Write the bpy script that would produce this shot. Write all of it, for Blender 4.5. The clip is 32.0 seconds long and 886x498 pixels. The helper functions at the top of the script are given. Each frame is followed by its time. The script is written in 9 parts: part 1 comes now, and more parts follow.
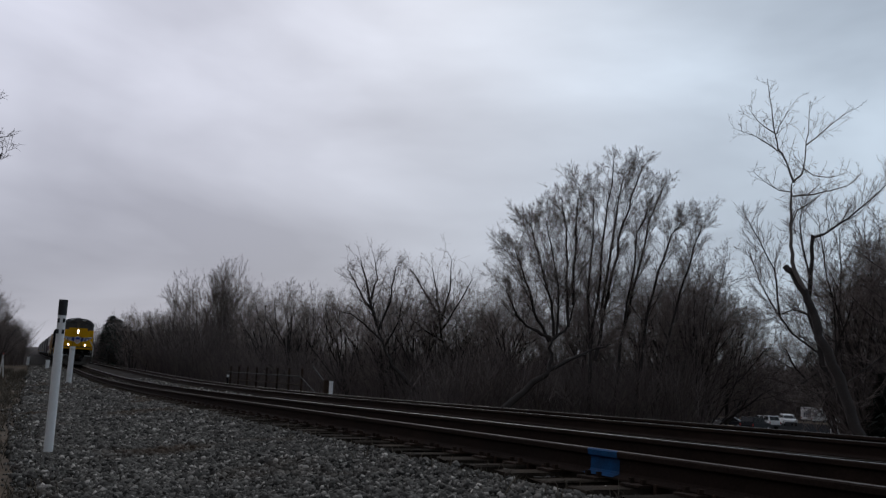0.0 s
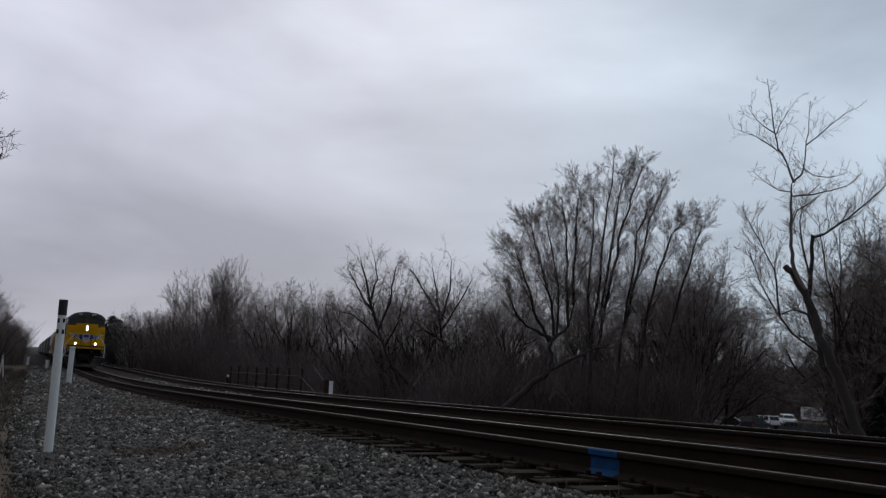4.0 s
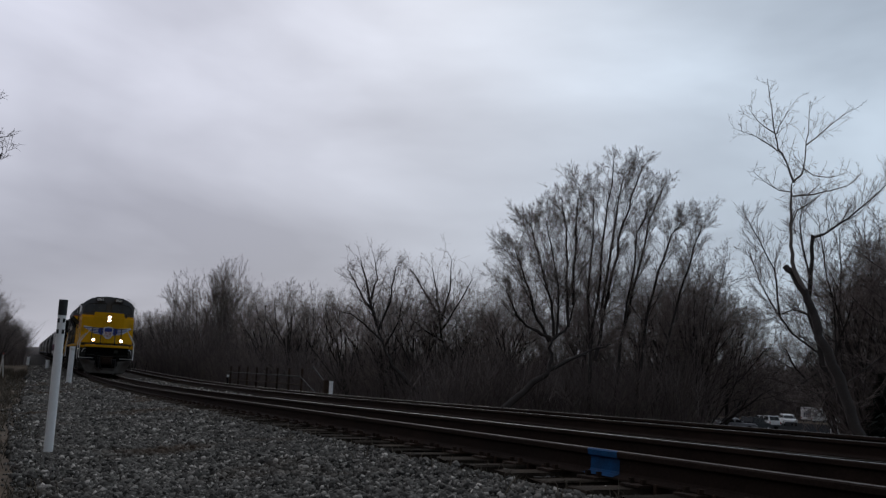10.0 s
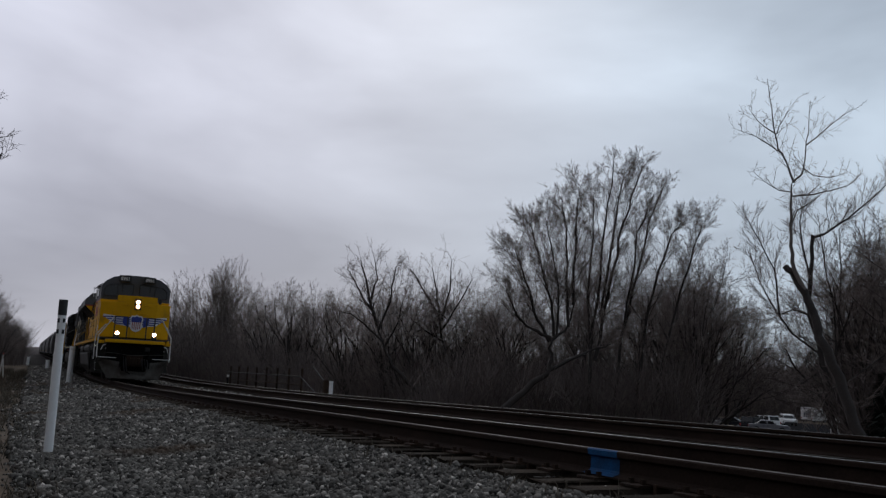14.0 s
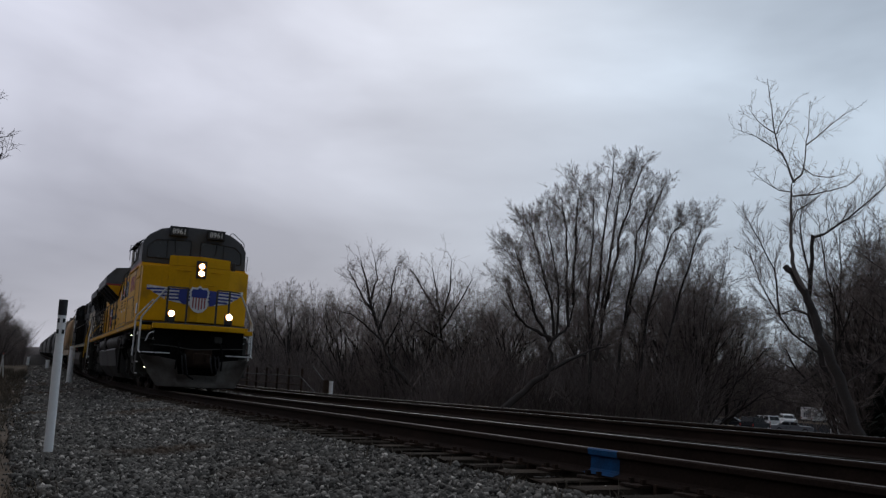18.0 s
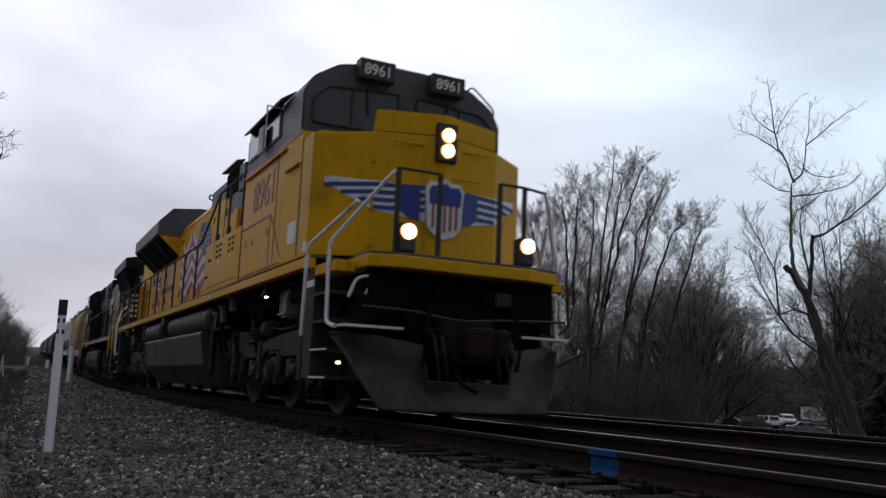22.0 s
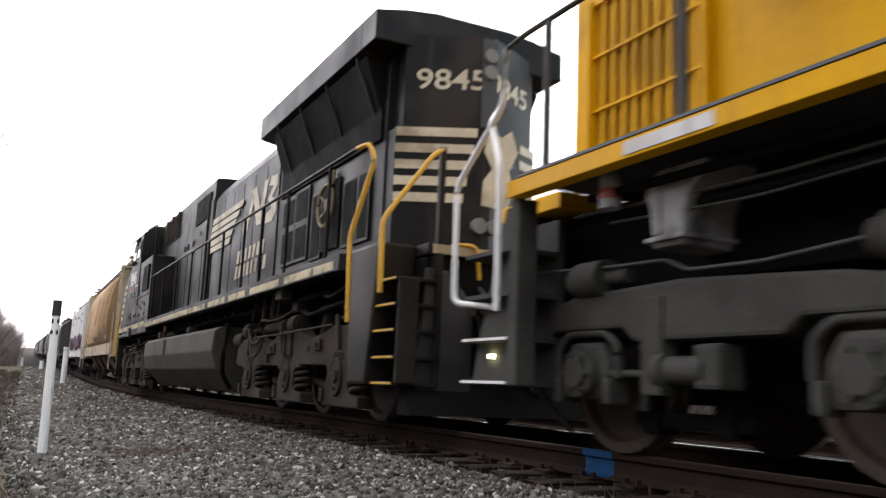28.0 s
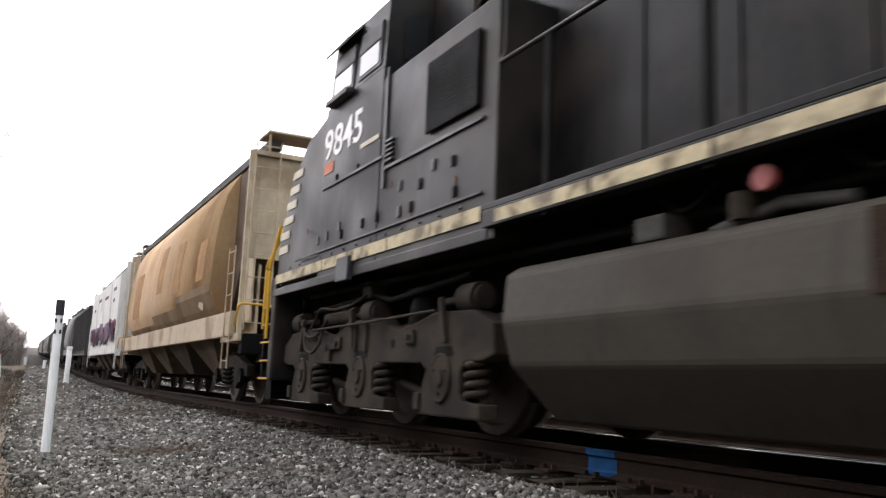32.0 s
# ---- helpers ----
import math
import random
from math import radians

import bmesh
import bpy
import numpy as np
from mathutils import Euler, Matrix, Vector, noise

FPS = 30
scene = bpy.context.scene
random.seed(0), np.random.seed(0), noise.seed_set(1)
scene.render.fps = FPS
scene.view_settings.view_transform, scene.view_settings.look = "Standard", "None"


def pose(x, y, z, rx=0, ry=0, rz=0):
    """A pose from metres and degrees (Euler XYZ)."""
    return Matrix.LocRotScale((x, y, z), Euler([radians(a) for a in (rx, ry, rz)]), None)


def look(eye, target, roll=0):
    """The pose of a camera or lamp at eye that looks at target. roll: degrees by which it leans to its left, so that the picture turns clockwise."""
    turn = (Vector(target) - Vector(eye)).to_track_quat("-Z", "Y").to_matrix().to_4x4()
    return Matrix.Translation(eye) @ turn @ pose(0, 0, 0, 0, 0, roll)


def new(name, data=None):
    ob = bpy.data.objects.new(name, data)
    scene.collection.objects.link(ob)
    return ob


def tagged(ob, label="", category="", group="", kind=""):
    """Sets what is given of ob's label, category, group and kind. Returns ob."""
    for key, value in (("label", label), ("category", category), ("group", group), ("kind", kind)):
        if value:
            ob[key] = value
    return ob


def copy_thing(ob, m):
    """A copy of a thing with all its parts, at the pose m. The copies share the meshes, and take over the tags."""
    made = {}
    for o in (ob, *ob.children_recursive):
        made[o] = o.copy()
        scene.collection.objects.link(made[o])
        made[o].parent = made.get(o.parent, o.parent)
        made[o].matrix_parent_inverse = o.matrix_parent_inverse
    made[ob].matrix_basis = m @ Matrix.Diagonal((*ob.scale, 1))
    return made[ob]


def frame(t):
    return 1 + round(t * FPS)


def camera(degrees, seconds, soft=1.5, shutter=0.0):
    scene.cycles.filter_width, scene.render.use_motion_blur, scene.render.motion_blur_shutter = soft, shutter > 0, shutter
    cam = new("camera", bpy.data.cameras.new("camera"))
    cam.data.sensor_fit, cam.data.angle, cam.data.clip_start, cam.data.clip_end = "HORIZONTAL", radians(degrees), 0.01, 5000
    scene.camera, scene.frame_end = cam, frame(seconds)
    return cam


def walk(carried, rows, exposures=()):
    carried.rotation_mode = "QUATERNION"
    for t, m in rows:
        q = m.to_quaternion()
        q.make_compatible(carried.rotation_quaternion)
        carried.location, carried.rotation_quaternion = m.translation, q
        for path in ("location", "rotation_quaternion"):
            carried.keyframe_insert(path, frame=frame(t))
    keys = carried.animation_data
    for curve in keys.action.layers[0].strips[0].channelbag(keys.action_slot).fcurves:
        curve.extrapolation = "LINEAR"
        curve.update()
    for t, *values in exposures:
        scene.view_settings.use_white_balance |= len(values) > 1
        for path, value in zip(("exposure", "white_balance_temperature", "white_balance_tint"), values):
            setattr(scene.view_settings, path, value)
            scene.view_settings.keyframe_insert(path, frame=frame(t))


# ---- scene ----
import bmesh
from math import sin, cos, pi, sqrt, atan2

# World: x runs along the track in the direction of travel, y away from the camera, z = 0 at the top of the rails.
TURN = 63.263
PITCH = 9.259
EYE = (0.0, -4.6437, 0.3893)


def aim(dyaw=0.0, dpitch=0.0):
    return pose(*EYE, 90 + PITCH + dpitch, 0, TURN + dyaw) @ pose(0, 0, 0, 0, 0, 2.3885)


cam = camera(55.105, 32.0, soft=1.35, shutter=0.5)
# seconds, turn and tilt of the tripod head in degrees
SHAKE = [(0, 0, 0), (22.9, 0, 0), (23.05, -0.2, 0.03), (23.2, -0.48, 0.08), (23.4, -0.52, 0.11), (23.6, -0.52, 0.1), (23.8, -0.36, 0.08),
         (24.0, -0.24, 0.06), (24.2, -0.22, 0.05), (24.5, -0.17, 0.05), (25.5, -0.2, 0.03), (26.5, -0.22, 0.02), (27.0, -0.24, 0.05),
         (27.5, -0.3, 0.06), (28.0, -0.33, 0.07), (28.5, -0.34, 0.07), (29.0, -0.39, 0.08), (29.5, -0.35, 0.06), (30.0, -0.23, 0.02),
         (30.5, -0.27, 0.02), (31.0, -0.11, 0.0), (31.5, -0.08, 0.0), (32.0, -0.15, 0.02)]
walk(cam, [(t, aim(a, b)) for t, a, b in SHAKE],
     exposures=[(0, 0.0, 6350, 10), (19.0, 0.0, 6350, 10), (21.0, 0.2, 6350, 10), (22.0, 0.45, 6400, 10), (23.0, 1.25, 6700, 10), (24.0, 2.0, 6950, 10), (26.5, 2.5, 7000, 10), (28.0, 2.6, 7050, 10), (30.0, 2.8, 7100, 10), (32.0, 2.85, 7100, 10)])


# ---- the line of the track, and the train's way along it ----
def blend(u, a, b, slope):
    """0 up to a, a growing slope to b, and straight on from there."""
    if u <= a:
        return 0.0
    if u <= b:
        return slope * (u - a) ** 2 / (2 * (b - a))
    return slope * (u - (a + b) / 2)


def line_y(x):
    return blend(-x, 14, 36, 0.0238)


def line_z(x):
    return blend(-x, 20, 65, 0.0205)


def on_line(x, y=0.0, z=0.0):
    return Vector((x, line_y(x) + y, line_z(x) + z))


# seconds and the place of the leading locomotive's headlights on the line
RUN = [(0, -94.0), (6, -70.8), (13, -43.7), (17, -28.25), (19, -20.47), (21.4, -11.4), (22.4, -7.5), (22.8, -5.9), (23.2, -4.29),
       (23.6, -2.69), (24.2, -0.18), (27, 11.4), (28, 15.55), (30.4, 25.8), (31.6, 31.0), (32, 32.72)]


def run_at(t):
    i = 0
    while i < len(RUN) - 2 and t > RUN[i + 1][0]:
        i += 1
    (ta, sa), (tb, sb) = RUN[i], RUN[i + 1]

    def slope(k):
        lo, hi = max(0, k - 1), min(len(RUN) - 1, k + 1)
        return (RUN[hi][1] - RUN[lo][1]) / (RUN[hi][0] - RUN[lo][0])
    h = tb - ta
    u = (t - ta) / h
    ma, mb = slope(i) * h, slope(i + 1) * h
    return (2 * u**3 - 3 * u**2 + 1) * sa + (u**3 - 2 * u**2 + u) * ma + (-2 * u**3 + 3 * u**2) * sb + (u**3 - u**2) * mb


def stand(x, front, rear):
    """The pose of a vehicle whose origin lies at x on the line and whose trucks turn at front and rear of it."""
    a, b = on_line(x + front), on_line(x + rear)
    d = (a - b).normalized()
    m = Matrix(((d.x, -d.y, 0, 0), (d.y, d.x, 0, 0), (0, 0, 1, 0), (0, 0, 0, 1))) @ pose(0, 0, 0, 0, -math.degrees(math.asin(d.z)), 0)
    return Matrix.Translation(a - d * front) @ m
# ---- sky, sun and exposure ----
SUN_WAY = (-cos(radians(30)) * sin(radians(63)), cos(radians(30)) * cos(radians(63)), sin(radians(30)))
world = bpy.data.worlds.new("overcast_sky")
scene.world = world
world.use_nodes = True


def build_sky():
    nt = world.node_tree
    n, l = nt.nodes, nt.links
    n.clear()
    out, bg = n.new("ShaderNodeOutputWorld"), n.new("ShaderNodeBackground")
    sky = n.new("ShaderNodeTexSky")
    sky.sky_type, sky.sun_disc = "NISHITA", False
    sky.sun_elevation, sky.sun_rotation = radians(30), radians(297)
    sky.air_density, sky.dust_density = 1.0, 2.0
    tc, mp = n.new("ShaderNodeTexCoord"), n.new("ShaderNodeMapping")
    mp.inputs["Scale"].default_value = (1.0, 1.0, 3.2)
    mp.inputs["Location"].default_value = (0.35, 0.2, 0.1)
    l.new(tc.outputs["Generated"], mp.inputs["Vector"])
    nz = n.new("ShaderNodeTexNoise")
    nz.inputs["Scale"].default_value, nz.inputs["Detail"].default_value, nz.inputs["Roughness"].default_value = 1.5, 5.0, 0.48
    nz.inputs["Distortion"].default_value = 0.35
    l.new(mp.outputs["Vector"], nz.inputs["Vector"])
    ramp = n.new("ShaderNodeValToRGB")
    e = ramp.color_ramp.elements
    e[0].position, e[0].color = 0.34, (0.44, 0.465, 0.535, 1)
    e[1].position, e[1].color = 0.66, (0.80, 0.845, 0.94, 1)
    l.new(nz.outputs["Fac"], ramp.inputs["Fac"])
    # the cloud is brightest towards the hidden sun and dull on the other side
    dot = n.new("ShaderNodeVectorMath")
    dot.operation = "DOT_PRODUCT"
    dot.inputs[1].default_value = SUN_WAY
    l.new(tc.outputs["Generated"], dot.inputs[0])
    glow = n.new("ShaderNodeMapRange")
    glow.interpolation_type = "SMOOTHSTEP"
    for key, v in (("From Min", -0.5), ("From Max", 1.0), ("To Min", 0.42), ("To Max", 1.0)):
        glow.inputs[key].default_value = v
    l.new(dot.outputs["Value"], glow.inputs["Value"])
    cloud = n.new("ShaderNodeVectorMath")
    cloud.operation = "SCALE"
    l.new(ramp.outputs["Color"], cloud.inputs[0])
    l.new(glow.outputs["Result"], cloud.inputs["Scale"])
    # thicker, duller cloud towards the horizon
    split = n.new("ShaderNodeSeparateXYZ")
    l.new(tc.outputs["Generated"], split.inputs[0])
    low = n.new("ShaderNodeMapRange")
    low.interpolation_type = "SMOOTHSTEP"
    for key, v in (("From Min", 0.02), ("From Max", 0.36), ("To Min", 0.74), ("To Max", 1.0)):
        low.inputs[key].default_value = v
    l.new(split.outputs["Z"], low.inputs["Value"])
    haze = n.new("ShaderNodeVectorMath")
    haze.operation = "SCALE"
    l.new(cloud.outputs["Vector"], haze.inputs[0])
    l.new(low.outputs["Result"], haze.inputs["Scale"])
    dim = n.new("ShaderNodeVectorMath")
    dim.operation = "SCALE"
    dim.inputs["Scale"].default_value = 0.05
    l.new(sky.outputs["Color"], dim.inputs[0])
    mix = n.new("ShaderNodeMix")
    mix.data_type = "RGBA"
    mix.inputs["Factor"].default_value = 0.92
    l.new(dim.outputs["Vector"], mix.inputs["A"])
    l.new(haze.outputs["Vector"], mix.inputs["B"])
    bg.inputs["Strength"].default_value = 1.0
    # the cloud is faintly pink along the line and thins to a cool, duller blue across it
    side = n.new("ShaderNodeVectorMath")
    side.operation = "DOT_PRODUCT"
    side.inputs[1].default_value = (cos(radians(TURN)), sin(radians(TURN)), 0)
    l.new(tc.outputs["Generated"], side.inputs[0])
    cool = n.new("ShaderNodeMapRange")
    cool.interpolation_type = "SMOOTHSTEP"
    cool.inputs["From Min"].default_value, cool.inputs["From Max"].default_value = -0.45, 0.5
    l.new(side.outputs["Value"], cool.inputs["Value"])
    tint = n.new("ShaderNodeMix")
    tint.data_type = "RGBA"
    tint.inputs["A"].default_value, tint.inputs["B"].default_value = (1.03, 0.99, 1.005, 1), (0.80, 0.875, 0.90, 1)
    l.new(cool.outputs["Result"], tint.inputs["Factor"])
    tinted = n.new("ShaderNodeVectorMath")
    tinted.operation = "MULTIPLY"
    l.new(mix.outputs["Result"], tinted.inputs[0])
    l.new(tint.outputs["Result"], tinted.inputs[1])
    l.new(tinted.outputs["Vector"], bg.inputs["Color"])
    l.new(bg.outputs["Background"], out.inputs["Surface"])


build_sky()
sun = new("sun", bpy.data.lights.new("sun", "SUN"))
sun.data.energy, sun.data.angle, sun.data.color = 0.5, radians(30), (1.0, 0.96, 0.92)
sun.matrix_world = look((0, 0, 0), [-v for v in SUN_WAY])
# ---- materials ----
def paint(name, color, rough=0.5, metal=0.0, var=0.15, scale=3.0, fine=40.0, bump=0.1, dirt=None, dirt_amount=0.0, dirt_scale=0.8, island=0.0, per_object=0.0,
          streak=0.0, spec=0.5, pale=0.0, coord="Object", emit=None, strength=0.0):
    """A procedural surface: base colour with coarse and fine variation, dirt patches, run-down streaks and a fine relief."""
    m = bpy.data.materials.new(name)
    m.use_nodes = True
    nt = m.node_tree
    n, l = nt.nodes, nt.links
    bsdf = n["Principled BSDF"]
    tc = n.new("ShaderNodeTexCoord")

    def noise_tex(sc, detail=4.0, stretch=None):
        t = n.new("ShaderNodeTexNoise")
        t.inputs["Scale"].default_value, t.inputs["Detail"].default_value = sc, detail
        if stretch:
            mp = n.new("ShaderNodeMapping")
            mp.inputs["Scale"].default_value = stretch
            l.new(tc.outputs[coord], mp.inputs["Vector"])
            l.new(mp.outputs["Vector"], t.inputs["Vector"])
        else:
            l.new(tc.outputs[coord], t.inputs["Vector"])
        return t

    def math_node(op, a, b):
        t = n.new("ShaderNodeMath")
        t.operation = op
        for i, s in enumerate((a, b)):
            if isinstance(s, (int, float)):
                t.inputs[i].default_value = s
            else:
                l.new(s, t.inputs[i])
        return t.outputs[0]

    def ranged(s, a, b, lo=0.0, hi=1.0):
        t = n.new("ShaderNodeMapRange")
        t.inputs["From Min"].default_value, t.inputs["From Max"].default_value = a, b
        t.inputs["To Min"].default_value, t.inputs["To Max"].default_value = lo, hi
        l.new(s, t.inputs["Value"])
        return t.outputs["Result"]

    coarse, grain = noise_tex(scale), noise_tex(fine, 3.0)
    f = math_node("ADD", ranged(coarse.outputs["Fac"], 0.25, 0.75, 1 - var, 1 + var), ranged(grain.outputs["Fac"], 0.25, 0.75, -var * 0.6, var * 0.6))
    if island:
        g = n.new("ShaderNodeNewGeometry")
        f = math_node("MULTIPLY", f, ranged(g.outputs["Random Per Island"], 0, 1, 1 - island, 1 + island))
        if pale:
            f = math_node("MULTIPLY", f, ranged(g.outputs["Random Per Island"], 0.90, 0.97, 1.0, pale))
    if per_object:
        o = n.new("ShaderNodeObjectInfo")
        f = math_node("MULTIPLY", f, ranged(o.outputs["Random"], 0, 1, 1 - per_object, 1 + per_object))
    sc = n.new("ShaderNodeVectorMath")
    sc.operation = "SCALE"
    sc.inputs[0].default_value = color
    l.new(f, sc.inputs["Scale"])
    col = sc.outputs["Vector"]
    if dirt:
        patch = noise_tex(dirt_scale, 6.0)
        fac = ranged(patch.outputs["Fac"], 0.62 - dirt_amount * 0.4, 0.72 - dirt_amount * 0.25, 0, 0.85)
        if streak:
            st = noise_tex(1.0, 4.0, (7.0, 7.0, 0.5))
            fac = math_node("MAXIMUM", fac, ranged(st.outputs["Fac"], 0.62 - streak * 0.25, 0.78, 0, 0.8))
        mx = n.new("ShaderNodeMix")
        mx.data_type = "RGBA"
        l.new(fac, mx.inputs["Factor"])
        l.new(col, mx.inputs["A"])
        mx.inputs["B"].default_value = (*dirt, 1)
        col = mx.outputs["Result"]
    l.new(col, bsdf.inputs["Base Color"])
    l.new(ranged(coarse.outputs["Fac"], 0.3, 0.7, max(0.02, rough - 0.1), min(1, rough + 0.12)), bsdf.inputs["Roughness"])
    bsdf.inputs["Metallic"].default_value = metal
    bsdf.inputs["Specular IOR Level"].default_value = spec
    if bump:
        b = n.new("ShaderNodeBump")
        b.inputs["Strength"].default_value, b.inputs["Distance"].default_value = bump, 0.02
        l.new(grain.outputs["Fac"], b.inputs["Height"])
        l.new(b.outputs["Normal"], bsdf.inputs["Normal"])
    if emit:
        bsdf.inputs["Emission Color"].default_value, bsdf.inputs["Emission Strength"].default_value = (*emit, 1), strength
    return m


RUST = (0.09, 0.045, 0.025)
M = dict(
    soil=paint("dark_soil", (0.082, 0.064, 0.048), 0.95, spec=0.05, var=0.4, scale=0.35, fine=9, bump=0.8, dirt=(0.115, 0.085, 0.058), dirt_amount=0.35, dirt_scale=0.5),
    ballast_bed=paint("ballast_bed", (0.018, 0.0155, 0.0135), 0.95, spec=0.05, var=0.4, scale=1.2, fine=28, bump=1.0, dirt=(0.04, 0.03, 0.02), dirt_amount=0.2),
    stone=paint("crushed_stone", (0.096, 0.090, 0.080), 0.85, var=0.3, scale=1.0, fine=60, bump=0.3, island=0.8, pale=2.3, spec=0.1, dirt=(0.062, 0.042, 0.028), dirt_amount=0.18, dirt_scale=0.5),
    tie=paint("weathered_tie", (0.034, 0.027, 0.021), 0.97, spec=0.03, var=0.45, scale=6, fine=50, bump=0.6, per_object=0.35),
    rail=paint("rusty_rail", (0.027, 0.0185, 0.0145), 0.9, var=0.3, scale=2, fine=60, bump=0.3, spec=0.06),
    rail_dull=paint("dull_rail_head", (0.06, 0.047, 0.04), 0.7, var=0.25, scale=3, fine=30, spec=0.2),
    railtop=paint("polished_rail_head", (0.105, 0.102, 0.099), 0.45, var=0.1, metal=1.0, bump=0.0),
    plate=paint("rusty_steel", (0.036, 0.023, 0.016), 0.9, spec=0.15, var=0.4, scale=8, fine=70, bump=0.5, per_object=0.3),
    blue=paint("blue_spray_paint", (0.008, 0.06, 0.16), 0.7, spec=0.15, var=0.35, scale=9, fine=60),
    post=paint("white_plastic", (0.9, 0.9, 0.89), 0.4, var=0.06, scale=3, fine=30, dirt=(0.5, 0.48, 0.44), dirt_amount=0.03, dirt_scale=5),
    black=paint("black_paint", (0.02, 0.02, 0.022), 0.55, var=0.3),
    bark=paint("grey_bark", (0.040, 0.034, 0.031), 0.95, var=0.35, scale=2, fine=25, bump=0.8),
    pale_bark=paint("pale_bark", (0.17, 0.15, 0.135), 0.95, var=0.35, scale=1.5, fine=20, bump=0.6),
    twig=paint("twig_bark", (0.21, 0.172, 0.155), 0.95, var=0.3, scale=1, fine=10, bump=0.0, island=0.3),
    brush=paint("dry_brush", (0.13, 0.106, 0.096), 0.95, var=0.3, scale=0.4, fine=4, bump=0.0, island=0.45),
    needle=paint("evergreen_needles", (0.026, 0.036, 0.028), 0.9, var=0.4, island=0.4, bump=0.0),
    woods=paint("far_woods", (0.065, 0.054, 0.047), 1.0, var=0.5, scale=0.25, fine=2.5, bump=0.6),
    asphalt=paint("parking_asphalt", (0.02, 0.02, 0.021), 1.0, spec=0.0, var=0.2, scale=0.5, fine=14, bump=0.3),
)
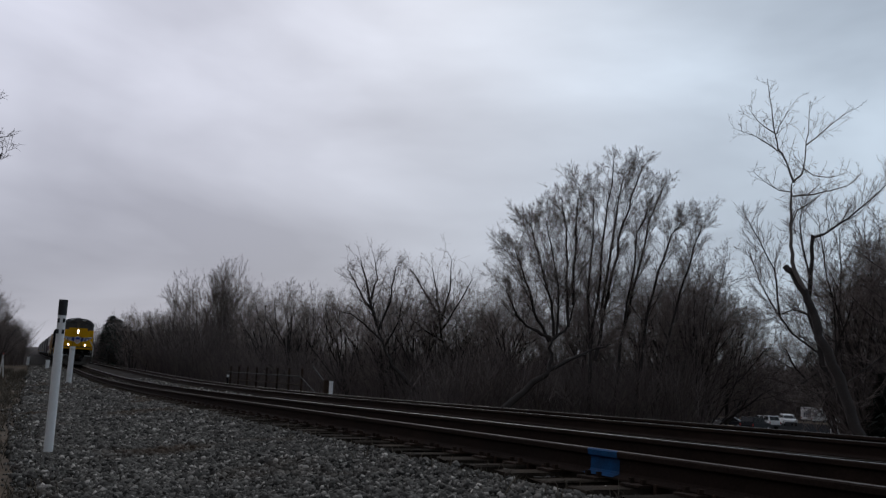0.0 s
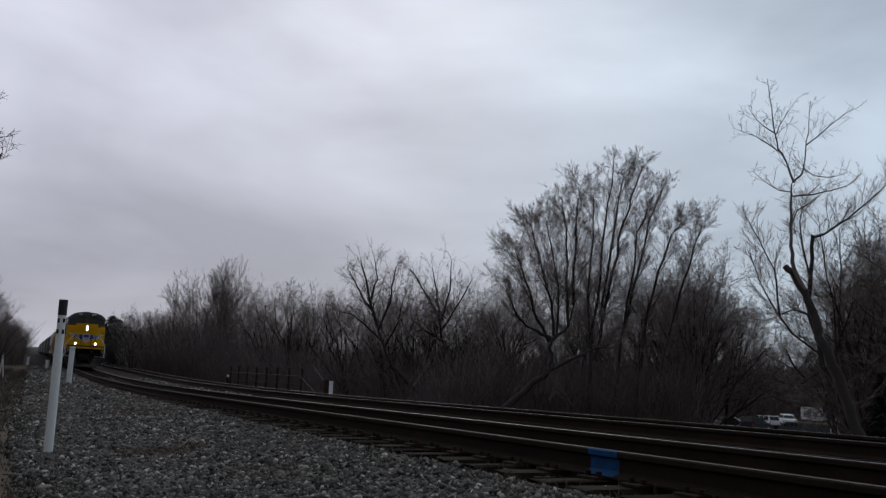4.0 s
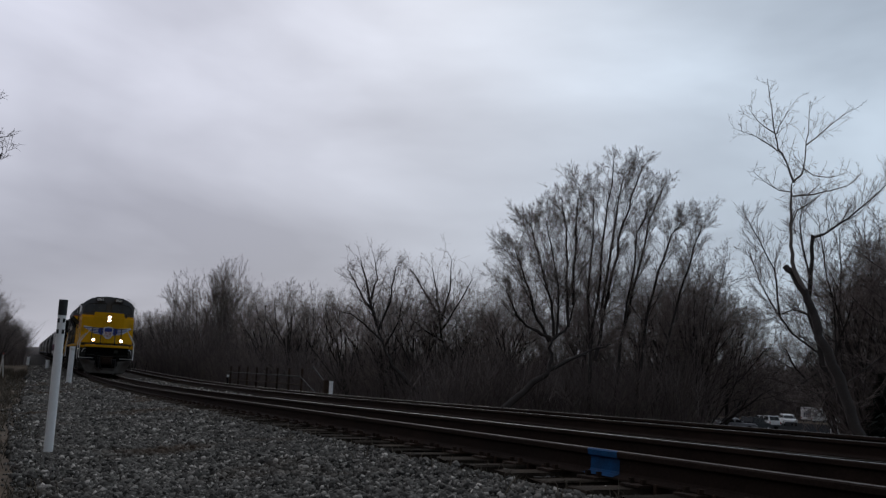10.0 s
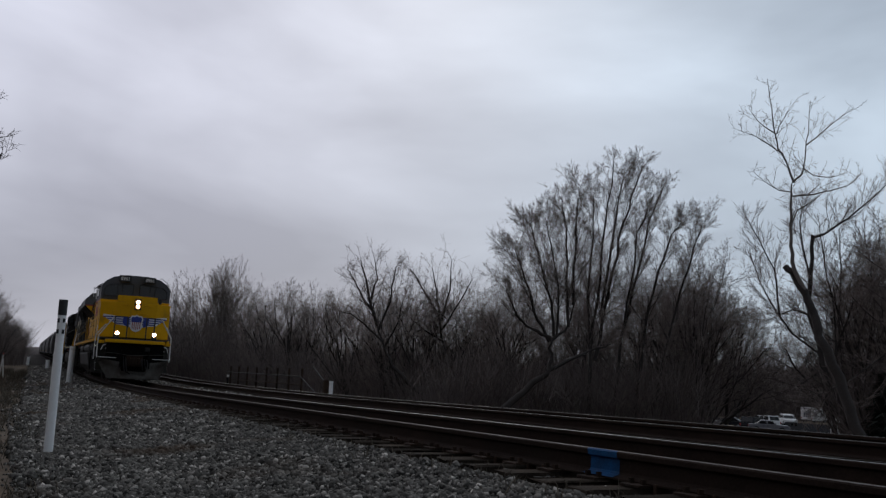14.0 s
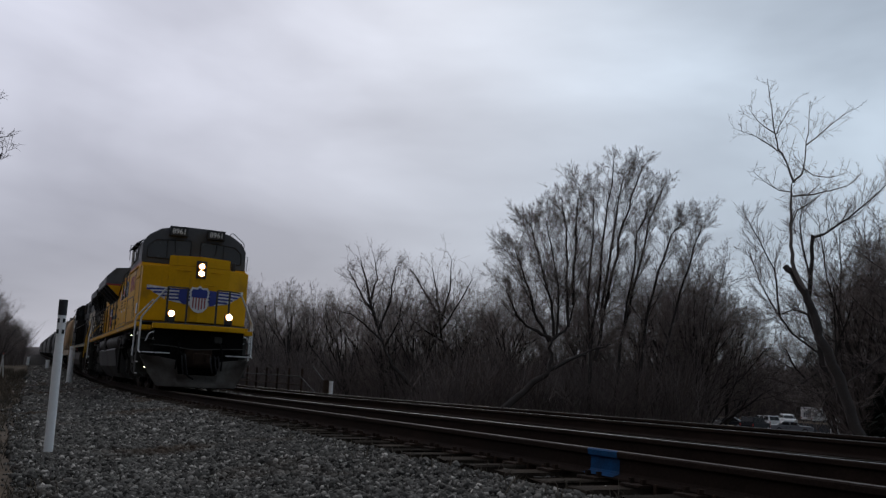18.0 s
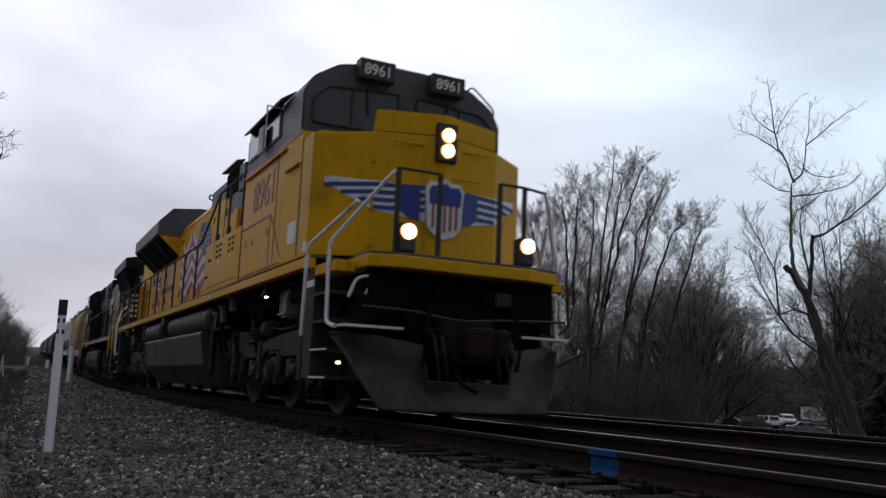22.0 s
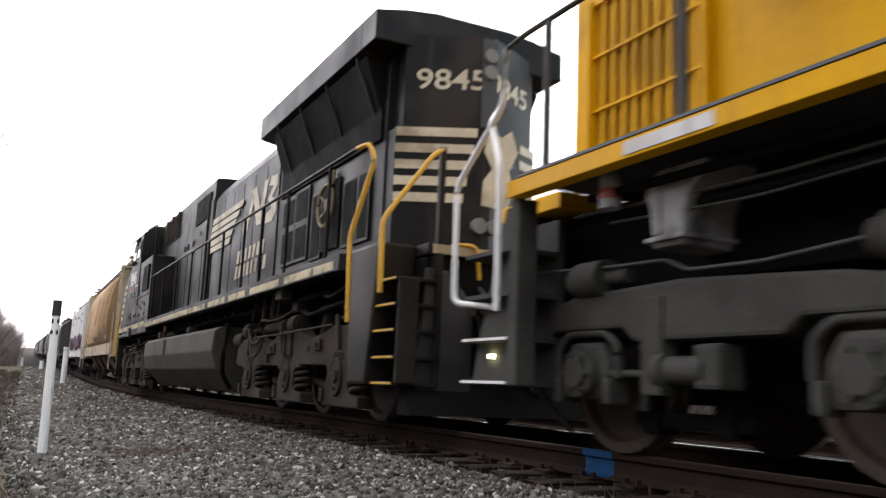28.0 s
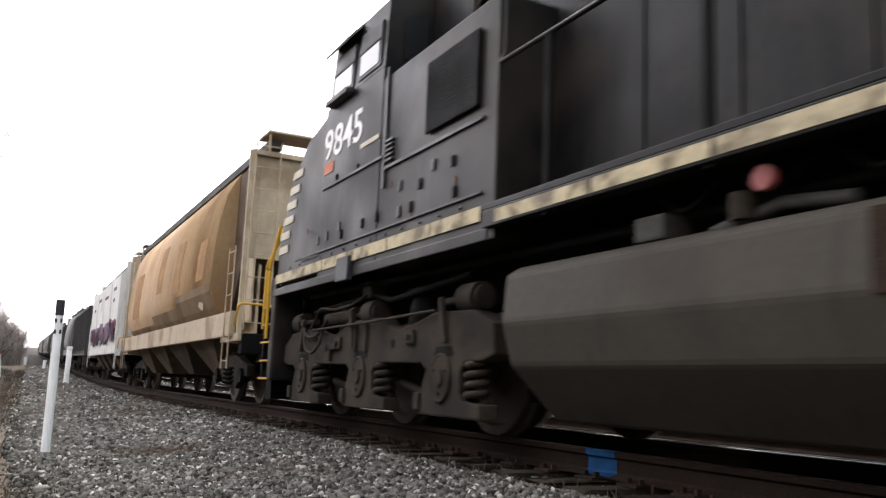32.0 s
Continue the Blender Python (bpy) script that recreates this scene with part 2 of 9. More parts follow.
M.update(
    yellow=paint("armour_yellow", (0.67, 0.345, 0.004), 0.5, var=0.10, scale=0.9, fine=14, bump=0.05, dirt=(0.36, 0.19, 0.02), dirt_amount=0.06, dirt_scale=0.7, streak=0.13, spec=0.12),
    loco_grey=paint("harbour_grey", (0.088, 0.091, 0.099), 0.5, spec=0.25, var=0.15, scale=1.2, fine=18, bump=0.06, dirt=(0.06, 0.057, 0.054), dirt_amount=0.2, dirt_scale=1.0),
    frame_grey=paint("dusty_truck_grey", (0.053, 0.053, 0.048), 0.75, spec=0.15, var=0.3, scale=2.5, fine=35, bump=0.1, dirt=(0.035, 0.03, 0.027), dirt_amount=0.25, dirt_scale=1.6),
    tank_grey=paint("dusty_tank_grey", (0.068, 0.067, 0.064), 0.6, spec=0.2, var=0.18, scale=0.8, fine=20, bump=0.08, dirt=(0.05, 0.044, 0.037), dirt_amount=0.3, dirt_scale=0.9, streak=0.2),
    tank_brown=paint("brown_dusty_tank", (0.057, 0.051, 0.041), 0.7, spec=0.15, var=0.18, scale=0.8, fine=20, bump=0.04, dirt=(0.036, 0.03, 0.025), dirt_amount=0.25, dirt_scale=0.7, streak=0.2),
    # near-black holds underframe grime and the shade of voids and slots
    under=paint("grimy_underframe_and_void", (0.0045, 0.0043, 0.004), 0.85, spec=0.1, var=0.4, scale=3, fine=30, bump=0.3),
    plow=paint("dusty_plow_steel", (0.080, 0.075, 0.068), 0.8, spec=0.15, var=0.3, scale=1.6, fine=25, bump=0.15, dirt=(0.04, 0.032, 0.026), dirt_amount=0.35, dirt_scale=1.1, streak=0.45),
    white=paint("white_paint", (0.72, 0.72, 0.71), 0.5, var=0.08, scale=4, fine=30, dirt=(0.36, 0.34, 0.31), dirt_amount=0.12, dirt_scale=4),
    red=paint("red_paint", (0.30, 0.03, 0.025), 0.5, var=0.15),
    navy=paint("blue_paint", (0.022, 0.04, 0.24), 0.5, var=0.15),
    faded_red=paint("faded_red_paint", (0.34, 0.075, 0.07), 0.55, var=0.2),
    glass=paint("dark_cab_glass", (0.012, 0.013, 0.014), 0.08, var=0.05, bump=0.0, spec=0.7),
    # for grilles, and for shade painted as recesses and slots
    grille=paint("dark_grille_and_recess", (0.005, 0.005, 0.005), 0.8, spec=0.1, var=0.3, fine=60, bump=0.6),
    wheel=paint("rusty_wheel", (0.042, 0.026, 0.017), 0.7, var=0.3, scale=4, fine=30, bump=0.2),
    tread=paint("polished_tread", (0.40, 0.39, 0.38), 0.3, metal=1.0, var=0.1, bump=0.0),
    lamp=paint("lit_headlamp", (0.9, 0.85, 0.7), 0.3, var=0.0, bump=0.0, emit=(1.0, 0.86, 0.60), strength=30.0),
    # glow of the rings added round the lamps as a warm halo
    lamp_halo=paint("halo_ring_glow", (0.8, 0.6, 0.3), 0.3, var=0.0, bump=0.0, emit=(1.0, 0.40, 0.09), strength=1.6),
    small_lamp=paint("lit_step_lamp", (0.9, 0.85, 0.7), 0.3, var=0.0, bump=0.0, emit=(1.0, 0.92, 0.55), strength=5.0),
    loco_black=paint("locomotive_black", (0.0076, 0.0076, 0.0075), 0.45, spec=0.135, var=0.45, scale=1.1, fine=16, bump=0.04, dirt=(0.030, 0.025, 0.021), dirt_amount=0.34, dirt_scale=0.9, streak=0.42),
    brown_truck=paint("dusty_brown_truck", (0.040, 0.032, 0.024), 0.85, spec=0.12, var=0.3, scale=2.2, fine=30, bump=0.1, dirt=(0.016, 0.0135, 0.0115), dirt_amount=0.42, dirt_scale=1.5),
    cream=paint("weathered_cream", (0.50, 0.45, 0.34), 0.6, var=0.2, scale=2, fine=20, dirt=(0.22, 0.17, 0.10), dirt_amount=0.25, dirt_scale=1.5),
    rail_yellow=paint("handrail_and_fin_shade_yellow", (0.50, 0.27, 0.012), 0.5, var=0.15, scale=5, fine=40),
    tan=paint("weathered_tan", (0.40, 0.265, 0.145), 0.8, spec=0.2, var=0.16, scale=0.6, fine=9, bump=0.08, dirt=(0.20, 0.105, 0.048), dirt_amount=0.36, dirt_scale=0.4, streak=0.3),
    tan_pale=paint("pale_tan", (0.42, 0.335, 0.23), 0.75, var=0.16, scale=1.5, fine=15, dirt=(0.22, 0.15, 0.09), dirt_amount=0.22, dirt_scale=1.2),
    car_grey=paint("faded_grey_car", (0.17, 0.168, 0.165), 0.75, spec=0.2, var=0.14, scale=0.7, fine=10, dirt=(0.09, 0.075, 0.06), dirt_amount=0.2, dirt_scale=0.6, streak=0.25),
    car_white=paint("faded_white_car", (0.60, 0.59, 0.57), 0.7, var=0.12, scale=0.7, fine=10, dirt=(0.30, 0.26, 0.21), dirt_amount=0.15, dirt_scale=0.6, streak=0.2),
    car_black=paint("sooty_black_car", (0.035, 0.033, 0.032), 0.75, var=0.3, scale=0.8, fine=12, dirt=(0.075, 0.06, 0.048), dirt_amount=0.2),
    flag_red=paint("faded_flag_red", (0.36, 0.062, 0.078), 0.6, var=0.3, scale=3, fine=18),
    flag_white=paint("faded_flag_white", (0.54, 0.53, 0.53), 0.6, var=0.25, scale=3, fine=18),
    flag_blue=paint("faded_flag_blue", (0.085, 0.10, 0.15), 0.6, var=0.3, scale=3, fine=18),
    graffiti=paint("purple_spray", (0.10, 0.075, 0.115), 0.6, var=0.35, scale=4, fine=20),
    graffiti_red=paint("dull_red_spray", (0.17, 0.065, 0.085), 0.6, var=0.3, scale=4, fine=20),
)
# windshield glass with the sky's reflection put into its grey
M["cab_pane"] = paint("sky_grey_cab_glass", (0.045, 0.048, 0.053), 0.22, var=0.1, bump=0.0, spec=0.4)
M["worn_wheel"] = paint("worn_cream_wheel", (0.20, 0.155, 0.085), 0.7, var=0.35, scale=6, fine=30)
M["rust_slat"] = paint("rusty_louvre", (0.085, 0.035, 0.018), 0.85, var=0.4, scale=6, fine=40)
M["pale_duct"] = paint("pale_duct_paint", (0.30, 0.30, 0.30), 0.6, spec=0.3, var=0.25, scale=4, fine=30, dirt=(0.06, 0.055, 0.05), dirt_amount=0.3, dirt_scale=3)
M["sill_cream"] = paint("worn_yellowed_stripe", (0.46, 0.39, 0.24), 0.7, var=0.3, scale=4, fine=25, dirt=(0.10, 0.075, 0.045), dirt_amount=0.34, dirt_scale=5)
# grime of hopper ends and chutes, with their shade put into the colour
M["car_grime_shade"] = paint("grimy_shaded_car_sheet", (0.115, 0.085, 0.06), 0.85, spec=0.1, var=0.3, scale=1.5, fine=15, dirt=(0.05, 0.04, 0.032), dirt_amount=0.35, dirt_scale=0.8, streak=0.4)
M["tan_brown"] = paint("browned_tan_paint", (0.20, 0.14, 0.085), 0.85, spec=0.1, var=0.25, scale=1.2, fine=12, dirt=(0.11, 0.075, 0.045), dirt_amount=0.3, dirt_scale=0.7)
M["tan_rust"] = paint("rusted_tan_paint", (0.33, 0.19, 0.09), 0.85, spec=0.1, var=0.3, scale=1.5, fine=12, dirt=(0.27, 0.155, 0.08), dirt_amount=0.4, dirt_scale=1.4)
M["sticker_orange"] = paint("orange_sticker", (0.42, 0.10, 0.03), 0.6, var=0.25, scale=6)
# ---- mesh tools ----
def mesh_of(name, verts, faces, material, smooth=False):
    me = bpy.data.meshes.new(name)
    me.from_pydata([tuple(v) for v in verts], [], [tuple(f) for f in faces])
    me.materials.append(material)
    if smooth:
        me.polygons.foreach_set("use_smooth", [True] * len(me.polygons))
    me.update()
    return me


def from_arrays(name, verts, tris, material, smooth=False):
    """A mesh out of numpy arrays of corners and triangles."""
    me = bpy.data.meshes.new(name)
    me.vertices.add(len(verts))
    me.vertices.foreach_set("co", np.asarray(verts, np.float32).ravel())
    k = tris.shape[1]
    me.loops.add(tris.size)
    me.loops.foreach_set("vertex_index", tris.astype(np.int32).ravel())
    me.polygons.add(len(tris))
    me.polygons.foreach_set("loop_start", np.arange(len(tris), dtype=np.int32) * k)
    me.polygons.foreach_set("loop_total", np.full(len(tris), k, np.int32))
    if smooth:
        me.polygons.foreach_set("use_smooth", np.ones(len(tris), bool))
    me.materials.append(material)
    me.update(calc_edges=True)
    return me


def part(name, bm, material, parent=None, label="", smooth=False):
    """Link a bmesh as one mesh object under a thing or a part."""
    me = bpy.data.meshes.new(name)
    bm.normal_update()
    bm.to_mesh(me)
    bm.free()
    for m in (material if isinstance(material, (list, tuple)) else [material]):
        me.materials.append(m)
    if smooth:
        me.polygons.foreach_set("use_smooth", [True] * len(me.polygons))
    ob = new(name, me)
    if parent:
        ob.parent = parent
    if label:
        ob["label"] = label
    return ob


def share(name, me, parent, m=None, label=""):
    ob = new(name, me)
    ob.parent = parent
    if m is not None:
        ob.matrix_basis = m
    if label:
        ob["label"] = label
    return ob


def thing(name, label, category, group="", m=None, kind=""):
    ob = new(name)
    ob.empty_display_size = 0.2
    if m is not None:
        ob.matrix_basis = m
    return tagged(ob, label, category, group, kind)


def add_box(bm, x0, x1, y0, y1, z0, z1, bevel=0.0, mat=0):
    r = bmesh.ops.create_cube(bm, size=1.0)
    vs = r["verts"]
    bmesh.ops.scale(bm, vec=(x1 - x0, y1 - y0, z1 - z0), verts=vs)
    bmesh.ops.translate(bm, vec=((x0 + x1) / 2, (y0 + y1) / 2, (z0 + z1) / 2), verts=vs)
    fs = {f for v in vs for f in v.link_faces}
    for f in fs:
        f.material_index = mat
    if bevel:
        es = list({e for v in vs for e in v.link_edges})
        r = bmesh.ops.bevel(bm, geom=es, offset=bevel, segments=2, profile=0.6, affect="EDGES")
        for f in r["faces"]:
            f.material_index = mat
    return bm


def box(*a, bevel=0.0):
    return add_box(bmesh.new(), *a, bevel=bevel)


def add_prism(bm, profile, y0, y1, axis="y", mat=0):
    """A solid whose outline (a list of pairs) runs from y0 to y1 along an axis: y: pairs are x, z; x: y, z; z: x, y."""
    def at(a, b, c):
        return {"y": (a, c, b), "x": (c, a, b), "z": (a, b, c)}[axis]
    lo = [bm.verts.new(at(a, b, y0)) for a, b in profile]
    hi = [bm.verts.new(at(a, b, y1)) for a, b in profile]
    k = len(profile)
    fs = [bm.faces.new(lo), bm.faces.new(hi[::-1])]
    for i in range(k):
        fs.append(bm.faces.new((lo[i], hi[i], hi[(i + 1) % k], lo[(i + 1) % k])))
    for f in fs:
        f.material_index = mat
    bmesh.ops.recalc_face_normals(bm, faces=fs)
    return bm


def prism(profile, y0, y1, axis="y", bevel=0.0):
    bm = add_prism(bmesh.new(), profile, y0, y1, axis)
    if bevel:
        bmesh.ops.bevel(bm, geom=bm.edges[:], offset=bevel, segments=2, profile=0.6, affect="EDGES")
    return bm


def add_tube(bm, points, r, sides=8, mat=0, r_end=None, cap=True):
    """A round bar along a list of points."""
    pts = [Vector(p) for p in points]
    rings = []
    for i, p in enumerate(pts):
        d = (pts[min(i + 1, len(pts) - 1)] - pts[max(i - 1, 0)]).normalized()
        side = d.cross(Vector((0, 0, 1)))
        if side.length < 0.05:
            side = d.cross(Vector((1, 0, 0)))
        side.normalize()
        up = side.cross(d)
        rr = r if r_end is None else r + (r_end - r) * i / max(1, len(pts) - 1)
        rings.append([bm.verts.new(p + side * (rr * cos(2 * pi * k / sides)) + up * (rr * sin(2 * pi * k / sides))) for k in range(sides)])
    for a, b in zip(rings, rings[1:]):
        for k in range(sides):
            f = bm.faces.new((a[k], a[(k + 1) % sides], b[(k + 1) % sides], b[k]))
            f.material_index, f.smooth = mat, True
    if cap:
        for ring in (rings[0][::-1], rings[-1]):
            f = bm.faces.new(ring)
            f.material_index = mat
            for e in f.edges:
                e.smooth = False
    return bm


def tube(points, r, sides=8, **k):
    return add_tube(bmesh.new(), points, r, sides, **k)


def add_disc(bm, centre, r, length, axis="y", sides=24, mat=0):
    c = Vector(centre)
    d = {"x": Vector((1, 0, 0)), "y": Vector((0, 1, 0)), "z": Vector((0, 0, 1))}[axis] * length / 2
    return add_tube(bm, [c - d, c + d], r, sides, mat)


def words(text, size, material, parent, m, depth=0.004, name="lettering", shear=0.0, label="", stretch=1.0):
    cu = bpy.data.curves.new(name, "FONT")
    cu.body, cu.size, cu.extrude, cu.align_x, cu.shear = text, size, depth, "CENTER", shear
    cu.offset = size * 0.012
    tmp = bpy.data.objects.new(name, cu)
    scene.collection.objects.link(tmp)
    me = bpy.data.meshes.new_from_object(tmp.evaluated_get(bpy.context.evaluated_depsgraph_get()))
    bpy.data.objects.remove(tmp)
    me.transform(Matrix.Diagonal((stretch, 1, 1, 1)))
    me.materials.clear()
    me.materials.append(material)
    return share(name, me, parent, m, label)
# ---- ground, ballast and tracks ----
FAR_TRACK = 4.474


def steps(u, rows):
    for (a, za), (b, zb) in zip(rows, rows[1:]):
        if u <= b:
            w = max(0.0, min(1.0, (u - a) / (b - a)))
            w = w * w * (3 - 2 * w)
            return za + (zb - za) * w
    return rows[-1][1]


PROFILE = [(-60, 0.6), (-30, -0.2), (-12, -0.62), (-5.2, -0.47), (-3.5, -0.43), (-1.9, -0.30), (-1.4, -0.27), (6.2, -0.27), (7.4, -0.5), (13.5, -3.4), (40, -3.5), (200, -3.4)]


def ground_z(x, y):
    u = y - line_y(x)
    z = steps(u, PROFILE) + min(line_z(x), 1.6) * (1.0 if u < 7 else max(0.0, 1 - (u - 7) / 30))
    amp = 0.02 if -6 < u < 7 else 0.12
    return z + amp * noise.noise((x * 0.35, y * 0.35, 0)) + 0.01 * noise.noise((x * 1.7, y * 1.7, 3))


def spread(lo, hi, near_lo, near_hi, fine):
    """Even fine steps inside, growing steps outside."""
    a = list(np.arange(near_lo, near_hi + 1e-6, fine))
    s, v = fine, near_hi
    while v < hi:
        s *= 1.25
        v = min(hi, v + s)
        a.append(v)
    s, v = fine, near_lo
    while v > lo:
        s *= 1.25
        v = max(lo, v - s)
        a.insert(0, v)
    return a


def sheet(name, xs, ys, height, material, lift=0.0, smooth=True):
    vs = [(x, y, height(x, y) + lift) for x in xs for y in ys]
    k = len(ys)
    fs = [(i * k + j, (i + 1) * k + j, (i + 1) * k + j + 1, i * k + j + 1) for i in range(len(xs) - 1) for j in range(k - 1)]
    return new(name, mesh_of(name, vs, fs, material, smooth))


def build_ground():
    g = sheet("ground", spread(-2500, 1200, -48, 4, 0.5), spread(-900, 1500, -9, 17, 0.4), lambda x, y: ground_z(x, y) - 0.05, M["soil"])
    tagged(g, "dark brown soil with dead grass and weeds", "ground", kind="structure")

    def bed(x, u):
        z = steps(u, [(-4.6, -0.5), (-3.4, -0.43), (-1.9, -0.28), (-1.45, -0.238), (-1.25, -0.262), (-0.9, -0.255), (0.9, -0.25), (2.2, -0.26), (3.4, -0.215), (5.5, -0.22), (6.3, -0.27), (7.6, -0.62)])
        return z + line_z(x) + 0.018 * noise.noise((x * 2.1, u * 2.1, 1)) + 0.012 * noise.noise((x * 7, u * 7, 5))
    xs = spread(-420, 60, -22, 3, 0.12)
    us = list(np.arange(-4.21, -0.7, 0.13)) + list(np.arange(-0.7, 7.7, 0.3))
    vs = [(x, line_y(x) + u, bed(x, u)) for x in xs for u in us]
    k = len(us)
    fs = [(i * k + j, (i + 1) * k + j, (i + 1) * k + j + 1, i * k + j + 1) for i in range(len(xs) - 1) for j in range(k - 1)]
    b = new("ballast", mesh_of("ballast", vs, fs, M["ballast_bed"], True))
    tagged(b, "grey crushed stone ballast bed under the two tracks", "ballast", kind="structure")

    # loose stones over the bed
    rng = np.random.default_rng(4)
    iv = np.array([(x, y, z) for x in (-0.8, 0.8) for y in (-0.8, 0.8) for z in (-0.8, 0.8)])
    it = np.array([(0, 1, 3), (0, 3, 2), (4, 6, 7), (4, 7, 5), (0, 4, 5), (0, 5, 1), (2, 3, 7), (2, 7, 6), (0, 2, 6), (0, 6, 4), (1, 5, 7), (1, 7, 3)])
    spots = []
    for x0, x1, u0, u1, count, size in ((-7, -3, -4.5, -1.36, 26000, 0.0138), (-10, -7, -4.5, -1.36, 16500, 0.0150), (-15, -10, -4.5, -1.34, 21000, 0.0172), (-15, -3, -1.36, -0.9, 2600, 0.015), (-24, -15, -4.4, -1.2, 21000, 0.0215), (-48, -24, -4.2, -1.2, 14000, 0.032),
                                        (-12, -1.5, -0.6, 3.2, 5000, 0.018), (-30, -12, -0.6, 3.2, 3500, 0.022), (-9, -3.0, -5.6, -4.4, 2600, 0.012), (-22, -9, -6.5, -4.4, 4500, 0.016), (-60, -20, -8.5, -4.2, 5000, 0.026), (-110, -48, -4.2, -1.2, 9000, 0.05), (-60, -30, -0.6, 3.2, 4000, 0.04), (-3, 5, -4.5, -1.2, 12000, 0.021), (5, 26, -4.5, -1.2, 9000, 0.036), (-1.5, 26, -0.6, 3.2, 5000, 0.034), (-30, 26, 5.35, 6.6, 5000, 0.036), (-3, 8, -5.6, -4.4, 1500, 0.018)):
        x, u = rng.uniform(x0, x1, count), rng.uniform(u0, u1, count)
        if u0 < -4.3:
            keep = rng.uniform(0, 1, count) < np.clip((u + 4.75) / 0.9, 0.10, 1)
            x, u = x[keep], u[keep]
        keep = np.abs(np.abs(u) - 0.7525) > 0.13
        x, u = x[keep], u[keep]
        spots += [(a, b_, 0.88 * size * s) for a, b_, s in zip(x, u, np.minimum(rng.lognormal(0, 0.42, len(x)), 2.2 if u1 < 0 else 1.5))]
    n = len(spots)
    centre = np.array([(x, line_y(x) + u, max(bed(x, u), ground_z(x, line_y(x) + u) - 0.05) + r * 0.25) for x, u, r in spots])
    radius = np.array([r for _, _, r in spots])
    q = rng.normal(size=(n, 4))
    q /= np.linalg.norm(q, axis=1)[:, None]
    w, a, b_, c = q.T
    R = np.stack([np.stack([1 - 2 * (b_ * b_ + c * c), 2 * (a * b_ - c * w), 2 * (a * c + b_ * w)], 1), np.stack([2 * (a * b_ + c * w), 1 - 2 * (a * a + c * c), 2 * (b_ * c - a * w)], 1),
                  np.stack([2 * (a * c - b_ * w), 2 * (b_ * c + a * w), 1 - 2 * (a * a + b_ * b_)], 1)], 1)
    shape = iv[None] * rng.uniform(0.6, 1.3, (n, len(iv), 3)) * rng.uniform(0.55, 1.3, (n, 1, 3))
    v = np.einsum("nij,nkj->nki", R, shape) * radius[:, None, None] + centre[:, None, :]
    t = (it[None] + (np.arange(n) * len(iv))[:, None, None]).reshape(-1, 3)
    s = new("ballast_stones", from_arrays("ballast_stones", v.reshape(-1, 3), t, M["stone"]))
    tagged(s, "loose grey crushed stones of many sizes", "gravel", kind="stuff")


build_ground()

RAIL = [(-0.076, -0.186), (0.076, -0.186), (0.076, -0.175), (0.02, -0.155), (0.009, -0.14), (0.009, -0.055), (0.036, -0.04), (0.037, -0.01), (0.028, 0.0)]
RAIL = RAIL + [(-x, z) for x, z in RAIL[::-1]][:-2]


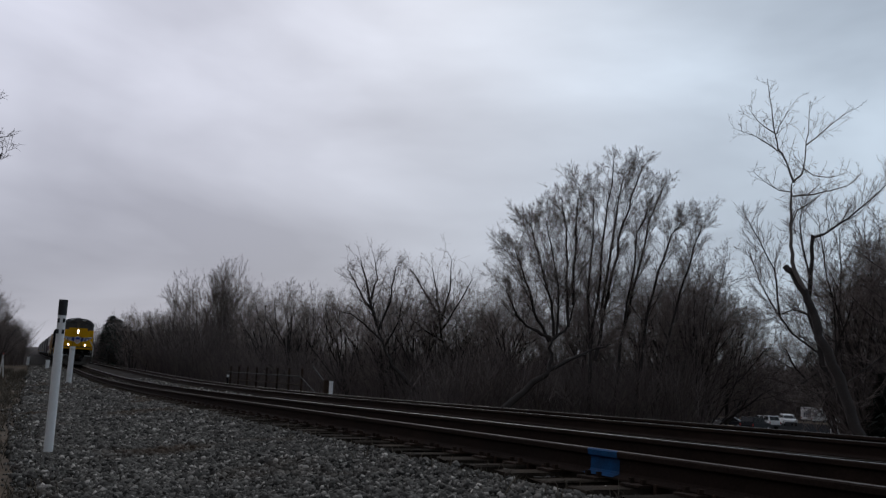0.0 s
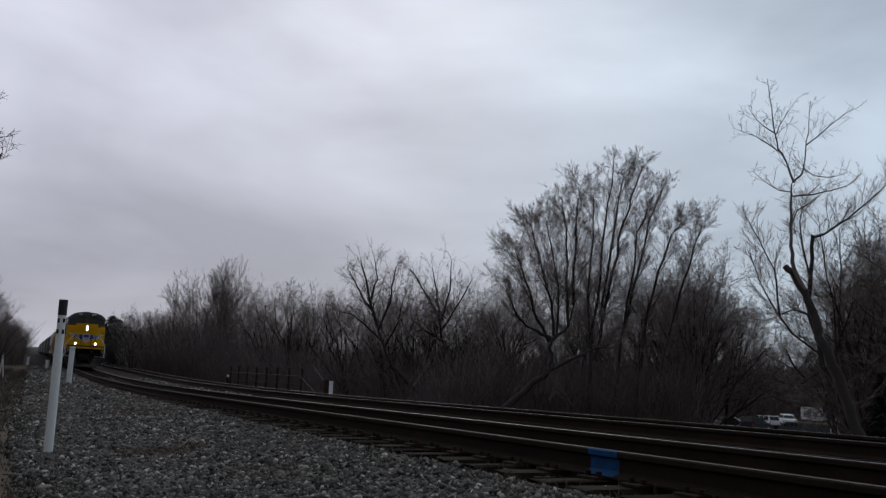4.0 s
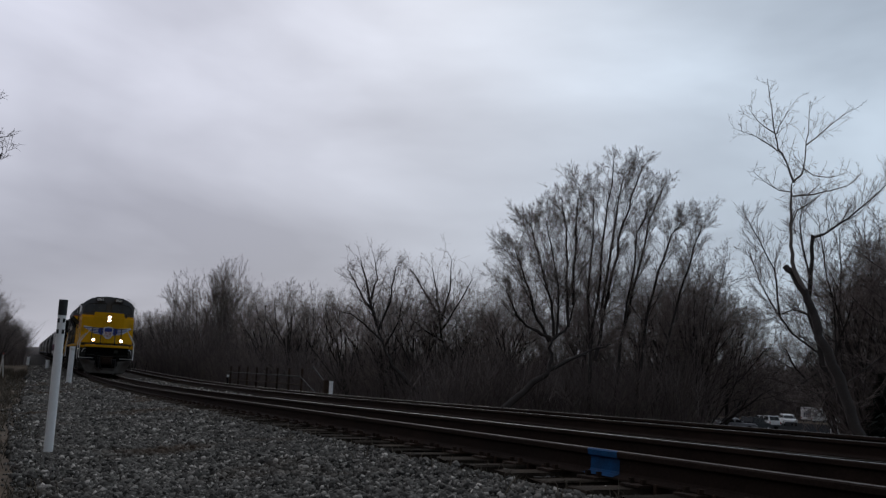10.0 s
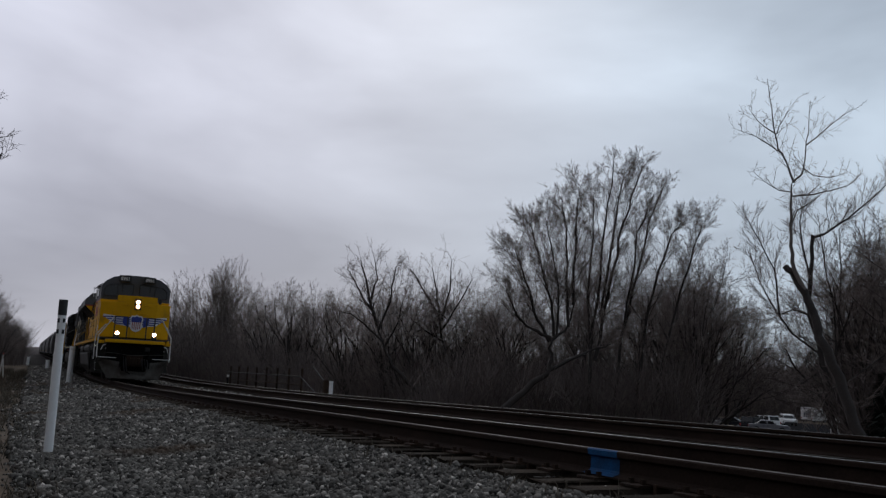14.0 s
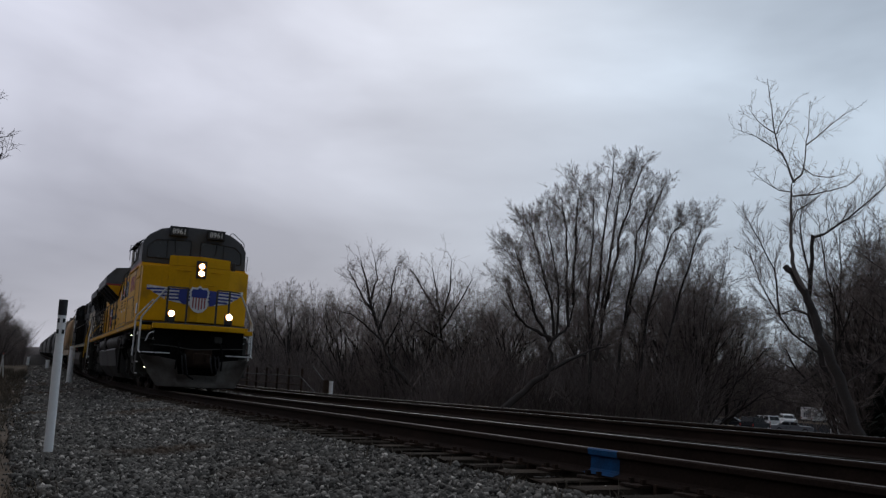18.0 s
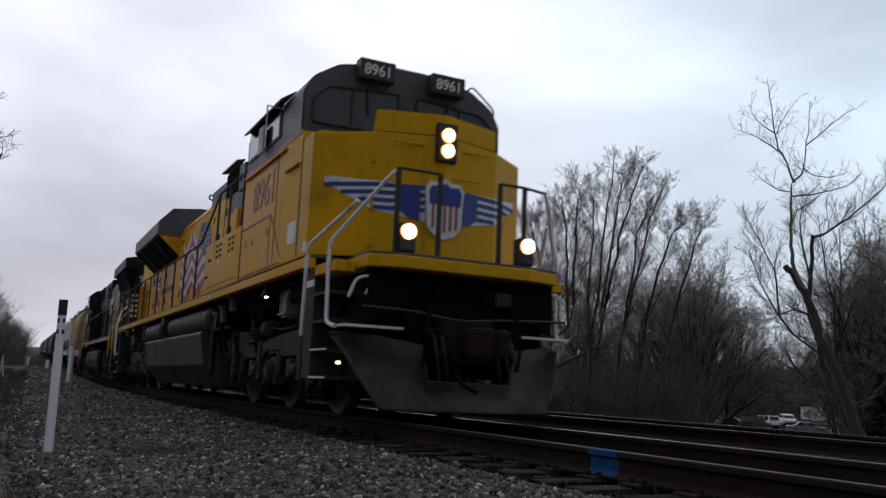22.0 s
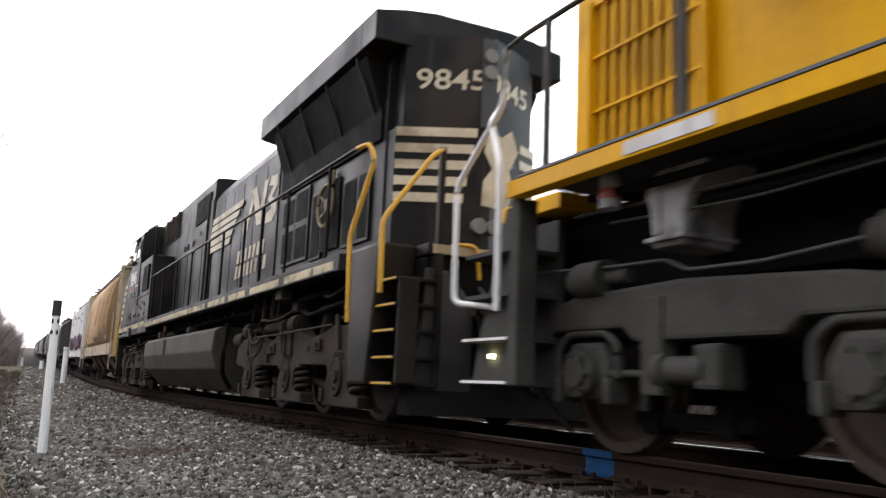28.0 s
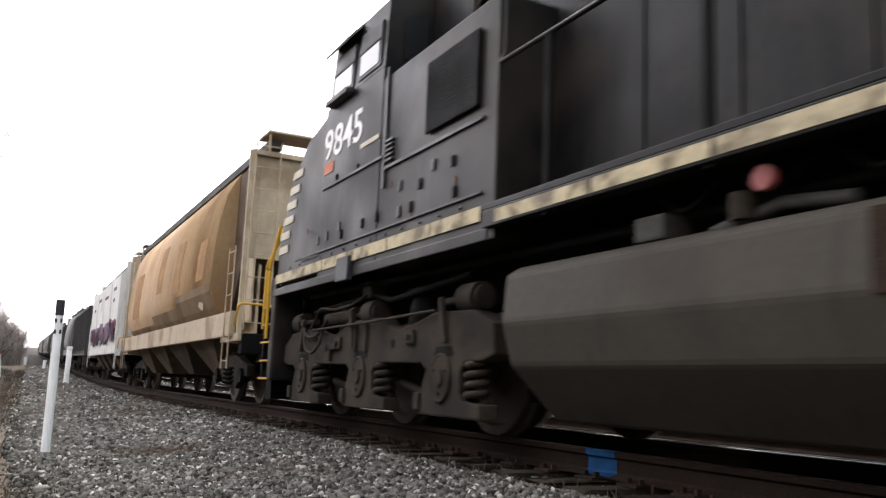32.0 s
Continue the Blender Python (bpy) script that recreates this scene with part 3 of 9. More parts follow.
def build_track(offset, label, near):
    track = thing("railway_track", label, "railway track", kind="structure")
    xs = spread(-420, 70, -44, 4, 1.0)
    for side in (-0.7525, 0.7525):
        vs, fs, mats = [], [], []
        prof = [(x, z) for x, z in RAIL]
        k = len(prof)
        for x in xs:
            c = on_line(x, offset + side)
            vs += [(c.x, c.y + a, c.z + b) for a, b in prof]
        for i in range(len(xs) - 1):
            for j in range(k):
                fs.append((i * k + j, (i + 1) * k + j, (i + 1) * k + (j + 1) % k, i * k + (j + 1) % k))
                a, b = prof[j], prof[(j + 1) % k]
                mats.append(1 if a[1] > -0.005 and b[1] > -0.005 else 0)
        me = mesh_of("rail", vs, fs, M["rail"])
        me.materials.append(M["railtop"])
        me.polygons.foreach_set("material_index", mats)
        bm = bmesh.new()
        bm.from_mesh(me)
        bmesh.ops.recalc_face_normals(bm, faces=bm.faces[:])
        bm.to_mesh(me)
        bm.free()
        if near and side < 0:
            me.materials[1] = M["rail_dull"]
        share("rail", me, track, label="rusty brown steel rail with a polished running surface")
    rng = random.Random(7 + near)
    forms = []
    for k in range(5):
        bm = box(-0.115, 0.115, -1.3, 1.3, -0.178, 0.0, bevel=0.012)
        for v in bm.verts:
            v.co += Vector((rng.uniform(-0.012, 0.012), rng.uniform(-0.03, 0.03), rng.uniform(-0.014, 0.002)))
        me = bpy.data.meshes.new("tie")
        bm.to_mesh(me)
        bm.free()
        me.materials.append(M["tie"])
        forms.append(me)
    plate = bpy.data.meshes.new("tie_plate")
    bm = box(-0.1, 0.1, -0.17, 0.17, -0.004, 0.016, bevel=0.004)
    for sx in (-0.06, 0.06):
        for sy in (-0.1, 0.1):
            add_box(bm, sx - 0.012, sx + 0.012, sy - 0.016, sy + 0.016, 0.01, 0.05)
    bm.to_mesh(plate)
    bm.free()
    plate.materials.append(M["plate"])
    anchor = bpy.data.meshes.new("rail_anchor")
    bm = box(-0.014, 0.014, -0.085, 0.085, -0.05, 0.02, bevel=0.005)
    bm.to_mesh(anchor)
    bm.free()
    anchor.materials.append(M["plate"])
    x, i = 3.0, 0
    while x > (-115 if near else -60):
        skew = rng.uniform(-1.5, 1.5)
        c = on_line(x, offset + rng.uniform(-0.05, 0.05), -0.198)
        share("tie", forms[i % 5], track, pose(*c, 0, 0, skew))
        if near and x > -26:
            for s in (-0.7525, 0.7525):
                if s < 0 or x > -14:
                    share("tie_plate", plate, track, pose(*on_line(x, offset + s, -0.199), 0, 0, skew))
            for sx in (-0.15, 0.15):
                if rng.random() < 0.8 and not -5.4 < x + sx < -4.6:
                    share("rail_anchor", anchor, track, pose(*on_line(x + sx, offset - 0.7525, -0.19)))
        x -= 0.5 + rng.uniform(-0.03, 0.03)
        i += 1
    return track


near_track = build_track(0.0, "weathered railway track of rusty rails on timber ties in grey ballast", True)
far_track = build_track(FAR_TRACK, "second railway track with rusty rails running alongside the first", False)


def blue_mark():
    """A patch of blue spray paint over the head, web and foot of the rail."""
    bm = bmesh.new()
    prof = [(-0.080, -0.172), (-0.024, -0.152), (-0.013, -0.138), (-0.013, -0.058), (-0.040, -0.043), (-0.041, -0.008), (-0.030, 0.003), (-0.012, 0.003)]
    rng = random.Random(3)
    y = -0.7525
    rows = []
    n = 16
    for i in range(n + 1):
        x = -5.16 + 0.33 * i / n
        rows.append([bm.verts.new((x + rng.uniform(-0.008, 0.008) * (i in (0, n)), y + a, b)) for k, (a, b) in enumerate(prof)])
    for a, b in zip(rows, rows[1:]):
        for k in range(len(prof) - 1):
            bm.faces.new((a[k], a[k + 1], b[k + 1], b[k]))
    part("paint_mark", bm, M["blue"], near_track, "blue spray paint on the side of the rail")


blue_mark()
# ---- trees ----
def norm(v):
    k = sqrt(v[0] * v[0] + v[1] * v[1] + v[2] * v[2]) or 1.0
    return (v[0] / k, v[1] / k, v[2] / k)


def grow(rng, out, p, d, length, r, level, o):
    """A wandering, tapering branch and, along it, its own branches. o: how the kind grows."""
    n = 6 if level == 0 else (5 if level == 1 else 4 if level < 3 else 3 if level == 3 else 2)
    pts, rad = [p], [r]
    wander, lift = o["wander"] * (1 + 0.25 * level), o["lift"][min(level, len(o["lift"]) - 1)]
    tip = r * (0.35 if level < 2 else 0.25)
    for i in range(n):
        d = norm((d[0] + rng.gauss(0, wander), d[1] + rng.gauss(0, wander), d[2] + rng.gauss(0, wander) * 0.7 + lift))
        s = length / n
        p = (p[0] + d[0] * s, p[1] + d[1] * s, p[2] + d[2] * s)
        pts.append(p)
        rad.append(r + (tip - r) * (i + 1) / n)
    out.append((level, pts, rad))
    if level >= o["levels"]:
        return
    count = o["kids"][min(level, len(o["kids"]) - 1)]
    count = max(1, int(count * rng.uniform(0.75, 1.25) + 0.5))
    start = o["start"][min(level, len(o["start"]) - 1)]
    for k in range(count):
        f = start + (1 - start) * (k + rng.uniform(0.1, 0.9)) / count
        j = min(n - 1, int(f * n))
        w = f * n - j
        a, b = pts[j], pts[j + 1]
        q = tuple(a[i] + (b[i] - a[i]) * w for i in range(3))
        rr = rad[j] + (rad[j + 1] - rad[j]) * w
        e = norm(tuple(b[i] - a[i] for i in range(3)))
        az = rng.uniform(0, 2 * pi)
        side = norm((-e[1] * cos(az) + e[2] * sin(az) * 0.7 + rng.gauss(0, 0.2), e[0] * cos(az) - e[2] * sin(az) * 0.2 + rng.gauss(0, 0.5), e[1] * sin(az) + rng.gauss(0, 0.4)))
        an = radians(rng.uniform(*o["angle"]))
        nd = norm(tuple(e[i] * cos(an) + side[i] * sin(an) for i in range(3)))
        grow(rng, out, q, nd, length * rng.uniform(*o["ratio"]) * (1.12 - 0.45 * f), max(rr * rng.uniform(0.5, 0.72), o["thin"]), level + 1, o)


def branch_mesh(name, lines, sides, material):
    """All branches with the same number of points become one array of rings."""
    V, T, base = [], [], 0
    for count in sorted({len(p) for _, p, _ in lines}):
        grp = [(p, r) for _, p, r in lines if len(p) == count]
        P, R = np.array([p for p, _ in grp]), np.array([r for _, r in grp])
        D = np.empty_like(P)
        D[:, 1:-1] = P[:, 2:] - P[:, :-2]
        D[:, 0], D[:, -1] = P[:, 1] - P[:, 0], P[:, -1] - P[:, -2]
        D /= np.linalg.norm(D, axis=2, keepdims=True) + 1e-9
        ref = np.where(np.abs(D[..., 2:3]) > 0.9, np.array([1.0, 0, 0]), np.array([0, 0, 1.0]))
        A = np.cross(D, ref)
        A /= np.linalg.norm(A, axis=2, keepdims=True) + 1e-9
        B = np.cross(D, A)
        ang = np.arange(sides) * 2 * pi / sides
        ring = P[:, :, None] + R[:, :, None, None] * (A[:, :, None] * np.cos(ang)[:, None] + B[:, :, None] * np.sin(ang)[:, None])
        g = len(grp)
        idx = base + np.arange(g * count * sides).reshape(g, count, sides)
        a, b = idx[:, :-1], idx[:, 1:]
        quads = np.stack([a, np.roll(a, -1, 2), np.roll(b, -1, 2), b], -1).reshape(-1, 4)
        V.append(ring.reshape(-1, 3))
        T.append(quads)
        base += g * count * sides
    return from_arrays(name, np.concatenate(V), np.concatenate(T), material, True)


WOODY = dict(levels=5, wander=0.125, lift=(0.05, 0.10, 0.08, 0.05, 0.03), kids=(7, 5, 4, 3, 3), start=(0.35, 0.25, 0.2, 0.15), angle=(25, 60), ratio=(0.48, 0.74), thin=0.0075)
SPRAY = dict(levels=5, wander=0.105, lift=(0.05, 0.16, 0.14, 0.1, 0.06), kids=(7, 5, 4, 3, 3), start=(0.2, 0.2, 0.15, 0.1), angle=(20, 50), ratio=(0.5, 0.76), thin=0.0075)
OPEN = dict(levels=4, wander=0.13, lift=(0.04, 0.10, 0.05, 0.02), kids=(6, 5, 4, 3), start=(0.4, 0.25, 0.2), angle=(28, 62), ratio=(0.45, 0.75), thin=0.0095)


def tree_parts(lines, bark, twig):
    limbs = [b for b in lines if b[0] <= 2]
    fine = [b for b in lines if b[0] > 2]
    return branch_mesh("trunk", limbs, 6, bark), (branch_mesh("twigs", fine, 3, twig) if fine else None)


def tree_from(lines, label, m, bark="bark", group="bare trees"):
    t = thing("bare_tree", label, "tree", group, m)
    a, b = tree_parts(lines, M[bark], M["twig"])
    share("trunk", a, t)
    if b:
        share("crown", b, t, label="fine leafless twigs")
    return t


def plain_tree(seed, height, stems, o, r=None, bark="bark", label="bare grey-brown deciduous tree in the trackside woods", m=None, spread_=0.12):
    rng = random.Random(seed)
    lines = []
    for k in range(stems):
        az = rng.uniform(0, 2 * pi)
        lean = spread_ * (0.4 if stems == 1 else 1.0 + rng.uniform(0, 1.2))
        d = norm((lean * cos(az), lean * sin(az), 1))
        grow(rng, lines, (0.15 * cos(az) * (stems > 1), 0.15 * sin(az) * (stems > 1), -0.4), d, height * rng.uniform(0.5, 0.62), (r or height * 0.014) * rng.uniform(0.7, 1.1), 0, o)
    top = max(p[2] for _, pts, _ in lines for p in pts)
    k = height / top
    lines = [(lv, [(x * k, y * k, z * k) for x, y, z in pts], rad) for lv, pts, rad in lines]
    return tree_from(lines, label, m, bark)


def at_view(px, dist, z=None):
    """A place on the ground at a distance, in the direction that is px picture widths right of the camera's axis."""
    a = radians(TURN) - math.atan(px)
    x, y = EYE[0] - sin(a) * dist, EYE[1] + cos(a) * dist
    return (x, y, ground_z(x, y) - 0.1 if z is None else z)
def build_woods():
    rng = random.Random(11)
    far = pose(0, -60, -50)
    kinds = [plain_tree(21, 10, 3, WOODY), plain_tree(22, 10, 1, WOODY), plain_tree(23, 10, 4, SPRAY), plain_tree(24, 10, 2, WOODY, bark="pale_bark", label="slender bare tree with pale bark in the trackside woods"),
             plain_tree(25, 10, 1, OPEN), plain_tree(26, 10, 3, SPRAY),
             plain_tree(27, 10, 2, dict(SPRAY, wander=0.07, angle=(14, 36)), bark="pale_bark", label="slender upright bare tree with pale bark", spread_=0.07)]
    # direction, distance, height of the top and kind of the trees of the wood's edge
    rows = [(-0.355, 115, 9.0, 5), (-0.338, 112, 9.6, 0), (-0.318, 105, 9.8, 2), (-0.29, 97, 12.4, 6), (-0.268, 93, 13.2, 6), (-0.253, 92, 13.4, 6), (-0.236, 90, 12.4, 6), (-0.222, 88, 11.0, 1),
            (-0.205, 84, 9.3, 2), (-0.178, 76, 9.6, 0), (-0.158, 74, 9.8, 2), (-0.135, 74, 8.8, 3), (-0.06, 58, 8.3, 2), (-0.025, 56, 8.2, 0), (-0.002, 58, 8.7, 5),
            (0.025, 58, 8.2, 2), (0.05, 56, 7.4, 0), (0.075, 52, 7.4, 5), (0.30, 52, 9.6, 2), (0.325, 56, 8.2, 0), (0.345, 205, 24, 5), (0.37, 215, 20, 1),
            (0.515, 48, 10.0, 2), (0.545, 46, 10.4, 5), (0.58, 44, 10.4, 0), (-0.10, 62, 7.8, 5), (0.10, 60, 7.8, 1), (0.25, 58, 10.6, 0),
            (0.03, 60, 8.4, 1), (0.06, 57, 7.8, 3), (-0.04, 60, 7.9, 3), (-0.08, 64, 7.6, 1), (0.135, 58, 8.0, 3), (0.165, 56, 8.0, 2), (0.19, 57, 9.4, 3), (0.235, 58, 9.6, 0), (0.222, 55, 10.2, 3),
            (0.268, 56, 10.2, 0), (0.285, 54, 9.4, 5), (0.31, 58, 8.6, 3), (0.495, 54, 10.0, 0), (0.525, 52, 10.2, 1), (0.56, 55, 11.0, 2), (0.475, 58, 9.6, 5), (0.60, 50, 11.0, 0)]
    for px, dist, top, k in rows:
        p = at_view(px, dist)
        s = (top - p[2]) / 10
        t = copy_thing(kinds[k], pose(*p, 0, 0, rng.uniform(0, 360)))
        t.scale = (s * rng.uniform(0.85, 1.1), s * rng.uniform(0.85, 1.1), s)
    # deeper rows of the wood
    for i in range(36):
        px = -0.36 + 0.96 * (i + rng.uniform(-0.4, 0.4)) / 36
        dist = 66 + 60 * max(0, -px - 0.05) * 2.0 + rng.uniform(6, 30)
        if 0.30 < px < 0.485:
            dist = rng.uniform(202, 235)
        p = at_view(px, dist)
        s = (min(6.4 * rng.uniform(0.8, 1.15) * dist / 75, 40 if px > -0.1 else 8.8) - p[2]) / 10
        t = copy_thing(kinds[rng.choice((0, 1, 2, 3, 5))], pose(*p, 0, 0, rng.uniform(0, 360)))
        t.scale = (s, s, s)
    # trees on the near side, far along the line
    for i, (px, dist, h, k) in enumerate([(-0.515, 95, 6.0, 2), (-0.53, 105, 8.6, 0), (-0.545, 105, 9.0, 5), (-0.507, 120, 6.0, 2), (-0.565, 100, 10, 0), (-0.50, 150, 6.5, 1), (-0.52, 110, 7.2, 0), (-0.525, 130, 8, 5)]):
        t = copy_thing(kinds[k], pose(*at_view(px, dist), 0, 0, rng.uniform(0, 360)))
        t.scale = (h / 10,) * 3
    for k in kinds:
        for o in (*k.children_recursive, k):
            bpy.data.objects.remove(o)


build_woods()


def brush_stuff(name, label, count, seed, where, height, material="brush"):
    """Thin upright stems and twigs that nobody could count."""
    rng = random.Random(seed)
    lines = []
    for i in range(count):
        x, y, h = where(rng)
        z = ground_z(x, y) - 0.1
        az, lean = rng.uniform(0, 2 * pi), rng.uniform(0, 0.45)
        d = (lean * cos(az), lean * sin(az), 1)
        pts, p = [], (x, y, z)
        n = 4
        for k in range(n):
            pts.append(p)
            d = (d[0] + rng.gauss(0, 0.16), d[1] + rng.gauss(0, 0.16), d[2])
            q = norm(d)
            p = tuple(p[j] + q[j] * h / (n - 1) for j in range(3))
        r = rng.uniform(0.008, 0.02) * (1 + h / 5)
        lines.append((0, pts, [r, r * 0.8, r * 0.55, r * 0.25]))
        for _ in range(4):
            k = rng.randrange(1, 3)
            b = pts[k]
            az = rng.uniform(0, 2 * pi)
            l = h * rng.uniform(0.15, 0.5)
            e = norm((cos(az), sin(az), rng.uniform(0.4, 1.5)))
            lines.append((1, [b, tuple(b[j] + e[j] * l * 0.5 for j in range(3)), tuple(b[j] + e[j] * l + (0.1 * l if j == 2 else 0) for j in range(3))], [r * 0.5, r * 0.4, r * 0.2]))
    ob = new(name, branch_mesh(name, lines, 3, M[material]))
    return tagged(ob, label, "brush", kind="stuff")


def belt(rng):
    px = rng.uniform(-0.385, 0.6)
    if rng.random() < 0.13:
        px, dist = rng.uniform(-0.408, -0.335), rng.uniform(150, 205)
        x, y, _ = at_view(px, dist)
        y = max(y, line_y(x) + 8.2)
        return x, y, max(1.0, 0.056 * dist * rng.uniform(0.5, 1.04) - ground_z(x, y))
    base = 44 + max(0.0, -px) * 130
    dist = base + rng.random() ** 1.5 * 45
    if 0.30 < px < 0.485:
        x, y, _ = at_view(px, rng.uniform(200, 240))
        return x, y, rng.uniform(4.0, 15.0)
    x, y, _ = at_view(px, dist)
    u = y - line_y(x)
    if u < 8:
        y += 8 - u + rng.uniform(0, 4)
    h = rng.uniform(2.2, 6.2) * (1 + max(0, dist - 60) / 90) * (1.35 if px > 0.02 else 1.0)
    top = (6.5 if px < -0.25 else 4.8 if px < -0.1 else 2.7 if 0.08 < px < 0.24 else 3.4) * rng.uniform(0.75, 1.05) * max(1.0, dist / 80 if px > -0.25 else 1.0)
    return x, y, max(1.0, min(h, top - ground_z(x, y)))


brush_stuff("undergrowth", "dense dark leafless undergrowth below the trees", 15000, 5, belt, 4)


def near_side(rng):
    dist = rng.uniform(104, 185)
    x, y, _ = at_view(rng.uniform(-0.56, -0.483), dist)
    y = min(y, line_y(x) - rng.uniform(4.6, 8))
    return x, y, rng.uniform(1.2, 4.6) + dist * 0.012


brush_stuff("undergrowth", "dark leafless brush beside the track", 3600, 6, near_side, 3)


def far_ridge():
    """A low wooded ridge that closes the view behind the wood."""
    rng = random.Random(8)
    vs, fs = [], []
    n = 640
    for i in range(n + 1):
        px = -0.75 + 1.55 * i / n
        dist = 270 if px > -0.36 else 270 + (-0.36 - px) * 5000
        x, y, _ = at_view(max(px, -0.75), dist, 0)
        top = (11.5 if 0.29 < px < 0.5 or px < 0 else 9.0) + 2.2 * noise.noise((i * 0.06, 0, 0)) + 1.6 * noise.noise((i * 0.23, 4, 0)) + rng.uniform(-1.6, 1.6)
        if px < -0.36:
            top = 11.5 + 10 * min(1, (dist - 270) / 600) + 3 * noise.noise((i * 0.075, 9, 0))
        d = Vector((x - EYE[0], y - EYE[1], 0)).normalized() * 30
        vs += [(x, y, -4), (x, y, top * 0.7), (x + d.x, y + d.y, top), (x + 3 * d.x, y + 3 * d.y, top * 0.9)]
    for i in range(n):
        for k in range(3):
            fs.append((i * 4 + k, i * 4 + 4 + k, i * 4 + 5 + k, i * 4 + 1 + k))
    tagged(new("backdrop", mesh_of("backdrop", vs, fs, M["woods"], True)), "distant wooded ridge in dull grey-brown", "hill", kind="structure")


far_ridge()


def shading_bank():
    """An unseen wooded bank, added behind the camera to block low sky light."""
    vs, fs = [], []
    n = 60
    for i in range(n + 1):
        x = -170 + 250 * i / n
        top = 9.5 + 1.5 * noise.noise((i * 0.31, 2, 0)) + 0.8 * noise.noise((i * 1.1, 7, 0))
        for y, z in ((-19.5, -0.9), (-20.5, top * 0.5), (-22.5, top), (-30, top * 0.9)):
            vs.append((x, y + 0.8 * noise.noise((i * 0.5, y, 0)), z))
    for i in range(n):
        for k in range(3):
            fs.append((i * 4 + k, i * 4 + 1 + k, i * 4 + 5 + k, i * 4 + 4 + k))
    tagged(new("backdrop", mesh_of("backdrop", vs, fs, M["woods"], True)), "dull grey-brown wooded bank added out of view to block low sky light", "hill", kind="structure")


shading_bank()
# ---- the trees that stand out ----
def guided_tree(seed, label, px, dist, limbs, o, bark="bark", group="bare trees"):
    """A tree whose main limbs follow given lines: each limb is its radius, the height from which it branches, and pairs of metres across and up."""
    rng = random.Random(seed)
    a = radians(TURN) - math.atan(px)
    right, ahead = (cos(a), sin(a)), (-sin(a), cos(a))
    x0, y0, z0 = at_view(px, dist)
    lines = []
    for k, (r, bare, pts) in enumerate(limbs):
        dense = []
        sway = rng.uniform(-1.2, 1.2)
        for (a0, u0), (a1, u1) in zip(pts, pts[1:]):
            for i in range(3):
                w = i / 3
                dense.append((a0 + (a1 - a0) * w, u0 + (u1 - u0) * w))
        dense.append(pts[-1])
        n = len(dense)
        P, R = [], []
        for i, (ac, up) in enumerate(dense):
            f = i / (n - 1)
            ac += rng.gauss(0, min(0.05, 0.4 * r)) * (0 < i < n - 1)
            dp = sway * f * (1 if k else 0.3) + rng.gauss(0, min(0.05, 0.4 * r))
            P.append((right[0] * ac + ahead[0] * dp, right[1] * ac + ahead[1] * dp, up))
            R.append(r * (1 - 0.78 * f) if o.get("stub") is None or k not in o["stub"] else r * (1 - 0.45 * f))
        lines.append((0, P, R))
        if k in (o.get("stub") or ()):
            continue
        for i in range(1, n):
            if P[i][2] < bare:
                continue
            e = norm(tuple(P[i][j] - P[i - 1][j] for j in range(3)))
            for _ in range(o["side"]):
                az = rng.uniform(0, 2 * pi)
                s = norm((cos(az), sin(az), rng.uniform(-0.1, 0.5)))
                an = radians(rng.uniform(*o["angle"]))
                d = norm(tuple(e[j] * cos(an) + s[j] * sin(an) for j in range(3)))
                w = rng.random()
                q = tuple(P[i - 1][j] + (P[i][j] - P[i - 1][j]) * w for j in range(3))
                grow(rng, lines, q, d, o["reach"] * rng.uniform(0.6, 1.15) * (1.15 - o.get("taper", 0.5) * i / n), max(0.009, R[i] * 0.4), 2, o)
    t = thing("bare_tree", label, "tree", group, pose(x0, y0, z0))
    limbs_ = [b for b in lines if b[0] == 0]
    for k, b in enumerate(limbs_):
        share("limb", branch_mesh("limb", [b], 12, M["bark"] if k == 0 else M[bark]), t)
    mid = [b for b in lines if b[0] == 2]
    fine = [b for b in lines if b[0] > 2]
    if mid:
        # the thicker branches have the most points, so their faces come last
        me = branch_mesh("crown", mid + fine, 3, M["twig"])
        me.materials.append(M[bark])
        kind = np.zeros(len(me.polygons), dtype=np.int32)
        kind[-len(mid) * 12:] = 1
        me.polygons.foreach_set("material_index", kind)
        share("crown", me, t, label="fine leafless twigs")
    return t


BROOM = dict(levels=5, wander=0.085, lift=(0.05, 0.10, 0.09, 0.06, 0.03), kids=(5, 5, 5, 5, 4), start=(0.2, 0.2, 0.25, 0.2, 0.2), angle=(16, 50), ratio=(0.5, 0.74), thin=0.0054, side=4, reach=1.95, taper=0.6)
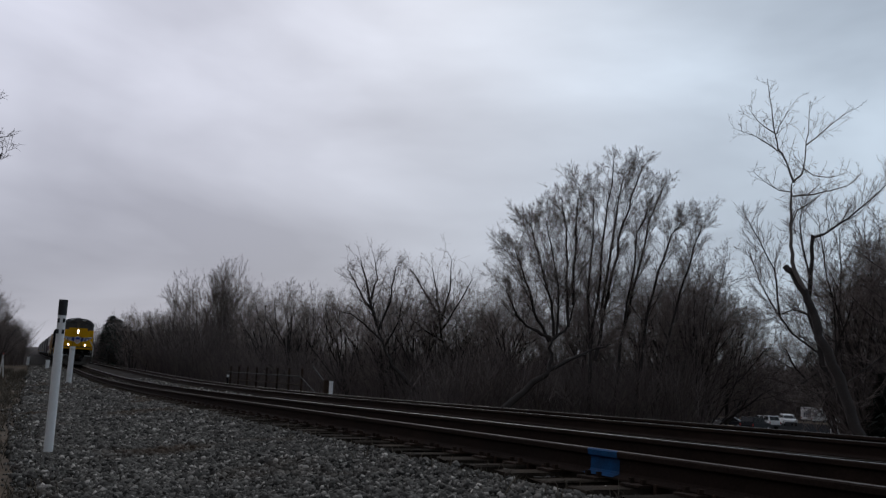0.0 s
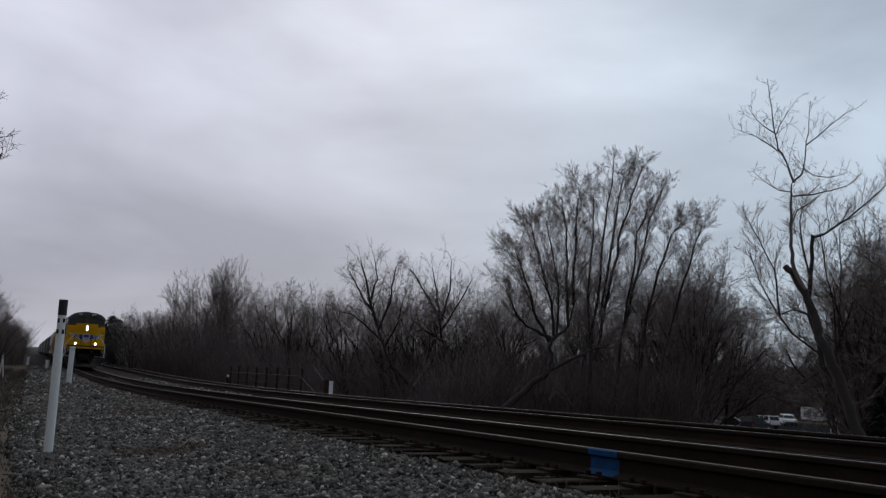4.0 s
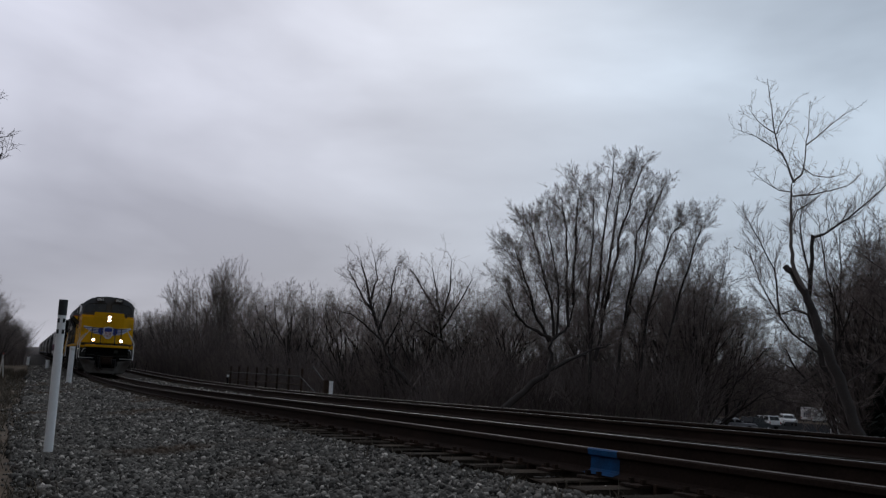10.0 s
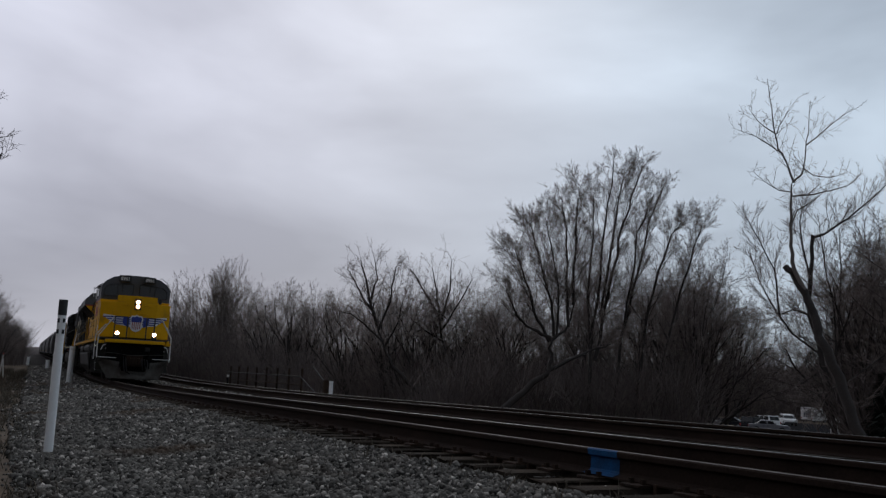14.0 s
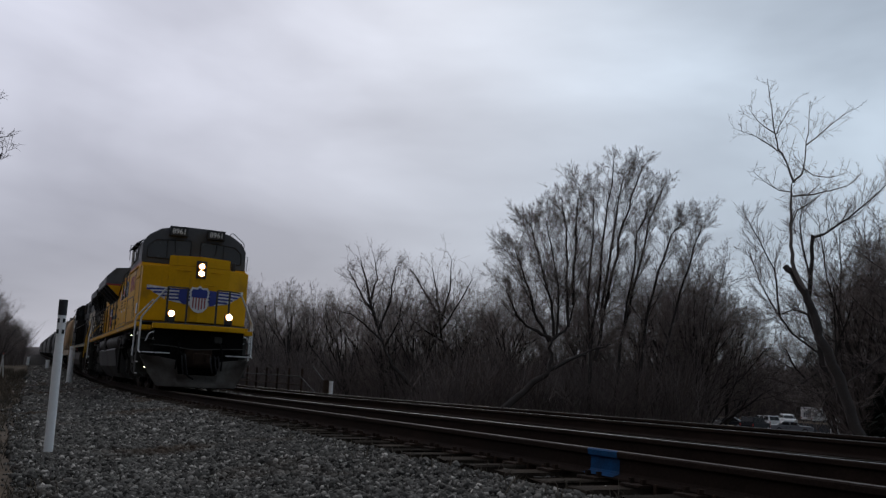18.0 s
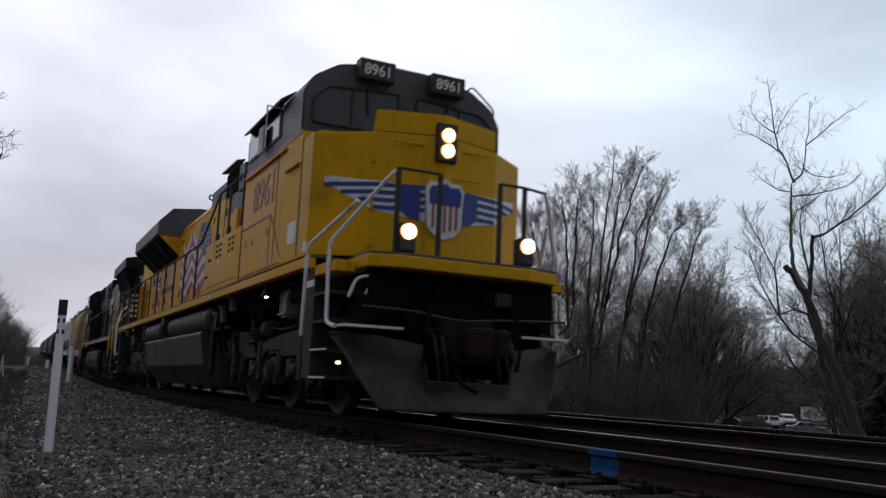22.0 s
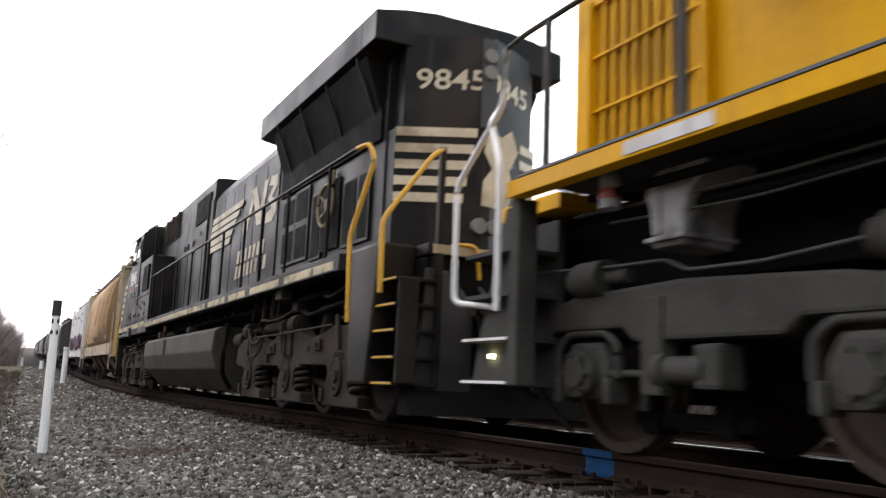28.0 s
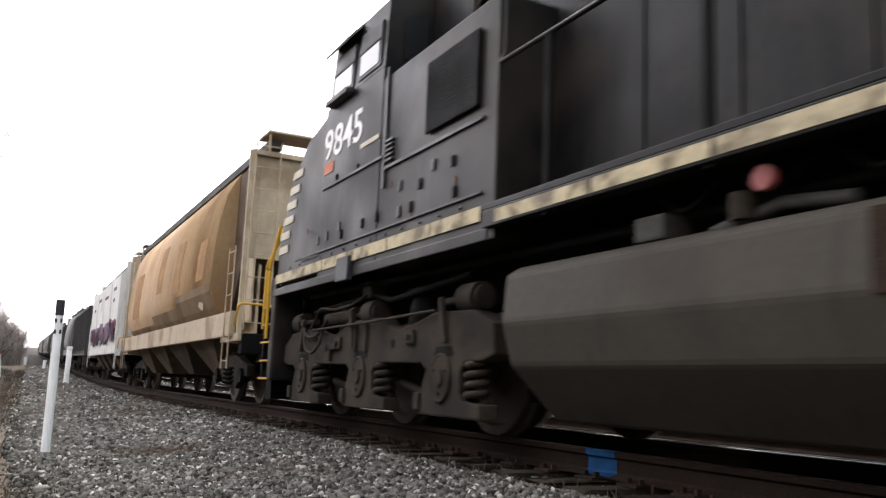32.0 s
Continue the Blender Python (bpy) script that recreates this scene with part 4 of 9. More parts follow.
guided_tree(31, "large bare willow with a leaning trunk and brushy crown", 0.0824, 42,
            [(0.21, 99, [(-1.6, 0), (-0.14, 2.98), (1.25, 4.28), (1.97, 4.86), (2.06, 5.68), (2.0, 6.45)]), (0.11, 6.0, [(1.86, 4.85), (2.86, 5.38), (3.94, 5.92), (5.03, 6.31)]),
             (0.10, 7.0, [(2.02, 6.39), (1.33, 6.75), (0.77, 6.98), (0.25, 7.6), (-0.25, 8.7)]), (0.085, 7.4, [(1.94, 6.28), (1.31, 7.31), (0.86, 8.74), (0.35, 10.1), (-0.08, 10.5)]),
             (0.10, 7.2, [(2.05, 6.34), (2.48, 6.68), (2.97, 7.14), (3.12, 8.26)]), (0.075, 8.0, [(2.16, 6.56), (1.99, 8.22), (1.47, 10.18), (1.07, 11.6), (0.84, 12.3)]),
             (0.08, 8.5, [(2.86, 7.03), (2.79, 9.37), (2.72, 12.0), (2.51, 13.7)]), (0.075, 9.0, [(3.06, 8.12), (3.13, 10.8), (3.21, 12.6), (3.35, 14.2)]),
             (0.06, 8.0, [(2.29, 6.62), (2.39, 8.79), (1.93, 11.0), (1.6, 12.5)])], BROOM)
guided_tree(32, "bare willow with several upright stems", 0.2086, 46,
            [(0.11, 6.5, [(-1.6, 0), (-1.29, 6.27), (-0.97, 9.9), (-0.71, 13.0), (-0.26, 16.3)]), (0.10, 7.0, [(-1.16, 5.68), (-0.52, 9.3), (0.14, 12.4), (0.78, 14.8), (1.35, 16.6)]),
             (0.10, 6.5, [(-0.4, 0), (0.18, 6.91), (1.1, 10.5), (1.68, 13.3), (2.45, 15.3)]), (0.08, 9.0, [(-0.89, 8.08), (-0.39, 11.7), (0.06, 14.6), (0.32, 16.0)]),
             (0.10, 6.0, [(0.5, 0), (1.4, 6.95), (2.12, 10.5), (2.85, 12.5), (3.29, 13.1)]), (0.09, 5.5, [(1.2, 0), (2.49, 6.39), (3.27, 9.4), (3.86, 11.6), (4.3, 12.9)]),
             (0.08, 7.0, [(-1.37, 5.97), (-1.56, 9.28), (-1.3, 12.2), (-1.28, 14.4)]), (0.07, 8.0, [(0.24, 6.91), (0.75, 9.93), (1.03, 12.5), (1.9, 14.6)])], dict(BROOM, reach=1.9))
SPARE = dict(OPEN, side=1, reach=0.95, angle=(30, 62), levels=4, thin=0.0065, kids=(3, 3, 3, 2), wander=0.085)
guided_tree(33, "tall broken-topped bare tree with pale upper limbs", 0.4921, 34,
            [(0.21, 30, [(0.5, 0), (0.1, 2.0), (-0.1, 3.2), (-0.7, 4.9), (-1.22, 6.3), (-1.47, 7.24), (-1.7, 7.98), (-2.07, 8.62), (-2.36, 8.98)]), (0.09, 30, [(-1.7, 7.98), (-2.01, 8.83), (-2.1, 9.69), (-2.12, 10.56)]),
             (0.06, 10.6, [(-2.12, 10.51), (-2.1, 11.65), (-1.99, 12.19)]), (0.045, 12.4, [(-1.99, 12.19), (-2.23, 12.99), (-2.46, 13.45), (-2.59, 14.14), (-2.67, 15.06), (-2.78, 16.1)]),
             (0.042, 12.4, [(-1.99, 12.19), (-1.68, 12.61), (-1.59, 13.16), (-1.47, 14.37), (-1.36, 15.7)]), (0.026, 14.0, [(-2.57, 14.14), (-3.05, 14.6), (-3.36, 15.02), (-3.62, 15.5)]),
             (0.026, 13.0, [(-2.36, 13.33), (-2.82, 13.67), (-3.27, 13.98), (-4.11, 14.33)]), (0.03, 13.6, [(-1.53, 13.6), (-1.05, 14.0), (-0.55, 14.44), (0.04, 14.88)]),
             (0.026, 11.8, [(-2.09, 11.83), (-2.53, 11.96), (-3.09, 12.43), (-3.54, 12.96)]), (0.034, 11.6, [(-2.1, 11.65), (-1.31, 11.73), (-0.72, 11.89), (-0.15, 12.07), (0.34, 12.57)]),
             (0.036, 10.7, [(-2.08, 10.66), (-1.91, 11.16), (-1.31, 11.6), (-0.91, 12.01)]), (0.022, 14.2, [(-2.57, 14.14), (-2.44, 14.58), (-2.01, 15.33)]),
             (0.022, 12.0, [(-1.64, 12.72), (-1.29, 12.47), (-0.71, 12.43), (-0.13, 12.65)])],
            dict(SPARE, stub=(0, 1)), bark="pale_bark")
guided_tree(36, "dark broken bare trunk standing close beside the pale tree", 0.4535, 46,
            [(0.16, 99, [(1.7, 0), (1.2, 2.6), (-0.1, 5.9), (-0.64, 8.24), (-0.53, 10.52), (-0.4, 12.3)]), (0.075, 12.6, [(-0.4, 12.2), (0.15, 12.45), (1.2, 13.19), (2.24, 14.14), (3.4, 15.3)]),
             (0.055, 7.0, [(-0.3, 6.4), (-1.54, 7.39), (-2.31, 8.67), (-2.96, 9.97), (-3.4, 11.4)]), (0.05, 9.5, [(-2.05, 8.24), (-2.22, 10.55), (-2.92, 12.03), (-3.37, 13.0)]),
             (0.05, 8.0, [(-0.6, 8.24), (-1.39, 8.58), (-2.32, 8.18)]), (0.07, 6.5, [(1.3, 0), (0.5, 5.6), (0.45, 8.81), (0.1, 10.79), (-0.1, 12.8)]),
             (0.07, 7.0, [(1.5, 0), (0.75, 5.6), (0.66, 8.25), (0.87, 10.77), (0.8, 12.8)]), (0.06, 7.2, [(0.5, 6.5), (1.31, 8.81), (2.11, 10.47), (2.69, 12.7)]),
             (0.06, 10.0, [(-0.57, 9.94), (-0.92, 11.68), (-1.01, 13.14), (-0.86, 14.0)]), (0.06, 6.2, [(1.9, 0), (1.2, 5.6), (1.79, 8.25), (2.35, 10.19), (1.92, 12.2)])],
            dict(OPEN, side=3, reach=1.7, thin=0.008, wander=0.09, angle=(18, 50), lift=(0.04, 0.10, 0.12, 0.08), kids=(6, 5, 5, 4), stub=(0,)))
guided_tree(34, "bare tree leaning over on a curved trunk", -0.0024, 50,
            [(0.18, 99, [(0.3, 0.0), (-0.56, 3.11), (-1.65, 4.1), (-2.51, 4.88), (-3.07, 6.0), (-3.53, 7.14)]), (0.10, 7.4, [(-3.53, 7.14), (-4.04, 8.62), (-4.35, 9.95), (-4.68, 11.0)]),
             (0.08, 8.2, [(-3.77, 7.96), (-4.56, 8.93), (-5.11, 9.91), (-5.6, 10.6)]), (0.08, 7.4, [(-3.45, 6.98), (-2.87, 8.67), (-2.74, 10.02), (-2.65, 10.8)]),
             (0.07, 8.8, [(-4.04, 8.62), (-3.68, 9.98), (-3.96, 11.3)]), (0.06, 6.6, [(-3.22, 6.33), (-4.3, 7.27), (-5.16, 7.9), (-5.84, 8.04)]), (0.06, 6.4, [(-3.07, 6.0), (-2.31, 7.36), (-2.04, 8.7)])],
            dict(OPEN, side=2, reach=1.6, thin=0.008, wander=0.11, kids=(6, 5, 4, 3)))
guided_tree(37, "bare round-crowned tree in the trackside woods", 0.01, 56,
            [(0.16, 99, [(0.8, 0), (0.44, 2.97), (0.0, 4.95), (-0.37, 6.77), (-0.58, 8.25)]), (0.08, 8.4, [(-0.58, 8.25), (-1.51, 9.7), (-2.32, 11.0), (-2.61, 11.4)]),
             (0.08, 8.4, [(-0.58, 8.25), (-0.89, 10.11), (-1.23, 11.7)]), (0.08, 8.2, [(-0.5, 8.06), (-0.03, 10.14), (0.07, 12.1)]),
             (0.07, 7.8, [(-0.4, 7.51), (0.75, 9.42), (1.44, 10.8)]), (0.06, 6.9, [(-0.37, 6.77), (-1.59, 7.46), (-2.95, 8.52), (-3.53, 9.0)])],
            dict(OPEN, side=2, reach=1.7, thin=0.008, wander=0.11, kids=(6, 5, 4, 3)))
guided_tree(35, "bare young tree beside the track with thin upright branches", -0.605, 21,
            [(0.07, 5.0, [(0.1, 0), (0.27, 1.95), (0.47, 3.94), (0.58, 4.84), (0.94, 5.61), (1.06, 5.8)]), (0.03, 6.0, [(0.58, 4.84), (0.66, 6.08), (1.02, 6.09)]), (0.03, 6.0, [(0.62, 5.4), (0.62, 6.47), (0.87, 6.82)])],
            dict(OPEN, side=1, reach=0.7, thin=0.006))


def evergreen(px, dist, h, seed):
    rng = random.Random(seed)
    t = thing("evergreen_tree", "dark green conifer among the bare trees", "tree", "evergreens", pose(*at_view(px, dist)))
    part("trunk", tube([(0, 0, 0), (0, 0, h * 0.95)], 0.16, 7, r_end=0.03), M["bark"], t)
    vs, fs = [], []
    for k in range(1500):
        f = rng.random() ** 0.7
        z = h * (0.12 + 0.88 * f)
        r = (1 - f) ** 0.6 * h * 0.30 * rng.uniform(0.3, 1.1) + 0.1
        az = rng.uniform(0, 2 * pi)
        c = Vector((r * cos(az), r * sin(az), z - r * 0.25))
        d = Vector((cos(az), sin(az), rng.uniform(-0.5, 0.1))).normalized() * rng.uniform(0.3, 0.7)
        w = d.cross(Vector((0, 0, 1))).normalized() * rng.uniform(0.08, 0.2)
        i = len(vs)
        vs += [c - d * 0.5, c + w, c + d, c - w + Vector((0, 0, 0.06))]
        fs += [(i, i + 1, i + 2), (i, i + 2, i + 3)]
    share("crown", mesh_of("crown", vs, fs, M["needle"]), t)


for row in ((-0.384, 150, 8.8, 2), (-0.376, 155, 9.0, 3), (-0.367, 150, 8.2, 7), (0.437, 212, 15.5, 4), (0.4465, 206, 12.0, 5), (0.535, 44, 5.6, 6)):
    evergreen(*row)
# ---- rail vehicles: shared pieces ----
def wheel_mesh(r, name="wheelset"):
    """Two wheels with flanges on an axle; the axle lies along y through the origin."""
    bm = bmesh.new()
    add_disc(bm, (0, 0, 0), 0.09, 1.9, sides=10)
    for s in (-1, 1):
        prof = [(0.66, 0.10), (0.70, 0.16), (0.72, r * 0.78), (0.69, r * 0.84), (0.69, r + 0.028), (0.715, r + 0.026), (0.735, r), (0.82, r - 0.006), (0.82, r * 0.86), (0.765, r * 0.80), (0.75, 0.2), (0.80, 0.15), (0.83, 0.1)]
        n = 28
        rings = [[bm.verts.new((rr * sin(2 * pi * k / n), s * y, rr * cos(2 * pi * k / n))) for k in range(n)] for y, rr in prof]
        for j, (a, b) in enumerate(zip(rings, rings[1:])):
            for k in range(n):
                f = bm.faces.new((a[k], a[(k + 1) % n], b[(k + 1) % n], b[k]))
                f.smooth, f.material_index = j in (6,), 1 if j == 6 else 0
    bmesh.ops.recalc_face_normals(bm, faces=bm.faces[:])
    me = bpy.data.meshes.new(name)
    bm.to_mesh(me)
    bm.free()
    me.materials.append(M["wheel"])
    me.materials.append(M["tread"])
    return me


LOCO_WHEEL, CAR_WHEEL = wheel_mesh(0.533), wheel_mesh(0.457)
ROLLING = []


def wheelsets(parent, xs, me, r, keyed=True):
    for x in xs:
        w = share("wheelset", me, parent, pose(x, 0, r))
        if keyed:
            ROLLING.append((w, x, r))


def coil(bm, x, y, z0, z1, r=0.1, wire=0.022, turns=4):
    pts = [(x + r * cos(2 * pi * k / 10), y + r * sin(2 * pi * k / 10), z0 + (z1 - z0) * k / (10 * turns)) for k in range(10 * turns + 1)]
    add_tube(bm, pts, wire, 5)


def bent(points, r=0.06, n=4):
    """Round off the corners of a bent bar."""
    pts = [Vector(p) for p in points]
    out = [pts[0]]
    for a, b, c in zip(pts, pts[1:], pts[2:]):
        d0, d1 = (a - b), (c - b)
        k = min(r, d0.length * 0.45, d1.length * 0.45)
        p, q = b + d0.normalized() * k, b + d1.normalized() * k
        for i in range(n + 1):
            u = i / n
            out.append(p * (1 - u) ** 2 + b * 2 * u * (1 - u) + q * u * u)
    out.append(pts[-1])
    return out


def bar(points, r, material, parent, name="handrail", label="", sides=8, bend=0.08):
    return part(name, tube(bent(points, bend), r, sides), material, parent, label)


def steel_truck(parent, axles, turned=False, wheel_r=0.533):
    """A three-axle truck with a cast frame, hanging pedestals, journal boxes, springs, cans and brake gear."""
    c = sum(axles) / 3
    a0, a2 = max(axles), min(axles)
    before = set(parent.children)
    G = M["frame_grey"]
    for s in (-1, 1):
        def yy(a, b):
            return sorted((s * a, s * b))
        low = [(a2 - 0.95, 0.80), (a2 - 0.60, 0.76)]
        for a in (a2, axles[1], a0):
            low += [(a - 0.52, 0.73), (a - 0.40, 0.82), (a + 0.36, 0.82), (a + (0.40 if a == a0 else 0.48), 0.78 if a == a0 else 0.73)]
        out = [(a0 + 0.40, 0.98), (a0 + 0.1, 1.06), (c + 1.2, 1.09), (c + 0.6, 1.06), (c + 0.1, 1.03), (c - 0.3, 0.97), (c - 1.45, 0.96), (c - 1.62, 1.17), (c - 2.58, 1.20), (c - 2.68, 1.06), (a2 - 0.95, 1.05)] + low
        part("truck_frame", prism(out, *yy(0.98, 1.14), bevel=0.025), G, parent, "heavy cast steel truck side frame, dusty grey")
        for k, a in enumerate(axles):
            bm = prism([(a - 0.25, 0.36), (a + 0.25, 0.36), (a + 0.25, 0.60), (a + 0.16, 0.74), (a - 0.16, 0.74), (a - 0.25, 0.60)], *yy(0.94, 1.12), bevel=0.04)
            add_box(bm, a - 0.31, a - 0.23, *yy(0.98, 1.16), 0.33, 0.5, bevel=0.02)
            add_box(bm, a + 0.23, a + 0.31, *yy(0.98, 1.16), 0.33, 0.5, bevel=0.02)
            add_disc(bm, (a, s * 1.13, 0.533), 0.16, 0.12, sides=18)
            add_disc(bm, (a, s * 1.19, 0.533), 0.10, 0.06, sides=12)
            for q in range(6):
                add_disc(bm, (a + 0.125 * cos(q * pi / 3), s * 1.195, 0.533 + 0.125 * sin(q * pi / 3)), 0.02, 0.04, sides=6)
            part("journal_box", bm, G, parent)
            arch = [(a - 0.33, 0.5), (a - 0.33, 0.70), (a - 0.2, 0.80), (a + 0.2, 0.80), (a + 0.33, 0.70), (a + 0.33, 0.5)]
            part("journal_arch", tube(bent([(x, s * 1.10, z) for x, z in arch], 0.06), 0.03, 8), G, parent)
        for a in (axles[0], axles[1]):
            m = a - 0.70
            part("pedestal_leg", prism([(m - 0.10, 1.0), (m + 0.10, 1.0), (m + 0.085, 0.40), (m - 0.085, 0.40)], *yy(1.02, 1.16), bevel=0.015), G, parent)
            bm = box(m - 0.56, m - 0.36, *yy(0.96, 1.16), 0.44, 0.70, bevel=0.03)
            add_disc(bm, (m - 0.26, s * 1.1, 0.55), 0.085, 0.34, "x", 14)
            add_disc(bm, (m - 0.07, s * 1.1, 0.55), 0.11, 0.07, "x", 14)
            add_disc(bm, (m + 0.3, s * 1.08, 0.53), 0.025, 0.6, "x", 8)
            part("brake_slack_adjuster", bm, G, parent)
            bm = box(m - 0.5, m + 0.5, *yy(0.72, 0.86), 0.20, 0.30, bevel=0.02)
            add_box(bm, m - 0.40, m - 0.24, *yy(0.70, 0.9), 0.16, 0.52, bevel=0.03)
            add_box(bm, m + 0.24, m + 0.40, *yy(0.70, 0.9), 0.16, 0.52, bevel=0.03)
            part("brake_hanger", bm, M["under"], parent)
            part("brake_lever", prism([(m + 0.16, 0.74), (m + 0.24, 0.74), (m + 0.34, 0.30), (m + 0.26, 0.30)], *yy(0.92, 0.97), bevel=0.01), G, parent)
        for x in (c - 1.12,):
            bm = bmesh.new()
            for k in range(4):
                add_disc(bm, (x, s * 1.02, 1.06 + 0.06 * k), 0.20 - 0.012 * k, 0.036, "z", 18)
                add_disc(bm, (x, s * 1.02, 1.06 + 0.06 * k), 0.15, 0.07, "z", 14)
            add_box(bm, x - 0.24, x + 0.24, *yy(0.86, 1.2), 0.965, 1.03, bevel=0.015)
            add_box(bm, x - 0.17, x + 0.17, *yy(0.86, 1.16), 1.26, 1.34, bevel=0.02)
            add_disc(bm, (x, s * 1.02, 1.40), 0.09, 0.16, "z", 14)
            part("rubber_spring", bm, G, parent)
        for x in (c - 0.27, c + 2.05):
            bm = bmesh.new()
            add_disc(bm, (x, s * 1.1, 1.16), 0.13, 0.27, "x", 18)
            add_disc(bm, (x + 0.16, s * 1.1, 1.16), 0.10, 0.1, "x", 16)
            add_disc(bm, (x - 0.25, s * 1.1, 1.16), 0.05, 0.2, "x", 10)
            add_box(bm, x - 0.12, x + 0.12, *yy(1.0, 1.1), 0.98, 1.1, bevel=0.01)
            part("brake_cylinder", bm, G, parent, "round grey brake cylinder")
        part("brake_pipe", tube(bent([(c - 0.1, s * 1.14, 1.17), (c + 0.57, s * 1.15, 1.12), (c + 1.12, s * 1.15, 1.13), (c + 1.30, s * 1.15, 1.21), (c + 1.75, s * 1.15, 1.22), (a0 + 0.6, s * 1.14, 1.27)], 0.05), 0.012, 6), M["tank_grey"], parent)
        part("hose", tube(bent([(c - 0.5, s * 1.1, 1.16), (c - 0.75, s * 1.16, 1.0), (c - 0.9, s * 1.16, 0.86), (c - 0.7, s * 1.1, 0.66)], 0.1), 0.018, 6), M["under"], parent)
        part("damper", tube([(a2 - 0.05, s * 1.16, 1.10), (a2 + 0.05, s * 1.19, 0.80), (a2 + 0.1, s * 1.19, 0.62)], 0.055, 10), G, parent)
        part("damper_eye", add_disc(bmesh.new(), (a2 - 0.06, s * 1.18, 1.11), 0.09, 0.08, sides=14), G, parent)
        part("sand_pipe", tube(bent([(a2 - 0.5, s * 1.12, 1.3), (a2 - 0.62, s * 1.14, 0.8), (a2 - 0.66, s * 0.95, 0.3), (a2 - 0.56, s * 0.80, 0.12)], 0.12), 0.026, 7), G, parent)
        part("sand_pipe", tube(bent([(a0 + 0.8, s * 1.10, 1.3), (a0 + 0.85, s * 1.12, 0.7), (a0 + 0.72, s * 0.92, 0.3), (a0 + 0.58, s * 0.80, 0.12)], 0.12), 0.026, 7), G, parent)
    # dark block added between the wheels to stop light
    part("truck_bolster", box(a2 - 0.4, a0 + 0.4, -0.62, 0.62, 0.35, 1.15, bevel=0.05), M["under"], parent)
    if turned:
        # the rear truck faces the other way
        for ob in parent.children:
            if ob not in before:
                ob.data.transform(Matrix.Translation((2 * c, 0, 0)) @ Matrix.Scale(-1, 4, (1, 0, 0)))
                ob.data.flip_normals()
    wheelsets(parent, axles, LOCO_WHEEL, wheel_r)


def pedestal_truck(parent, axles):
    """A three-axle truck whose deep frame reaches down round each axle box to a wide pad, with coil springs standing on the pads."""
    a0, a2 = max(axles), min(axles)
    c = sum(axles) / 3
    T, G = M["brown_truck"], M["frame_grey"]
    for s in (-1, 1):
        def yy(a, b):
            return sorted((s * a, s * b))
        out = [(a0 + 0.85, 0.66), (a0 + 0.82, 0.90), (a0 + 0.5, 1.02), (a0 - 0.2, 1.04), (a0 - 0.5, 0.98), (axles[1] + 0.9, 0.92), (axles[1] + 0.6, 0.98), (axles[1] + 0.45, 1.06), (axles[1] - 0.45, 1.06), (axles[1] - 0.6, 0.98),
               (axles[1] - 0.9, 0.92), (a2 + 0.5, 0.98), (a2 + 0.2, 1.04), (a2 - 0.5, 1.0), (a2 - 0.82, 0.86), (a2 - 0.85, 0.64)]
        for a in sorted(axles):
            out += [(a - 0.66, 0.60), (a - 0.44, 0.60), (a - 0.33, 0.54), (a - 0.46, 0.27), (a - 0.47, 0.15), (a + 0.64, 0.15), (a + 0.63, 0.27), (a + 0.36, 0.29), (a + 0.30, 0.35), (a + 0.30, 0.52), (a + 0.38, 0.60), (a + 0.66, 0.61)]
        part("truck_frame", prism(out, *yy(1.16, 1.34), bevel=0.018), T, parent, "cast steel truck frame covered in brown dust")
        for k, a in enumerate(axles):
            # dark plate on the frame paints the shade of an opening
            part("frame_slot", prism([(a - 0.17, 0.655), (a + 0.19, 0.655), (a + 0.15, 0.735), (a - 0.13, 0.735)], *yy(1.25, 1.346)), M["under"], parent, "dark plate in place of the shaded opening above the axle box")
            bm = bmesh.new()
            oval = [(a - 0.02 + 0.155 * cos(q * pi / 12), 0.47 + 0.185 * sin(q * pi / 12)) for q in range(24)]
            add_prism(bm, oval, *yy(1.30, 1.362), "y")
            add_disc(bm, (a - 0.02, s * 1.37, 0.47), 0.075, 0.03, sides=14)
            for q in range(3):
                add_disc(bm, (a - 0.02 + 0.115 * cos(q * 2.1 + 0.5), s * 1.365, 0.47 + 0.13 * sin(q * 2.1 + 0.5)), 0.016, 0.03, sides=6)
            part("journal_box", bm, T, parent)
            part("journal_ring", tube([(a - 0.02 + 0.165 * cos(q * pi / 10), s * 1.352, 0.47 + 0.195 * sin(q * pi / 10)) for q in range(21)], 0.018, 6, cap=False), T, parent)
            bm = bmesh.new()
            coil(bm, a + 0.45, s * 1.25, 0.28, 0.60, 0.088, 0.030, 4)
            part("coil_spring", bm, T, parent)
            part("pedestal_tie", box(a - 0.49, a - 0.40, *yy(1.335, 1.375), 0.19, 0.34, bevel=0.012), T, parent)
            for e in (-1, 1):
                part("brake_shoe", prism([(a + e * 0.60, 0.62), (a + e * 0.70, 0.62), (a + e * 0.64, 0.30), (a + e * 0.58, 0.30)], *yy(0.72, 0.86), bevel=0.01), M["under"], parent)
        for x in ((a0 + axles[1]) / 2, (a2 + axles[1]) / 2):
            # dark disc on the frame paints the shade of a hole
            part("frame_hole", add_disc(bmesh.new(), (x - 0.12, s * 1.335, 0.79), 0.045, 0.02, sides=14), M["under"], parent)
            bm = box(x + 0.2, x + 0.38, *yy(1.34, 1.375), 0.77, 0.90, bevel=0.012)
            add_box(bm, x + 0.26, x + 0.31, *yy(1.37, 1.40), 0.81, 0.86, bevel=0.01)
            part("frame_pad", bm, T, parent)
